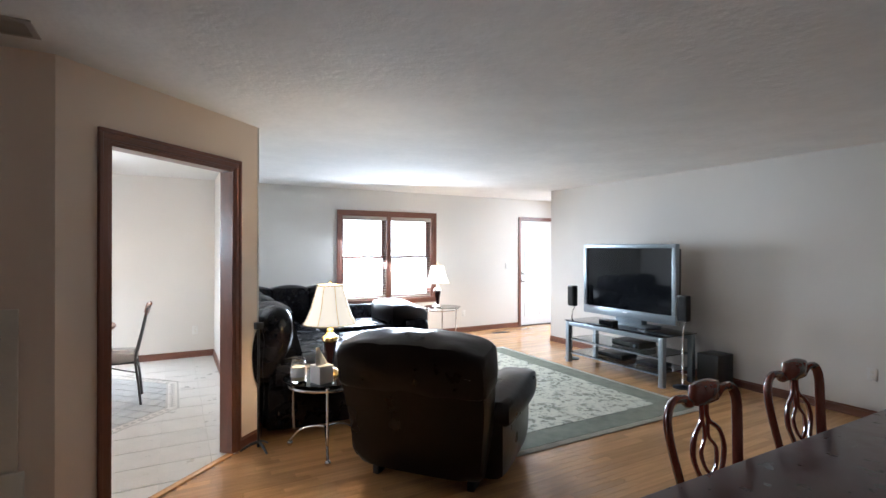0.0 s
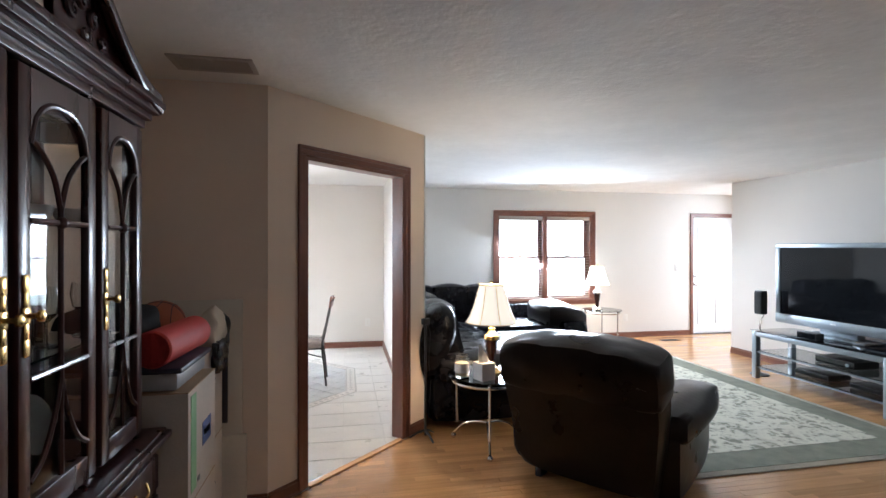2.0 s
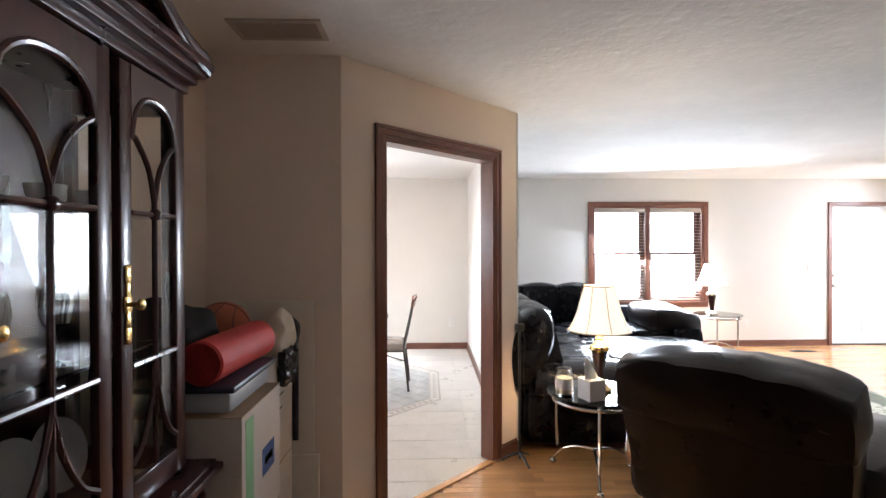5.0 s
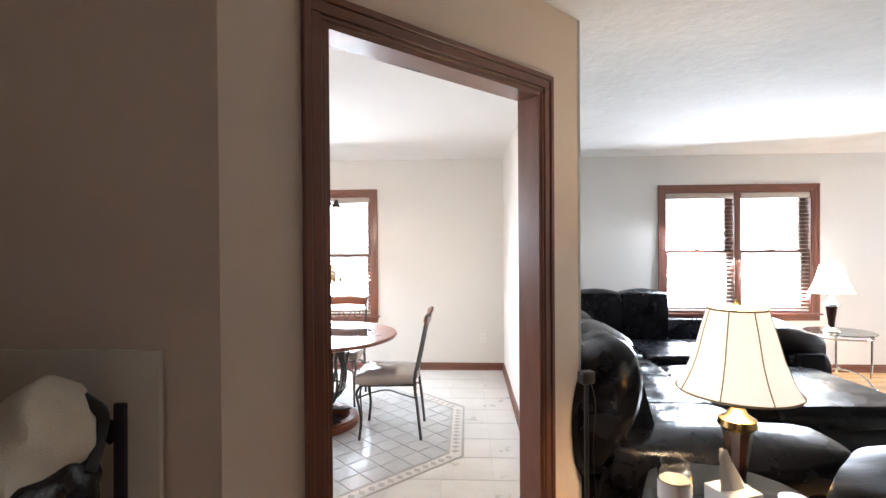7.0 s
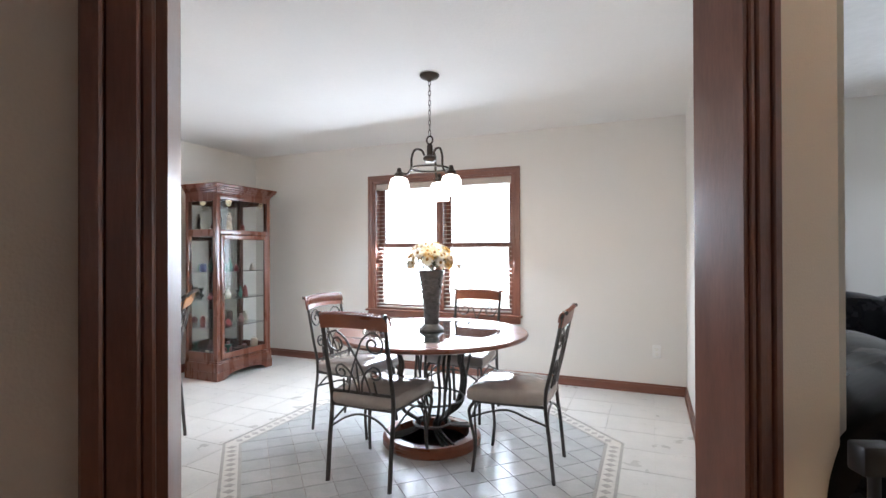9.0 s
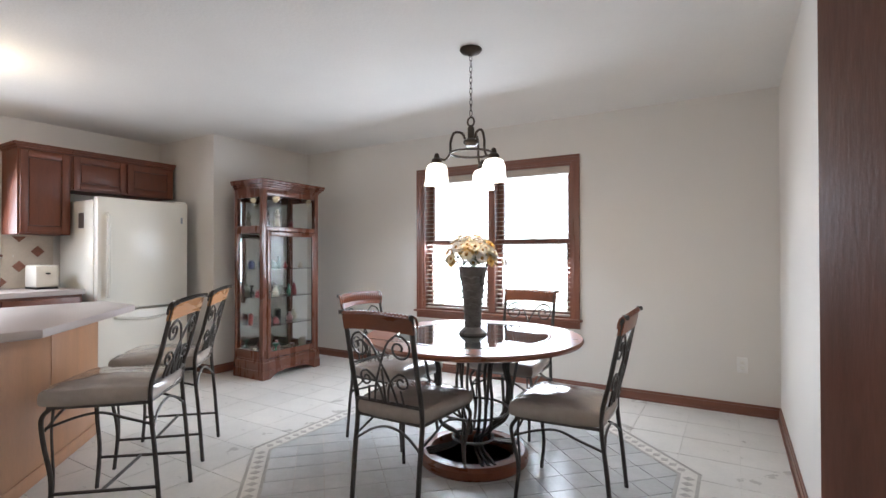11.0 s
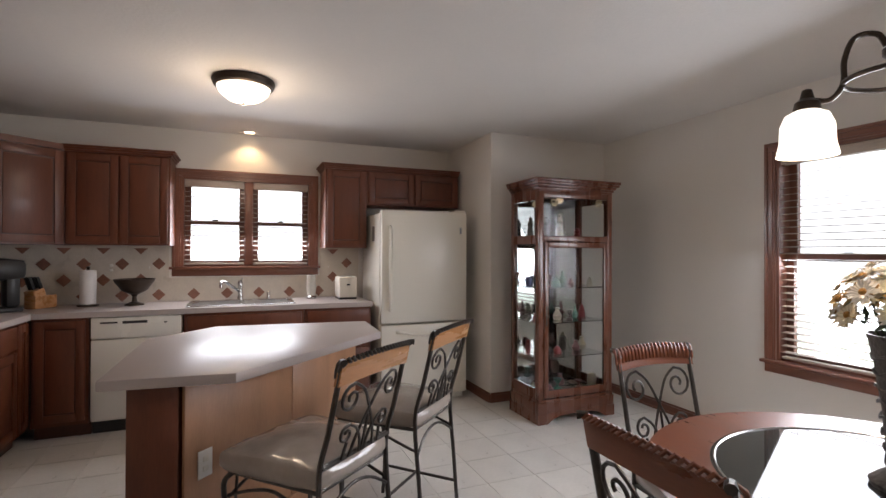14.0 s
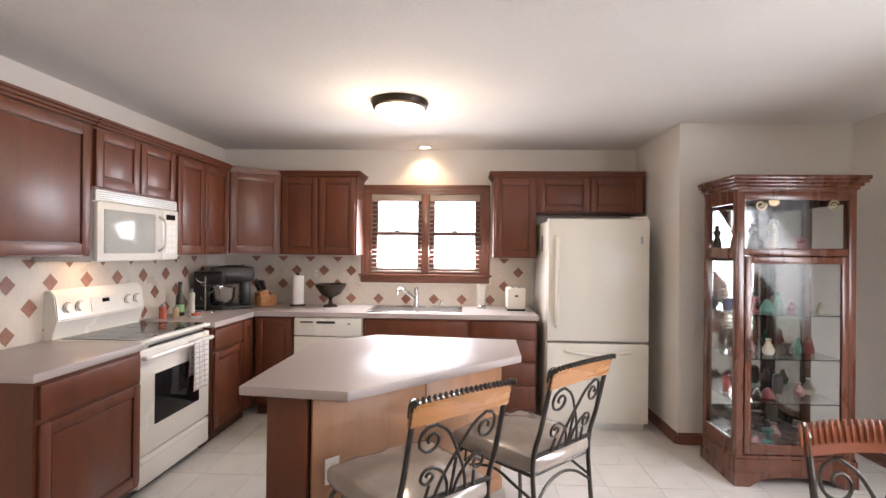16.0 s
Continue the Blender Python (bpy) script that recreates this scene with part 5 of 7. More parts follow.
def base_unit(m, wide, deep, label, layout, high=0.87):
    t = thing("base_cabinet", m, label, "cabinet", "cherry base cabinets")
    part("body", boxes((0, wide, 0.0, deep, 0.10, high)), M_CAB, t)
    # toe kick darkened for the shade under the cabinet
    part("toe_kick", boxes((0, wide, 0.07, deep, 0, 0.10)), M_CAB_SHADE, t)
    for kind, x0, x1, z0, z1 in layout:
        (drawer_front if kind == "drawer" else cab_door)(t, x0, x1, z0, z1)
    return t


def wall_unit(m, wide, deep, z0, z1, label, doors, crown=True, ends=(0, 0)):
    t = thing("wall_cabinet", m, label, "cabinet", "cherry wall cabinets")
    part("body", boxes((0, wide, 0.0, deep, z0, z1)), M_CAB, t)
    for x0, x1 in doors:
        cab_door(t, x0, x1, z0 + 0.012, z1 - 0.012)
    if crown:
        bm = bmesh.new()
        for a, b, o in ((z1, z1 + 0.015, 0.012), (z1 + 0.015, z1 + 0.032, 0.026), (z1 + 0.032, z1 + 0.048, 0.040)):
            cuboid(bm, 0 - o * ends[0], wide + o * ends[1], -0.02 - o, deep, a, b, bevel=0.003, segments=1)
        part("crown_moulding", bm, M_CAB, t)
    return t


base_unit(T((-2.385, 3.03, 0)) @ R_S, 0.685, 0.575, "cherry base cabinet with drawer beside the range", [("drawer", 0.02, 0.665, 0.70, 0.85), ("door", 0.02, 0.665, 0.13, 0.68)])
base_unit(T((-3.85, 3.03, 0)) @ R_S, 0.66, 0.575, "cherry base cabinet with drawer beside the range", [("drawer", 0.02, 0.46, 0.70, 0.85), ("door", 0.02, 0.46, 0.13, 0.68), ("door", 0.475, 0.645, 0.13, 0.85)])
base_unit(T((-4.53, 3.05, 0)) @ R_W, 0.34, 0.63, "cherry corner base cabinet", [("door", 0.02, 0.32, 0.13, 0.85)])
base_unit(T((-4.53, 4.0, 0)) @ R_W, 0.90, 0.63, "cherry sink base cabinet", [("drawer", 0.02, 0.88, 0.72, 0.85), ("door", 0.02, 0.44, 0.13, 0.70), ("door", 0.46, 0.88, 0.13, 0.70)])
base_unit(T((-4.53, 4.905, 0)) @ R_W, 0.57, 0.63, "cherry base cabinet with four drawers", [("drawer", 0.02, 0.55, 0.72, 0.85), ("drawer", 0.02, 0.55, 0.53, 0.70), ("drawer", 0.02, 0.55, 0.33, 0.51), ("drawer", 0.02, 0.55, 0.13, 0.31)])
wall_unit(T((-2.10, 2.80, 0)) @ R_S, 0.875, 0.325, 1.40, 2.12, "tall cherry wall cabinet beside the microwave", [(0.02, 0.855)], ends=(1, 0))
wall_unit(T((-2.98, 2.80, 0)) @ R_S, 0.77, 0.325, 1.775, 2.12, "short cherry wall cabinet above the microwave", [(0.015, 0.38), (0.392, 0.755)])
wall_unit(T((-3.755, 2.80, 0)) @ R_S, 0.755, 0.325, 1.40, 2.12, "cherry wall cabinet with two doors", [(0.015, 0.37), (0.382, 0.74)])
wall_unit(T((-4.83, 3.155, 0)) @ R_W, 0.71, 0.33, 1.40, 2.12, "cherry wall cabinet beside the window", [(0.015, 0.35), (0.362, 0.695)], ends=(0, 1))
wall_unit(T((-4.83, 5.12, 0)) @ R_W, 0.385, 0.33, 1.39, 2.12, "narrow cherry wall cabinet beside the window", [(0.015, 0.37)], ends=(1, 0))
wall_unit(T((-4.83, 5.507, 0)) @ R_W, 0.945, 0.33, 1.80, 2.12, "short cherry wall cabinet above the refrigerator", [(0.015, 0.465), (0.48, 0.93)])
cc = thing("corner_wall_cabinet", T((0, 0, 0)), "cherry wall cabinet set across the corner", "cabinet")
part("body", made(prism, [(W, 2.452), (-4.518, 2.452), (-4.518, 2.80), (-4.83, 3.152), (W, 3.152)], 1.40, 2.12), M_CAB, cc)
L = math.hypot(0.352, 0.312)
d = cab_door(cc, 0.02, L - 0.02, 1.412, 2.108, y=-0.021)
d.matrix_basis = T((-4.518, 2.80, 0)) @ Matrix.Rotation(math.atan2(0.352, -0.312), 4, "Z")
part("crown_moulding", made(prism, [(W, 2.452), (-4.49, 2.452), (-4.49, 2.81), (-4.80, 3.165), (W, 3.165)], 2.12, 2.165), M_CAB, cc)

ct = thing("countertop", T((0, 0, 0)), "greige laminate countertop turning the kitchen corner", "countertop")
part("slab", made(prism, [(W + 0.001, 2.452), (-3.845, 2.452), (-3.845, 3.055), (-4.505, 3.055), (-4.505, 5.49), (W + 0.001, 5.49)], 0.87, 0.91, bevel=0.006), M_LAM, ct)
ct = thing("countertop", T((0, 0, 0)), "short greige laminate countertop beside the range", "countertop")
part("slab", boxes((-3.068, -2.36, 2.452, 3.055, 0.87, 0.91), bevel=0.006), M_LAM, ct)

# backsplash with terracotta diamonds
M_SPLASH = mat("pale_splash_tile", (0.60, 0.54, 0.46), 0.3, vary=0.1, scale=7, grain=50, bump=0.03)
M_TERRA = per_piece(mat("terracotta_diamond", (0.26, 0.115, 0.075), 0.35, vary=0.2, scale=20, grain=90, bump=0.05), 0.15)
sb = tagged(mesh_object("backsplash", boxes((-4.83, -2.15, 2.452, 2.458, 0.912, 1.40)), M_SPLASH), "pale tile backsplash on the range wall", "", "", "structure")
wb = tagged(mesh_object("backsplash", boxes((W + 0.001, W + 0.007, 2.46, 3.82, 0.912, 1.40), (W + 0.001, W + 0.007, 3.82, 5.12, 0.912, 1.12), (W + 0.001, W + 0.007, 5.12, 5.50, 0.912, 1.40)), M_SPLASH), "pale tile backsplash on the window wall", "", "", "structure")
M_SEAM = mat("splash_grout", (0.44, 0.39, 0.33), 0.85)
hd = 0.052


def diamond_mesh(cut):
    """A small square tile set on its corner; cut: only its upper or lower half."""
    poly = [(0, -hd), (hd, 0), (0, hd), (-hd, 0)] if not cut else ([(hd, 0), (0, hd), (-hd, 0)] if cut > 0 else [(0, -hd), (hd, 0), (-hd, 0)])
    bm = made(prism, poly, 0, 0.003, bevel=0.0008, segments=1)
    return bm


shapes = {}
for wallname, parent, start, stop in (("s", sb, -4.80, -2.16), ("w", wb, 2.60, 5.48)):
    for row in range(4):
        z = 0.972 + 0.135 * row
        k = 0
        x = start + 0.05 + (0.1365 if row % 2 else 0.0)
        while x < stop:
            ok = True
            if wallname == "w" and 3.80 < x < 5.14 and z > 1.13 - hd:
                ok = z < 1.09
            if z + hd > 1.405:
                cut = -1
            else:
                cut = 0
            if ok:
                if cut not in shapes:
                    shapes[cut] = mesh_object("diamond_tile", diamond_mesh(cut), M_TERRA, False)
                    o = shapes[cut]
                else:
                    o = shapes[cut].copy()
                    scene.collection.objects.link(o)
                o.parent = parent
                o.matrix_basis = (T((x, 2.458, z)) @ pose(0, 0, 0, -90) @ Matrix.Diagonal((1, -1, 1, 1))) if wallname == "s" else (T((W + 0.007, x, z)) @ Matrix.Rotation(radians(90), 4, "Z") @ Matrix.Rotation(radians(90), 4, "X"))
            x += 0.273

# range
rg = thing("range", T((-3.445, 2.455, 0)) @ R_S @ T((0, -0.545, 0)), "white electric range with black glass cooktop", "range")
part("body", boxes((-0.378, 0.378, 0.02, 0.54, 0.06, 0.895)), M_WHITE, rg)
part("kick", boxes((-0.36, 0.36, 0.06, 0.52, 0.0, 0.06)), M_BLACK, rg)
part("cooktop_frame", boxes((-0.382, 0.382, -0.035, 0.50, 0.893, 0.915), bevel=0.006), M_WHITE, rg)
part("cooktop_glass", boxes((-0.345, 0.345, 0.0, 0.46, 0.915, 0.919)), M_BLACK_G, rg)
for x, y, r in ((-0.18, 0.12, 0.10), (0.18, 0.12, 0.08), (-0.18, 0.34, 0.075), (0.18, 0.34, 0.10)):
    part("burner_ring", made(tube, [(x + r * math.cos(a), y + r * math.sin(a), 0.919) for a in [k * math.pi / 16 for k in range(32)]], 0.0012, n=4, closed=True), M_SILVER, rg)
bm = boxes((-0.378, 0.378, -0.03, 0.02, 0.25, 0.86), bevel=0.01)
od = part("oven_door", bm, M_WHITE, rg)
part("window", boxes((-0.24, 0.24, -0.034, -0.028, 0.40, 0.70), bevel=0.002), M_BLACK_G, od)
part("handle", made(tube, curve([(-0.35, -0.03, 0.815), (-0.33, -0.07, 0.818), (0, -0.075, 0.82), (0.33, -0.07, 0.818), (0.35, -0.03, 0.815)]), 0.013, n=10), M_WHITE, od)
part("vent_slots", boxes((-0.3, 0.3, -0.032, -0.028, 0.868, 0.88)), M_BLACK, rg)
part("storage_drawer", boxes((-0.378, 0.378, -0.03, 0.02, 0.07, 0.24), bevel=0.008), M_WHITE, rg)
part("drawer_lip", boxes((-0.36, 0.36, -0.036, -0.03, 0.205, 0.225), bevel=0.003), M_WHITE, rg)
bm = bmesh.new()
low = [(0.50, 0.90), (0.545, 0.90), (0.545, 1.19), (0.51, 1.20), (0.475, 1.16), (0.455, 1.02), (0.47, 1.0)]
a = [bm.verts.new((-0.378, y, z)) for y, z in low]
c = [bm.verts.new((0.378, y, z)) for y, z in low]
bm.faces.new(a)
bm.faces.new(c[::-1])
for i in range(len(low)):
    bm.faces.new((a[i], c[i], c[(i + 1) % len(low)], a[(i + 1) % len(low)]))
bmesh.ops.bevel(bm, geom=list(bm.edges), offset=0.006, segments=2, affect="EDGES")
bg = part("backguard", bm, M_WHITE, rg)
part("display_panel", boxes((-0.12, 0.12, -0.003, 0.0, -0.045, 0.045)), mat("pale_panel", (0.66, 0.65, 0.60), 0.3), bg).matrix_basis = pose(0, 0.4635, 1.09, -8)
part("clock", boxes((-0.03, 0.03, -0.002, 0.0, -0.012, 0.012)), M_BLACK_G, bg).matrix_basis = pose(0, 0.4600, 1.11, -8)
for k in range(6):
    part("button", boxes((-0.012, 0.012, -0.003, 0.0, -0.006, 0.006)), M_SILVER, bg).matrix_basis = pose(-0.095 + k * 0.038, 0.4608, 1.07, -8)
for x in (-0.30, -0.21, 0.21, 0.30):
    bm = made(lathe, [(0.028, 0), (0.026, 0.018), (0.0, 0.02)], n=20)
    bmesh.ops.transform(bm, matrix=pose(x, 0.464, 1.09, 82), verts=bm.verts)
    part("knob", bm, M_WHITE_P, bg)
    bm = made(tube, [(x + 0.034 * math.cos(q), 0.463, 1.09 + 0.034 * math.sin(q)) for q in [k * math.pi / 12 for k in range(24)]], 0.002, n=4, closed=True)
    part("dial_ring", bm, M_BLACK, bg)
towel = thing("dish_towel", T((-3.61, 2.995 + 0.078, 0.0)), "white checked dish towel over the oven handle", "towel")
M_TOWEL = bpy.data.materials.new("checked_towel")
M_TOWEL.use_nodes = True
nt = M_TOWEL.node_tree
bb = nt.nodes["Principled BSDF"]
bb.inputs["Roughness"].default_value = 0.95
tcn, wx, wz, mxn, rmp = nt.nodes.new("ShaderNodeTexCoord"), nt.nodes.new("ShaderNodeTexWave"), nt.nodes.new("ShaderNodeTexWave"), nt.nodes.new("ShaderNodeMath"), nt.nodes.new("ShaderNodeValToRGB")
wx.bands_direction, wz.bands_direction = "X", "Z"
for w_ in (wx, wz):
    w_.inputs["Scale"].default_value = 9.0
    nt.links.new(tcn.outputs["Object"], w_.inputs["Vector"])
mxn.operation = "MAXIMUM"
nt.links.new(wx.outputs["Fac"], mxn.inputs[0])
nt.links.new(wz.outputs["Fac"], mxn.inputs[1])
nt.links.new(mxn.outputs[0], rmp.inputs["Fac"])
rmp.color_ramp.elements[0].position, rmp.color_ramp.elements[0].color = 0.90, (0.72, 0.70, 0.68, 1)
rmp.color_ramp.elements[1].position, rmp.color_ramp.elements[1].color = 0.98, (0.38, 0.33, 0.35, 1)
nt.links.new(rmp.outputs[0], bb.inputs["Base Color"])
for y0, z0 in ((0.012, 0.50), (-0.020, 0.60)):
    bm = bmesh.new()
    grid = [[bm.verts.new((-0.085 + 0.17 * i / 10, y0 + 0.006 * math.sin(i * 1.3 + j * 0.2), z0 + (0.832 - z0) * j / 12)) for j in range(13)] for i in range(11)]
    for i in range(10):
        for j in range(12):
            bm.faces.new((grid[i][j], grid[i + 1][j], grid[i + 1][j + 1], grid[i][j + 1]))
    o = part("hanging_half", bm, M_TOWEL, towel)
    o.modifiers.new("cloth", "SOLIDIFY").thickness = 0.004
o = part("fold", boxes((-0.085, 0.085, -0.022, 0.016, 0.831, 0.836), bevel=0.002), M_TOWEL, towel)

# microwave over the range
mw = thing("microwave", T((-3.365, 2.455, 1.365)) @ R_S @ T((0, -0.37, 0)), "white over-range microwave with vent grille", "microwave")
part("body", boxes((-0.378, 0.378, 0.02, 0.365, 0, 0.408), bevel=0.004), M_WHITE, mw)
part("vent_grille", boxes((-0.378, 0.378, 0.0, 0.02, 0.345, 0.408), bevel=0.004), M_WHITE, mw)
for k in range(4):
    part("vent_slot", boxes((-0.36, 0.36, -0.001, 0.001, 0.357 + k * 0.012, 0.361 + k * 0.012)), M_SILVER, mw)
md = part("door", boxes((-0.378, 0.20, -0.012, 0.02, 0.006, 0.34), bevel=0.006), M_WHITE, mw)
part("window", boxes((-0.33, 0.12, -0.0155, -0.011, 0.05, 0.30), bevel=0.002), mat("pale_mirror_glass", (0.42, 0.43, 0.40), 0.06, bump=0.0), md)
part("handle", made(tube, curve([(0.165, -0.012, 0.06), (0.168, -0.05, 0.09), (0.172, -0.055, 0.175), (0.168, -0.05, 0.26), (0.165, -0.012, 0.29)]), 0.011), M_WHITE, md)
cp = part("control_panel", boxes((0.204, 0.378, -0.010, 0.02, 0.006, 0.34), bevel=0.005), M_WHITE, mw)
part("display", boxes((0.24, 0.34, -0.0125, -0.009, 0.275, 0.31)), M_BLACK_G, cp)
for i in range(3):
    for j in range(5):
        part("button", boxes((0.235 + i * 0.04, 0.262 + i * 0.04, -0.0118, -0.009, 0.05 + j * 0.042, 0.075 + j * 0.042)), M_WHITE_P, cp)
ml = bpy.data.lights.new("microwave_lamp", "AREA")
ml.size, ml.energy, ml.color = 0.12, 0.9, (1.0, 0.65, 0.35)
mlo = new("microwave_lamp", ml)
mlo.matrix_world = look((-3.30, 2.60, 1.36), (-3.30, 2.52, 0.9))

# dishwasher
dwm = thing("dishwasher", T((-4.53, 3.40, 0)) @ R_W, "white built-in dishwasher under the counter", "dishwasher")
part("tub", boxes((0.0, 0.59, 0.02, 0.60, 0.10, 0.865)), M_WHITE, dwm)
part("kick", boxes((0.0, 0.59, 0.07, 0.2, 0.0, 0.10)), M_BLACK, dwm)
part("door", boxes((0.003, 0.587, -0.02, 0.02, 0.12, 0.70), bevel=0.006), M_WHITE, dwm)
cpd = part("control_panel", boxes((0.003, 0.587, -0.025, 0.02, 0.71, 0.862), bevel=0.006), M_WHITE, dwm)
part("latch", boxes((0.20, 0.36, -0.028, -0.024, 0.815, 0.835), bevel=0.001), M_BLACK, cpd)
part("vent", boxes((0.06, 0.17, -0.028, -0.024, 0.82, 0.832)), M_BLACK, cpd)
part("indicator", boxes((0.47, 0.49, -0.027, -0.024, 0.81, 0.82)), M_BLACK, cpd)

# refrigerator
M_FRIDGE = mat("almond_enamel", (0.76, 0.73, 0.65), 0.26, vary=0.012, scale=2, grain=300, bump=0.02, rvary=0.03)
fr = thing("refrigerator", T((-4.43, 5.54, 0)) @ R_W, "almond white refrigerator with bottom freezer drawer", "refrigerator")
part("body", boxes((0.0, 0.82, 0.06, 0.70, 0.03, 1.70), bevel=0.006), M_FRIDGE, fr)
part("grille", boxes((0.02, 0.80, 0.03, 0.08, 0.0, 0.05)), M_WHITE_P, fr)
d = part("upper_door", boxes((0.0, 0.82, -0.02, 0.055, 0.72, 1.725), bevel=0.014), M_FRIDGE, fr)
part("handle", made(tube, curve([(0.075, -0.02, 0.84), (0.075, -0.055, 0.88), (0.072, -0.06, 1.2), (0.075, -0.055, 1.52), (0.075, -0.02, 1.58)]), 0.014, n=10), M_FRIDGE, d)
part("badge", boxes((0.745, 0.765, -0.024, -0.019, 1.52, 1.58), bevel=0.002), M_SILVER, d)
d = part("freezer_drawer", boxes((0.0, 0.82, -0.02, 0.055, 0.055, 0.705), bevel=0.014), M_FRIDGE, fr)
part("handle", made(tube, curve([(0.14, -0.02, 0.645), (0.18, -0.055, 0.642), (0.41, -0.062, 0.615), (0.64, -0.055, 0.642), (0.68, -0.02, 0.645)]), 0.013, n=10), M_FRIDGE, d)
part("hinge_cover", boxes((0.70, 0.81, 0.0, 0.10, 1.725, 1.742), bevel=0.004), M_FRIDGE, fr)
mag = thing("refrigerator_magnet", T((-4.70, 5.5385, 1.52)), "small photo card on the refrigerator's side", "magnet")
part("card", boxes((-0.05, 0.05, -0.0015, 0.001, -0.07, 0.07)), mat("dark_card", (0.10, 0.08, 0.07), 0.4), mag)
part("card_border", boxes((-0.055, 0.055, -0.0005, 0.0012, -0.075, 0.075)), M_PAPER, mag)

# sink and tap
sk = thing("sink", T((-4.84, 4.42, 0.91)), "stainless steel double-bowl sink", "sink")
bm = boxes((-0.25, 0.25, -0.42, -0.38, 0.0, 0.008), (-0.25, 0.25, 0.38, 0.42, 0.0, 0.008), (-0.25, -0.17, -0.38, 0.38, 0.0, 0.008), (0.21, 0.25, -0.38, 0.38, 0.0, 0.008), (-0.17, 0.21, -0.02, 0.02, 0.0, 0.008), bevel=0.003)
part("rim", bm, M_STEEL, sk)
for y0, y1 in ((-0.38, -0.02), (0.02, 0.38)):
    # flat plate, darkened to paint the shade of a hollow bowl
    part("bowl", boxes((-0.17, 0.21, y0, y1, 0.0005, 0.002)), mat("sink_inside_shade", (0.22, 0.22, 0.22), 0.3, 0.9), sk)
tap = thing("faucet", T((-5.04, 4.40, 0.918)), "chrome single-lever kitchen faucet", "faucet")
part("base", made(lathe, [(0.028, 0), (0.026, 0.02), (0.02, 0.04), (0.022, 0.12), (0.024, 0.15), (0.016, 0.17), (0, 0.175)]), M_CHROME, tap)
part("spout", made(tube, curve([(0.0, 0, 0.07), (0.08, -0.06, 0.12), (0.15, -0.12, 0.17), (0.19, -0.15, 0.16), (0.20, -0.155, 0.12)]), 0.013), M_CHROME, tap)
part("lever", made(tube, [(0, 0, 0.165), (0.05, 0.02, 0.195)], 0.008, r2=0.006), M_CHROME, tap)
spr = thing("sprayer", T((-5.04, 4.64, 0.918)), "chrome sink side sprayer", "faucet")
part("nozzle", made(lathe, [(0.02, 0), (0.014, 0.02), (0.016, 0.06), (0.01, 0.07), (0, 0.07)], n=14), M_CHROME, spr)

# things on the counters
pt = thing("paper_towel_roll", T((-4.98, 3.27, 0.91)), "white paper towel roll on a holder", "paper towel")
part("holder", made(lathe, [(0.075, 0), (0.075, 0.01), (0.01, 0.014), (0.01, 0.30), (0.015, 0.31), (0, 0.32)]), M_BRONZE, pt)
part("roll", made(lathe, [(0.055, 0.016), (0.056, 0.02), (0.056, 0.285), (0.055, 0.288), (0.02, 0.288)], n=32), M_PAPER, pt)
bw = thing("fruit_bowl", T((-4.93, 3.60, 0.91)), "dark metal pedestal bowl", "bowl")
part("pedestal", made(lathe, [(0.07, 0), (0.065, 0.012), (0.02, 0.03), (0.016, 0.07), (0.03, 0.09)]), M_BRONZE, bw)
part("bowl", made(lathe, [(0.03, 0.088), (0.09, 0.12), (0.14, 0.19), (0.15, 0.215), (0.143, 0.215), (0.13, 0.19), (0.08, 0.128), (0, 0.10)], n=32), M_BRONZE, bw)
for k in range(5):
    f = thing("fruit", T((-4.93 + 0.06 * math.cos(k * 1.26), 3.60 + 0.06 * math.sin(k * 1.26), 1.07)), "dark red fruit in the bowl", "fruit", "fruit in the bowl")
    bm = bmesh.new()
    bmesh.ops.create_uvsphere(bm, u_segments=14, v_segments=10, radius=0.038)
    part("flesh", bm, mat("fruit_skin", (0.16, 0.05, 0.03), 0.4) if k == 0 else bpy.data.materials["fruit_skin"], f)
kb = thing("knife_block", pose(-4.93, 2.98, 0.91, 0, 0, 60), "light wood knife block with black-handled knives", "knife block")
part("block", boxes((-0.05, 0.05, -0.09, 0.09, 0, 0.10), bevel=0.006), M_CHAIRTOP, kb)
bm = bmesh.new()
cuboid(bm, -0.045, 0.045, -0.06, 0.03, 0.05, 0.16, bevel=0.004, m=pose(0, 0.01, 0.0, 20))
part("raised_block", bm, M_CHAIRTOP, kb)
for k in range(5):
    bm = bmesh.new()
    cuboid(bm, -0.009, 0.009, -0.012, 0.012, 0.0, 0.11, bevel=0.005, m=pose(-0.03 + 0.03 * (k % 3), -0.02 - 0.035 * (k // 3), 0.14, 22))
    part("knife_handle", bm, M_BLACK, kb)
mx = thing("stand_mixer", pose(-4.70, 2.78, 0.91, 0, 0, 40), "black stand mixer with steel bowl", "mixer")
part("foot", boxes((-0.10, 0.10, -0.17, 0.14, 0.0, 0.03), bevel=0.012), M_BLACK, mx)
part("column", boxes((-0.055, 0.055, 0.05, 0.14, 0.03, 0.26), bevel=0.025), M_BLACK, mx)
bm = bmesh.new()
cushion(bm, -0.065, 0.065, -0.19, 0.16, 0.24, 0.37, puff=0.02, n=8)
part("head", bm, M_BLACK, mx)
part("trim_band", boxes((-0.069, 0.069, -0.17, 0.13, 0.285, 0.297), bevel=0.002), M_CHROME, mx)
part("bowl", made(lathe, [(0.05, 0.03), (0.075, 0.05), (0.095, 0.11), (0.10, 0.19), (0.103, 0.195), (0.095, 0.19), (0.09, 0.11), (0, 0.05)], 0, -0.09), M_CHROME, mx)
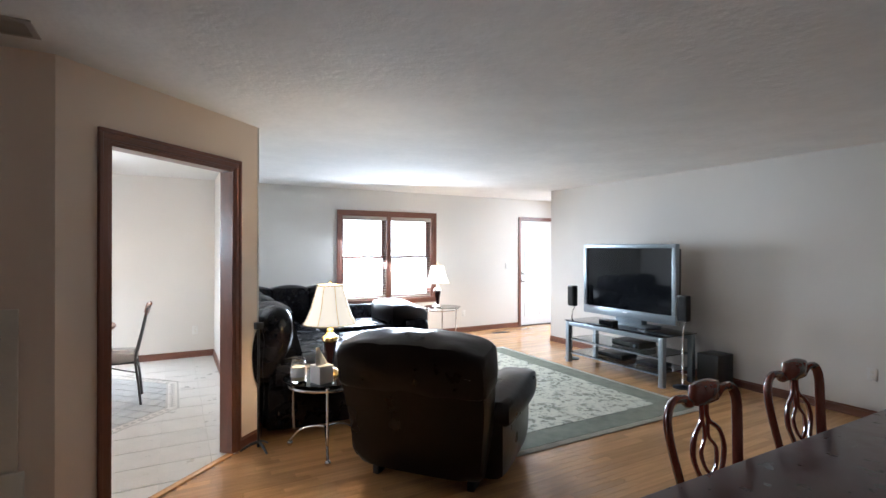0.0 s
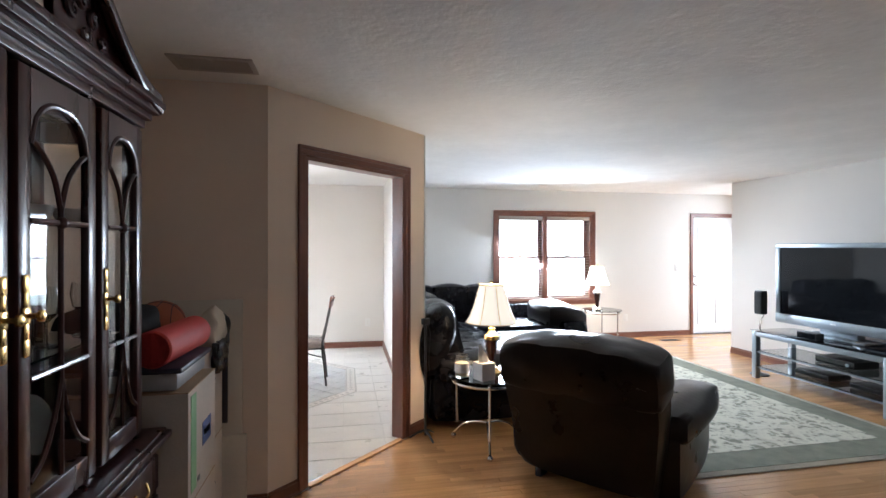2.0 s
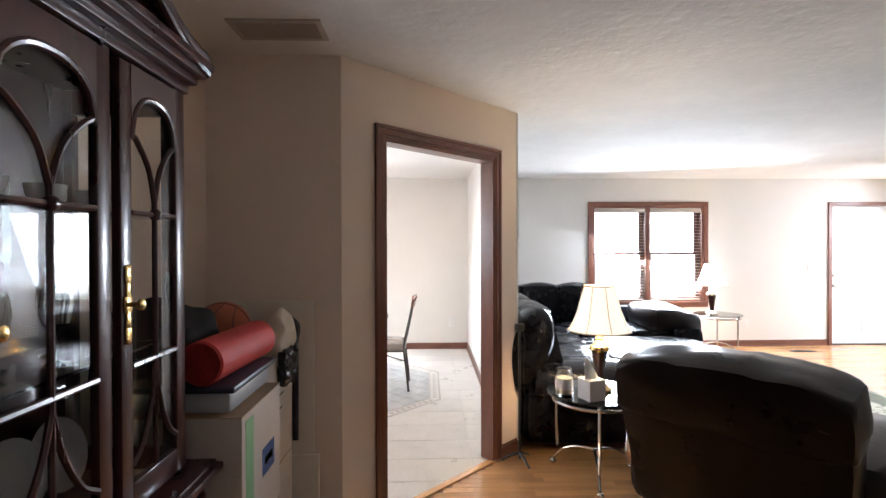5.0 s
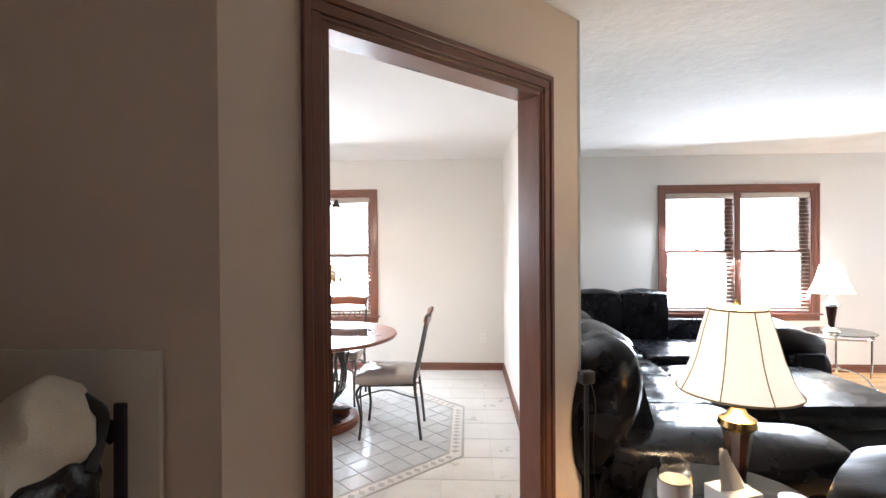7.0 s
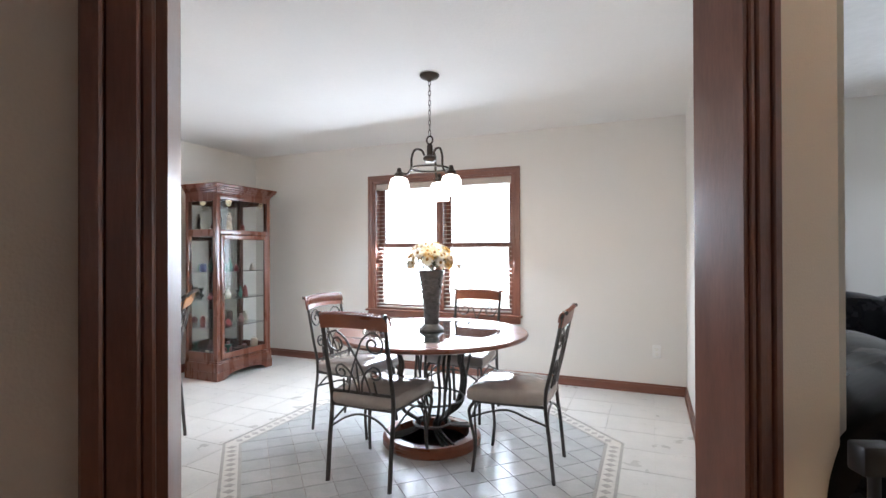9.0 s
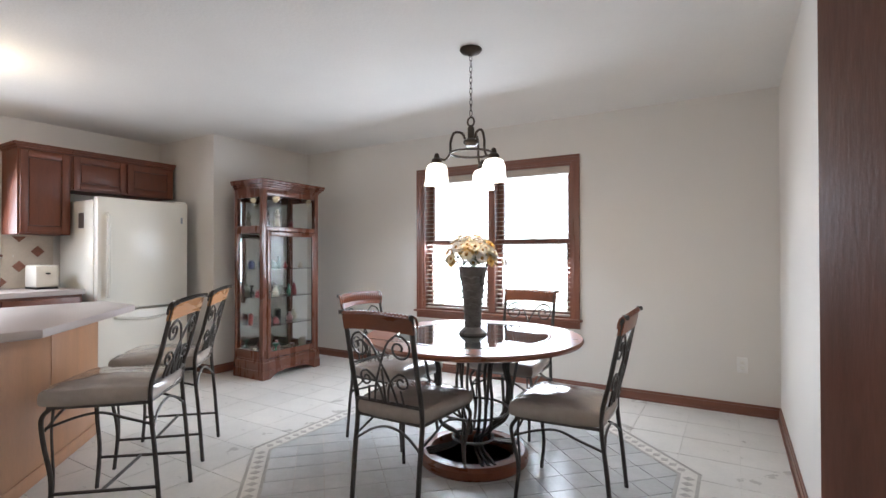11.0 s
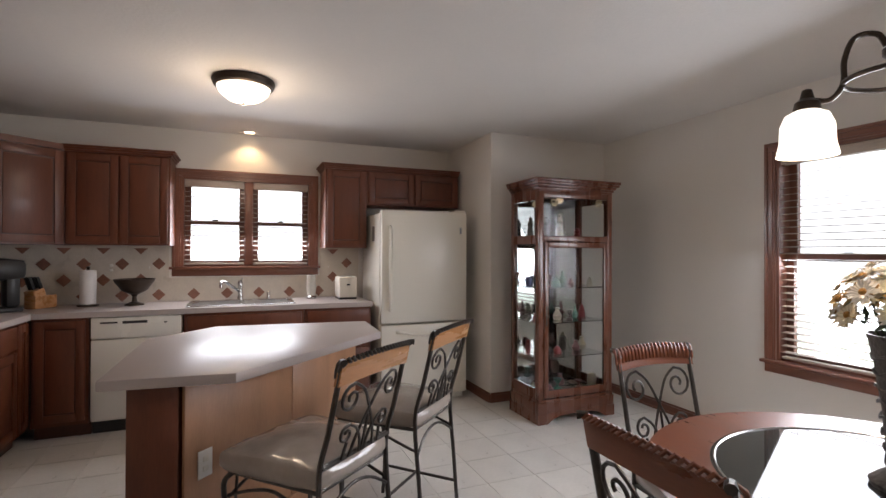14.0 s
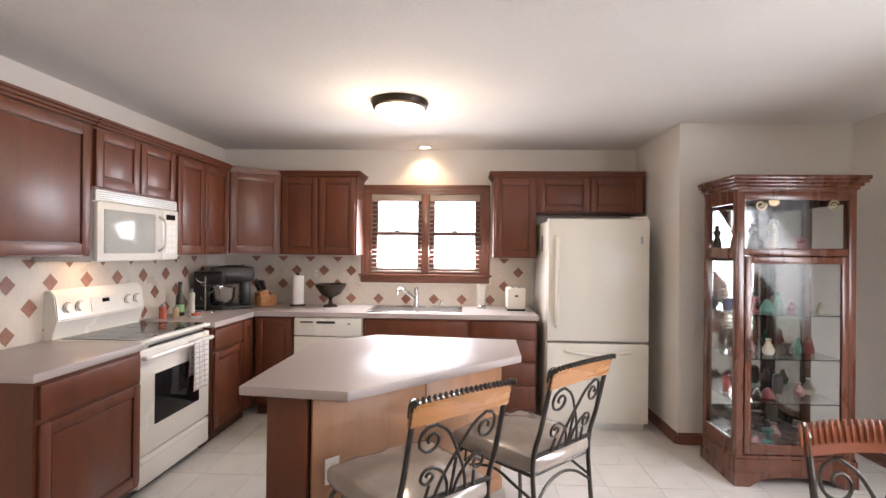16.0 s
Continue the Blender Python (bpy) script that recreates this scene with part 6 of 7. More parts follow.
cm = thing("coffee_maker", pose(-4.62, 2.62, 0.91, 0, 0, 8), "black drip coffee maker in the counter corner", "coffee maker")
part("base", boxes((-0.11, 0.11, -0.12, 0.13, 0, 0.04), bevel=0.01), M_BLACK, cm)
part("tower", boxes((-0.11, 0.11, -0.12, 0.0, 0.04, 0.30), bevel=0.012), M_BLACK, cm)
part("brew_head", boxes((-0.115, 0.115, -0.12, 0.13, 0.22, 0.34), bevel=0.02), M_BLACK, cm)
part("carafe", made(lathe, [(0.06, 0.04), (0.075, 0.06), (0.075, 0.13), (0.05, 0.18), (0, 0.19)], 0, 0.065), M_BLACK_G, cm)
for name, x, y, r, h, col, lab in (("oil_bottle", -4.17, 2.60, 0.032, 0.27, (0.03, 0.028, 0.012), "dark olive oil bottle behind the range"), ("pepper_mill", -4.30, 2.62, 0.026, 0.20, (0.62, 0.58, 0.52), "pale tall pepper mill"),
                                   ("spice_jar", -3.98, 2.58, 0.028, 0.11, (0.45, 0.12, 0.07), "small spice jar with red lid"), ("spice_jar", -4.05, 2.64, 0.026, 0.09, (0.42, 0.30, 0.18), "small spice jar with tan contents")):
    t = thing(name, T((x, y, 0.91)), lab, "bottle")
    m_ = mat(name + "_glaze", col, 0.2, bump=0.0)
    if name == "oil_bottle":
        part("bottle", made(lathe, [(r, 0), (r, h * 0.55), (r * 0.4, h * 0.75), (r * 0.35, h * 0.95)], n=18), m_, t)
    else:
        part("bottle", made(lathe, [(r * 0.9, 0), (r, 0.01), (r * 0.85, h * 0.5), (r, h * 0.8), (r * 0.9, h * 0.86)], n=18), m_, t)
    part("cap", made(lathe, [(r * 0.45, h * 0.86), (r * 0.5, h), (0, h)], n=14), M_BLACK if name == "oil_bottle" else M_SILVER, t)
    if name == "oil_bottle":
        part("label", made(lathe, [(r + 0.0006, 0.03), (r + 0.0006, 0.09)], n=18), M_GREEN, t)
rk = thing("wire_rack", T((-4.40, 2.68, 0.91)), "chrome wire mug rack", "rack")
part("base", made(tube, [(0.07 * math.cos(a), 0.07 * math.sin(a), 0.004) for a in [k * math.pi / 12 for k in range(24)]], 0.004, n=6, closed=True), M_CHROME, rk)
part("pole", made(tube, [(-0.07, 0, 0.004), (0, 0, 0.006), (0, 0, 0.30)], 0.005, n=6), M_CHROME, rk)
for k in range(6):
    a = k * 1.05
    part("hook", made(tube, curve([(0, 0, 0.10 + 0.03 * k), (0.05 * math.cos(a), 0.05 * math.sin(a), 0.11 + 0.03 * k), (0.07 * math.cos(a), 0.07 * math.sin(a), 0.135 + 0.03 * k)]), 0.003, n=6), M_CHROME, rk)
sp = thing("sponge_dish", T((-4.08, 2.78, 0.91)), "small white dish with a red sponge", "dish")
part("dish", made(lathe, [(0.04, 0), (0.055, 0.018), (0.05, 0.018), (0, 0.006)]), M_CHINA, sp)
part("sponge", boxes((-0.035, 0.035, -0.02, 0.02, 0.016, 0.035), bevel=0.005), mat("sponge_red", (0.5, 0.12, 0.08), 0.9), sp)
cn = thing("soap_dispenser", T((-5.0, 5.02, 0.91)), "frosted glass canister by the window", "canister")
part("foot", made(lathe, [(0.045, 0), (0.045, 0.02), (0.035, 0.03)]), M_STEEL, cn)
part("body", made(lathe, [(0.035, 0.03), (0.045, 0.10), (0.04, 0.18), (0.042, 0.22), (0, 0.225)]), mat("frosted_glass", (0.55, 0.52, 0.46), 0.25), cn)
to = thing("toaster", T((-4.93, 5.33, 0.91)), "almond two-slice toaster beside the refrigerator", "toaster")
part("shell", boxes((-0.12, 0.12, -0.085, 0.085, 0.015, 0.21), bevel=0.02), M_FRIDGE, to)
part("base", boxes((-0.115, 0.115, -0.08, 0.08, 0, 0.018)), M_BLACK, to)
part("lever", boxes((0.12, 0.14, -0.015, 0.015, 0.13, 0.145), bevel=0.003), M_BLACK, to)
part("slot", boxes((-0.08, 0.08, -0.04, -0.02, 0.209, 0.2115)), M_BLACK, to)
part("slot", boxes((-0.08, 0.08, 0.02, 0.04, 0.209, 0.2115)), M_BLACK, to)
jar = thing("tea_candle", T((-2.42, 2.60, 0.91)), "small jar candle on the short counter", "candle")
part("jar", made(lathe, [(0.04, 0), (0.042, 0.006), (0.042, 0.08), (0.038, 0.08), (0.038, 0.01), (0, 0.01)]), M_GLASS, jar)
part("wax", made(lathe, [(0.037, 0.011), (0.037, 0.05), (0, 0.05)]), mat("amber_wax", (0.40, 0.20, 0.08), 0.5), jar)
part("lid", made(lathe, [(0.043, 0.08), (0.043, 0.098), (0, 0.1)]), M_BRONZE, jar)

# island
isl = thing("kitchen_island", T((-0.06, 0.03, 0)), "kitchen island with wood panels and laminate top", "island")
part("base", made(prism, [(-2.45, 3.985), (-2.45, 4.135), (-3.345, 5.02), (-3.43, 5.06), (-3.53, 4.26), (-3.20, 3.99)], 0.0, 0.835), M_CAB, isl)
part("corner_post", boxes((-2.455, -2.425, 3.975, 4.155, 0.0, 0.835), bevel=0.004), M_CAB, isl, "dark cherry end panel")
dx, dy = -0.7125, 0.7015
q0 = Vector((-2.435, 4.165, 0))
ang = math.atan2(dy, dx)
face = T(q0) @ Matrix.Rotation(ang, 4, "Z")
for s0, s1 in ((0.005, 0.655), (0.66, 1.27)):
    bm = boxes((s0, s1, -0.002, 0.014, 0.0, 0.835), bevel=0.002)
    bmesh.ops.transform(bm, matrix=face @ Matrix.Diagonal((1, -1, 1, 1)), verts=bm.verts)
    part("back_panel", bm, M_ISLAND, isl, "light stained flat wood panel")
bm = boxes((0.0, 1.275, 0.014, 0.024, 0.0, 0.075), bevel=0.003)
bmesh.ops.transform(bm, matrix=face @ Matrix.Diagonal((1, -1, 1, 1)), verts=bm.verts)
part("base_moulding", bm, M_ISLAND, isl)
part("island_top", made(prism, [(-2.32, 3.90), (-2.27, 4.37), (-3.03, 5.15), (-3.50, 5.17), (-3.60, 4.24), (-3.22, 3.91)], 0.838, 0.88, bevel=0.007), M_LAM, isl, "greige laminate top with clipped corners")
pm = T((-0.06, 0.03, 0)) @ face @ T((0.10, -0.017, 0.46)) @ Matrix.Diagonal((1, 1, 1, 1))
plate("wall_outlet", pm @ Matrix.Rotation(0, 4, "Z"), "white double outlet on the island panel", "outlet", "outlet")


# ---- wrought iron seating ----
def iron_chair(m, seat, top, stool=False):
    """Faces local +y; its back posts stand at y = -0.2."""
    t = thing("bar_stool" if stool else "iron_chair", m, "wrought iron bar stool with oak rail and tan seat" if stool else "wrought iron chair with cherry rail and wrapped tan seat", "stool" if stool else "chair", "bar stools at the island" if stool else "chairs round the glass table")
    hb = top - seat
    lean = lambda z: -0.20 - 0.10 * max(0.0, (z - seat) / hb) - 0.045 * max(0.0, (seat - z) / seat)
    for s in (-1, 1):
        pts = [(s * 0.195, lean(z), z) for z in (0.0, seat * 0.5, seat, seat + hb * 0.4, seat + hb * 0.75, top - 0.03)]
        part("back_post", made(tube, curve(pts, 4), 0.0125, n=8, flat=0.8), M_IRON, t)
    n = 10
    bm = bmesh.new()
    rows = []
    for i in range(n + 1):
        u = i / n * 2 - 1
        arch = 0.012 * (1 - u * u)
        bow = -0.020 * (1 - u * u)
        rows.append([bm.verts.new((u * 0.205, lean(z) + bow + d, z + arch)) for z in (top - 0.085, top - 0.01) for d in (-0.011, 0.011)])
    for a, b in zip(rows, rows[1:]):
        for i, j in ((0, 1), (1, 3), (3, 2), (2, 0)):
            bm.faces.new((a[i], a[j], b[j], b[i]))
    bm.faces.new((rows[0][0], rows[0][1], rows[0][3], rows[0][2]))
    bm.faces.new((rows[-1][0], rows[-1][1], rows[-1][3], rows[-1][2]))
    part("top_rail", bm, M_CHAIRTOP if stool else M_TABLE, t, "curved oak top rail" if stool else "curved cherry top rail")
    bm = bmesh.new()
    k = 22
    for i in range(k):
        u = i / (k - 1) * 2 - 1
        z = top + 0.012 * (1 - u * u) - 0.006
        y = lean(top) - 0.020 * (1 - u * u)
        tube(bm, [(u * 0.212 - 0.006, y - 0.012, z - 0.004), (u * 0.212, y, z + 0.007), (u * 0.212 + 0.006, y + 0.013, z - 0.004), (u * 0.212 + 0.008, y + 0.021, z - 0.026), (u * 0.212 + 0.008, y + 0.024, z - 0.050)], 0.0058, n=6)
    part("rope_edge", bm, M_IRON if stool else M_TABLE, t, "ribbed rolled moulding")
    for s in (-1, 1):
        part("end_scroll", made(tube, [(s * 0.195, lean(top) + 0.012, top - 0.035), (s * 0.203, lean(top) - 0.005, top), (s * 0.215, lean(top) - 0.02, top - 0.002)], 0.012, n=8), M_IRON, t)
    z0 = seat + 0.045
    part("lower_back_rail", made(tube, [(-0.195, lean(z0), z0), (0.195, lean(z0), z0)], 0.010, n=6, flat=0.7), M_IRON, t)
    hh = top - 0.09 - z0

    def iron(name, pts, r=0.0058):
        part(name, made(tube, [(x, lean(z) - 0.012 * (1 - (x / 0.2) ** 2), z) for x, _, z in pts], r, n=6), M_IRON, t)

    for s in (-1, 1):
        big = curve([(-s * 0.07, 0, z0), (-s * 0.045, 0, z0 + hh * 0.28), (0.0, 0, z0 + hh * 0.58), (s * 0.05, 0, z0 + hh * 0.86), (s * 0.105, 0, z0 + hh * 0.99)], 5)
        spir = spiral(s * 0.115, z0 + hh * 0.80, hh * 0.19, hh * 0.035, math.pi / 2, -s * 1.35, n=22)
        iron("long_scroll", [tuple(p) for p in big] + spir[1:])
        small = curve([(s * 0.012, 0, z0), (s * 0.025, 0, z0 + hh * 0.20), (s * 0.055, 0, z0 + hh * 0.36), (s * 0.095, 0, z0 + hh * 0.45)], 5)
        spir = spiral(s * 0.105, z0 + hh * 0.33, hh * 0.12, hh * 0.03, math.pi / 2, -s * 1.2, n=18)
        iron("short_scroll", [tuple(p) for p in small] + spir[1:])
        iron("spindle", [(s * 0.105, 0, z0), (s * 0.095, 0, z0 + hh * 0.22)])
    iron("spindle", [(0.0, 0, z0), (0.0, 0, z0 + hh * 0.5)])
    bm = bmesh.new()
    cushion(bm, -0.215, 0.215, -0.205, 0.235, seat - 0.035, seat + 0.04, puff=0.022, n=12)
    for v in bm.verts:
        v.co.x *= 1 + 0.10 * (v.co.y / 0.22)
        if v.co.z > seat + 0.02:
            v.co.z += 0.006 * noise.noise(v.co * 14)
    part("seat", bm, M_SEAT, t, "tan padded seat under clear plastic")
    part("seat_frame", made(tube, [(-0.195, -0.195, seat - 0.04), (0.195, -0.195, seat - 0.04), (0.215, 0.205, seat - 0.04), (-0.215, 0.205, seat - 0.04)], 0.009, n=6, closed=True), M_IRON, t)
    for s in (-1, 1):
        leg = curve([(s * 0.205, 0.195, seat - 0.04), (s * 0.225, 0.225, seat - 0.085), (s * 0.215, 0.222, seat * 0.66), (s * 0.200, 0.200, seat * 0.35), (s * 0.205, 0.215, 0.0)], 5)
        part("front_leg", made(tube, leg, 0.010, n=8), M_IRON, t)
        leg2 = curve([(s * 0.185, 0.200, seat - 0.04), (s * 0.19, 0.205, seat * 0.72), (s * 0.192, 0.196, seat * 0.35), (s * 0.204, 0.212, 0.02)], 4)
        part("front_leg_twin", made(tube, leg2, 0.006, n=6), M_IRON, t)
        part("brace", made(tube, curve([(s * 0.195, lean(seat - 0.14), seat - 0.14), (s * 0.198, -0.10, seat - 0.105), (s * 0.20, 0.0, seat - 0.075), (s * 0.205, 0.10, seat - 0.09), (s * 0.214, 0.215, seat - 0.13)]), 0.0065, n=6), M_IRON, t)
    part("brace", made(tube, curve([(-0.195, lean(seat - 0.16), seat - 0.16), (-0.10, -0.20, seat - 0.10), (0.0, -0.20, seat - 0.075), (0.10, -0.20, seat - 0.10), (0.195, lean(seat - 0.16), seat - 0.16)]), 0.0065, n=6), M_IRON, t)
    part("brace", made(tube, curve([(-0.21, 0.22, seat - 0.14), (-0.10, 0.215, seat - 0.09), (0.0, 0.21, seat - 0.07), (0.10, 0.215, seat - 0.09), (0.21, 0.22, seat - 0.14)]), 0.0065, n=6), M_IRON, t)
    if stool:
        for s in (-1, 1):
            part("stretcher", made(tube, [(s * 0.195, lean(0.16), 0.16), (s * 0.20, 0.203, 0.16)], 0.008, n=6), M_IRON, t)
        part("stretcher", made(tube, [(-0.198, 0.0, 0.16), (0.198, 0.0, 0.16)], 0.008, n=6), M_IRON, t)
    return t


a_chair = iron_chair(pose(-1.09, 5.54, 0, 0, 0, 0), 0.45, 0.935)
copy_thing(a_chair, pose(-0.37, 5.91, 0, 0, 0, 91))
copy_thing(a_chair, pose(-1.61, 6.09, 0, 0, 0, -91))
copy_thing(a_chair, pose(-0.985, 6.66, 0, 0, 0, 178))
yaw = math.degrees(math.atan2(0.73, -0.68))
a_stool = iron_chair(pose(-2.50 - 0.145, 5.29 - 0.137, 0, 0, 0, 133), 0.585, 0.998, True)
copy_thing(a_stool, pose(-2.061 - 0.145, 4.816 - 0.137, 0, 0, 0, 130))

# round glass table
gt = thing("round_table", T((-0.985, 6.03, 0)) @ Matrix.Diagonal((1, 1, 0.98, 1)), "round cherry table with glass centre and iron base", "table")
part("rim", made(lathe, [(0.455, 0.715), (0.60, 0.712), (0.63, 0.722), (0.64, 0.737), (0.632, 0.75), (0.455, 0.752), (0.455, 0.715)], n=72), M_TABLE, gt, "polished cherry rim")
part("glass_centre", made(lathe, [(0.0, 0.742), (0.458, 0.742), (0.458, 0.752), (0.0, 0.752)], n=72), mat("dark_glass_top", (0.05, 0.055, 0.055), 0.03, bump=0.0, rvary=0.01), gt)
part("glass_bevel", made(tube, [(0.447 * math.cos(a), 0.447 * math.sin(a), 0.752) for a in [k * math.pi / 36 for k in range(72)]], 0.004, n=6, closed=True), M_CHROME, gt)
part("base_ring", made(lathe, [(0.315, 0.0), (0.325, 0.012), (0.325, 0.05), (0.305, 0.07), (0.25, 0.07), (0.24, 0.05), (0.24, 0.0), (0.315, 0.0)], n=60), M_TABLE, gt, "round cherry base ring")
for k in range(4):
    a = radians(45 + 90 * k)
    c, s = math.cos(a), math.sin(a)
    for o in (-0.035, 0.0, 0.035):
        q = lambda r, z, w=1.0: (r * c - o * w * s, r * s + o * w * c, z)
        pts = curve([q(0.28, 0.07), q(0.12, 0.10, 0.6), q(0.10, 0.16, 0.6), q(0.20, 0.24), q(0.235, 0.40), q(0.21, 0.55), q(0.27, 0.66), q(0.42, 0.713)])
        part("iron_support", made(tube, pts, 0.0095, n=7), M_IRON, gt)
    q = lambda r, z: (r * c, r * s, z)
    part("iron_loop", made(tube, curve([q(0.22, 0.66), q(0.25, 0.70), q(0.30, 0.69), q(0.29, 0.60), q(0.25, 0.40)]), 0.009, n=7), M_IRON, gt)
for z, r in ((0.30, 0.215), (0.13, 0.12)):
    part("iron_hoop", made(tube, [(r * math.cos(a), r * math.sin(a), z) for a in [k * math.pi / 20 for k in range(40)]], 0.008, n=6, closed=True), M_IRON, gt)

# vase and flowers
vs = thing("vase", T((-0.985, 6.03, 0.737)), "tall grey-brown openwork ceramic vase", "vase")
M_VASE = mat("mottled_ceramic", (0.15, 0.14, 0.13), 0.3, vary=0.4, scale=25, grain=90, bump=0.4)
part("body", made(lathe, [(0.082, 0.0), (0.085, 0.012), (0.066, 0.03), (0.047, 0.045), (0.052, 0.06), (0.048, 0.09), (0.056, 0.20), (0.073, 0.33), (0.086, 0.39), (0.091, 0.40), (0.085, 0.40), (0.066, 0.30), (0.04, 0.08), (0, 0.06)], n=36), M_VASE, vs)
for j in range(7):
    z = 0.10 + 0.04 * j
    r = 0.049 + 0.032 * (z - 0.09) / 0.30 + 0.001
    part("raised_band", made(tube, [(r * math.cos(a), r * math.sin(a), z + 0.006 * math.sin(6 * a + j)) for a in [k * math.pi / 24 for k in range(48)]], 0.004, n=5, closed=True), M_VASE, vs)
M_PETALS = [mat("cream_petal", (0.80, 0.73, 0.55), 0.7, vary=0.1), mat("yellow_petal", (0.72, 0.47, 0.15), 0.7, vary=0.15), mat("white_petal", (0.82, 0.80, 0.74), 0.7, vary=0.08)]
M_HEART = mat("flower_heart", (0.38, 0.20, 0.05), 0.8)
M_LEAF = mat("leaf", (0.06, 0.10, 0.035), 0.6, vary=0.3)


def flower_mesh(material, seed, petals=16, r=0.044):
    rnd = random.Random(seed)
    bm = bmesh.new()
    for ringn, (rr, lift) in enumerate(((1.0, 0.1), (0.72, 0.5))):
        for k in range(petals):
            a = 2 * math.pi * (k + 0.5 * ringn) / petals + rnd.uniform(-0.1, 0.1)
            w, q = 0.20, r * rr * rnd.uniform(0.88, 1.1)
            v = [bm.verts.new((0.1 * r * math.cos(a), 0.1 * r * math.sin(a), 0.0)), bm.verts.new((0.65 * q * math.cos(a - w), 0.65 * q * math.sin(a - w), lift * 0.6 * q)),
                 bm.verts.new((q * math.cos(a), q * math.sin(a), lift * q * 0.8)), bm.verts.new((0.65 * q * math.cos(a + w), 0.65 * q * math.sin(a + w), lift * 0.6 * q))]
            bm.faces.new(v)
    ob = mesh_object("flower", bm, material, False)
    return ob


fl = thing("flower_bouquet", T((-0.978, 6.005, 0.752)) @ Matrix.Diagonal((0.84, 0.84, 0.97, 1)), "cream and yellow daisy bouquet in the vase", "flowers")
protos = [flower_mesh(mm, i) for i, mm in enumerate(M_PETALS)]
hearts = mesh_object("flower_heart", made(lathe, [(0.009, 0.0), (0.010, 0.006), (0.006, 0.011), (0, 0.012)], n=8), M_HEART)
rnd = random.Random(4)
used = set()
for k in range(95):
    u, az = rnd.random(), rnd.uniform(0, 2 * math.pi)
    el = math.asin(0.05 + 0.93 * u)
    rad = rnd.uniform(0.80, 1.05)
    p = Vector((0.185 * math.cos(el) * math.cos(az) * rad, 0.185 * math.cos(el) * math.sin(az) * rad, 0.43 + 0.16 * math.sin(el) * rad + rnd.uniform(-0.02, 0.01)))
    if k % 9 == 0:
        p += Vector((0.06 * math.cos(az), 0.06 * math.sin(az), -0.03))
    kind = rnd.choice((0, 0, 1, 1, 2, 2))
    rot = (p - Vector((0, 0, 0.36))).to_track_quat("Z", "Y").to_matrix().to_4x4()
    for proto in (protos[kind], hearts):
        o = proto if proto not in used else proto.copy()
        if proto in used:
            scene.collection.objects.link(o)
        used.add(proto)
        o.parent = fl
        o.matrix_basis = T(p) @ rot @ Matrix.Scale(rnd.uniform(0.8, 1.25), 4)
bm = bmesh.new()
for k in range(60):
    az, rr = rnd.uniform(0, 6.28), rnd.uniform(0.05, 0.16)
    c = Vector((rr * math.cos(az), rr * math.sin(az), rnd.uniform(0.40, 0.50)))
    d = Vector((rnd.uniform(-1, 1), rnd.uniform(-1, 1), rnd.uniform(-0.2, 0.8))).normalized()
    e = d.cross(Vector((0, 0, 1))).normalized() * 0.009
    v = [bm.verts.new(c - d * 0.03), bm.verts.new(c + e), bm.verts.new(c + d * 0.03), bm.verts.new(c - e)]
    bm.faces.new(v)
lv = part("foliage", bm, M_LEAF, fl)
lv["kind"] = "stuff"
for k in range(14):
    az = k * 0.9
    part("stem", made(tube, curve([(0.02 * math.cos(az), 0.02 * math.sin(az), 0.12), (0.05 * math.cos(az), 0.05 * math.sin(az), 0.36), (0.13 * math.cos(az), 0.13 * math.sin(az), 0.47)]), 0.002, n=4), M_LEAF, fl)

# chandelier
ch = thing("chandelier", T((-0.985, 6.01, 0)), "dark bronze three-light chandelier on a chain", "chandelier")
part("canopy", made(lathe, [(0.065, 2.44), (0.067, 2.432), (0.055, 2.418), (0.02, 2.405), (0.008, 2.395), (0, 2.395)]), M_BRONZE, ch)
for k in range(11):
    z = 2.385 - k * 0.033
    pts = [(0.008 * math.cos(a) * (1 - k % 2), 0.008 * math.cos(a) * (k % 2), z + 0.021 * math.sin(a)) for a in [i * math.pi / 7 for i in range(14)]]
    part("chain_link", made(tube, pts, 0.0022, n=5, closed=True), M_BRONZE, ch)
part("hanging_loop", made(tube, [(0.022 * math.cos(a), 0, 2.005 + 0.026 * math.sin(a)) for a in [i * math.pi / 10 for i in range(20)]], 0.006, n=6, closed=True), M_BRONZE, ch)
part("stem", made(lathe, [(0.0, 1.855), (0.03, 1.86), (0.045, 1.875), (0.045, 1.89), (0.02, 1.905), (0.02, 1.965), (0.012, 1.98), (0, 1.985)]), M_BRONZE, ch)
part("ring", made(tube, [(0.125 * math.cos(a), 0.125 * math.sin(a), 1.815) for a in [i * math.pi / 24 for i in range(48)]], 0.007, n=6, closed=True, flat=1.0), M_BRONZE, ch)
M_BELL = glow("lit_bell_glass", (1.0, 0.93, 0.80), 3.5)
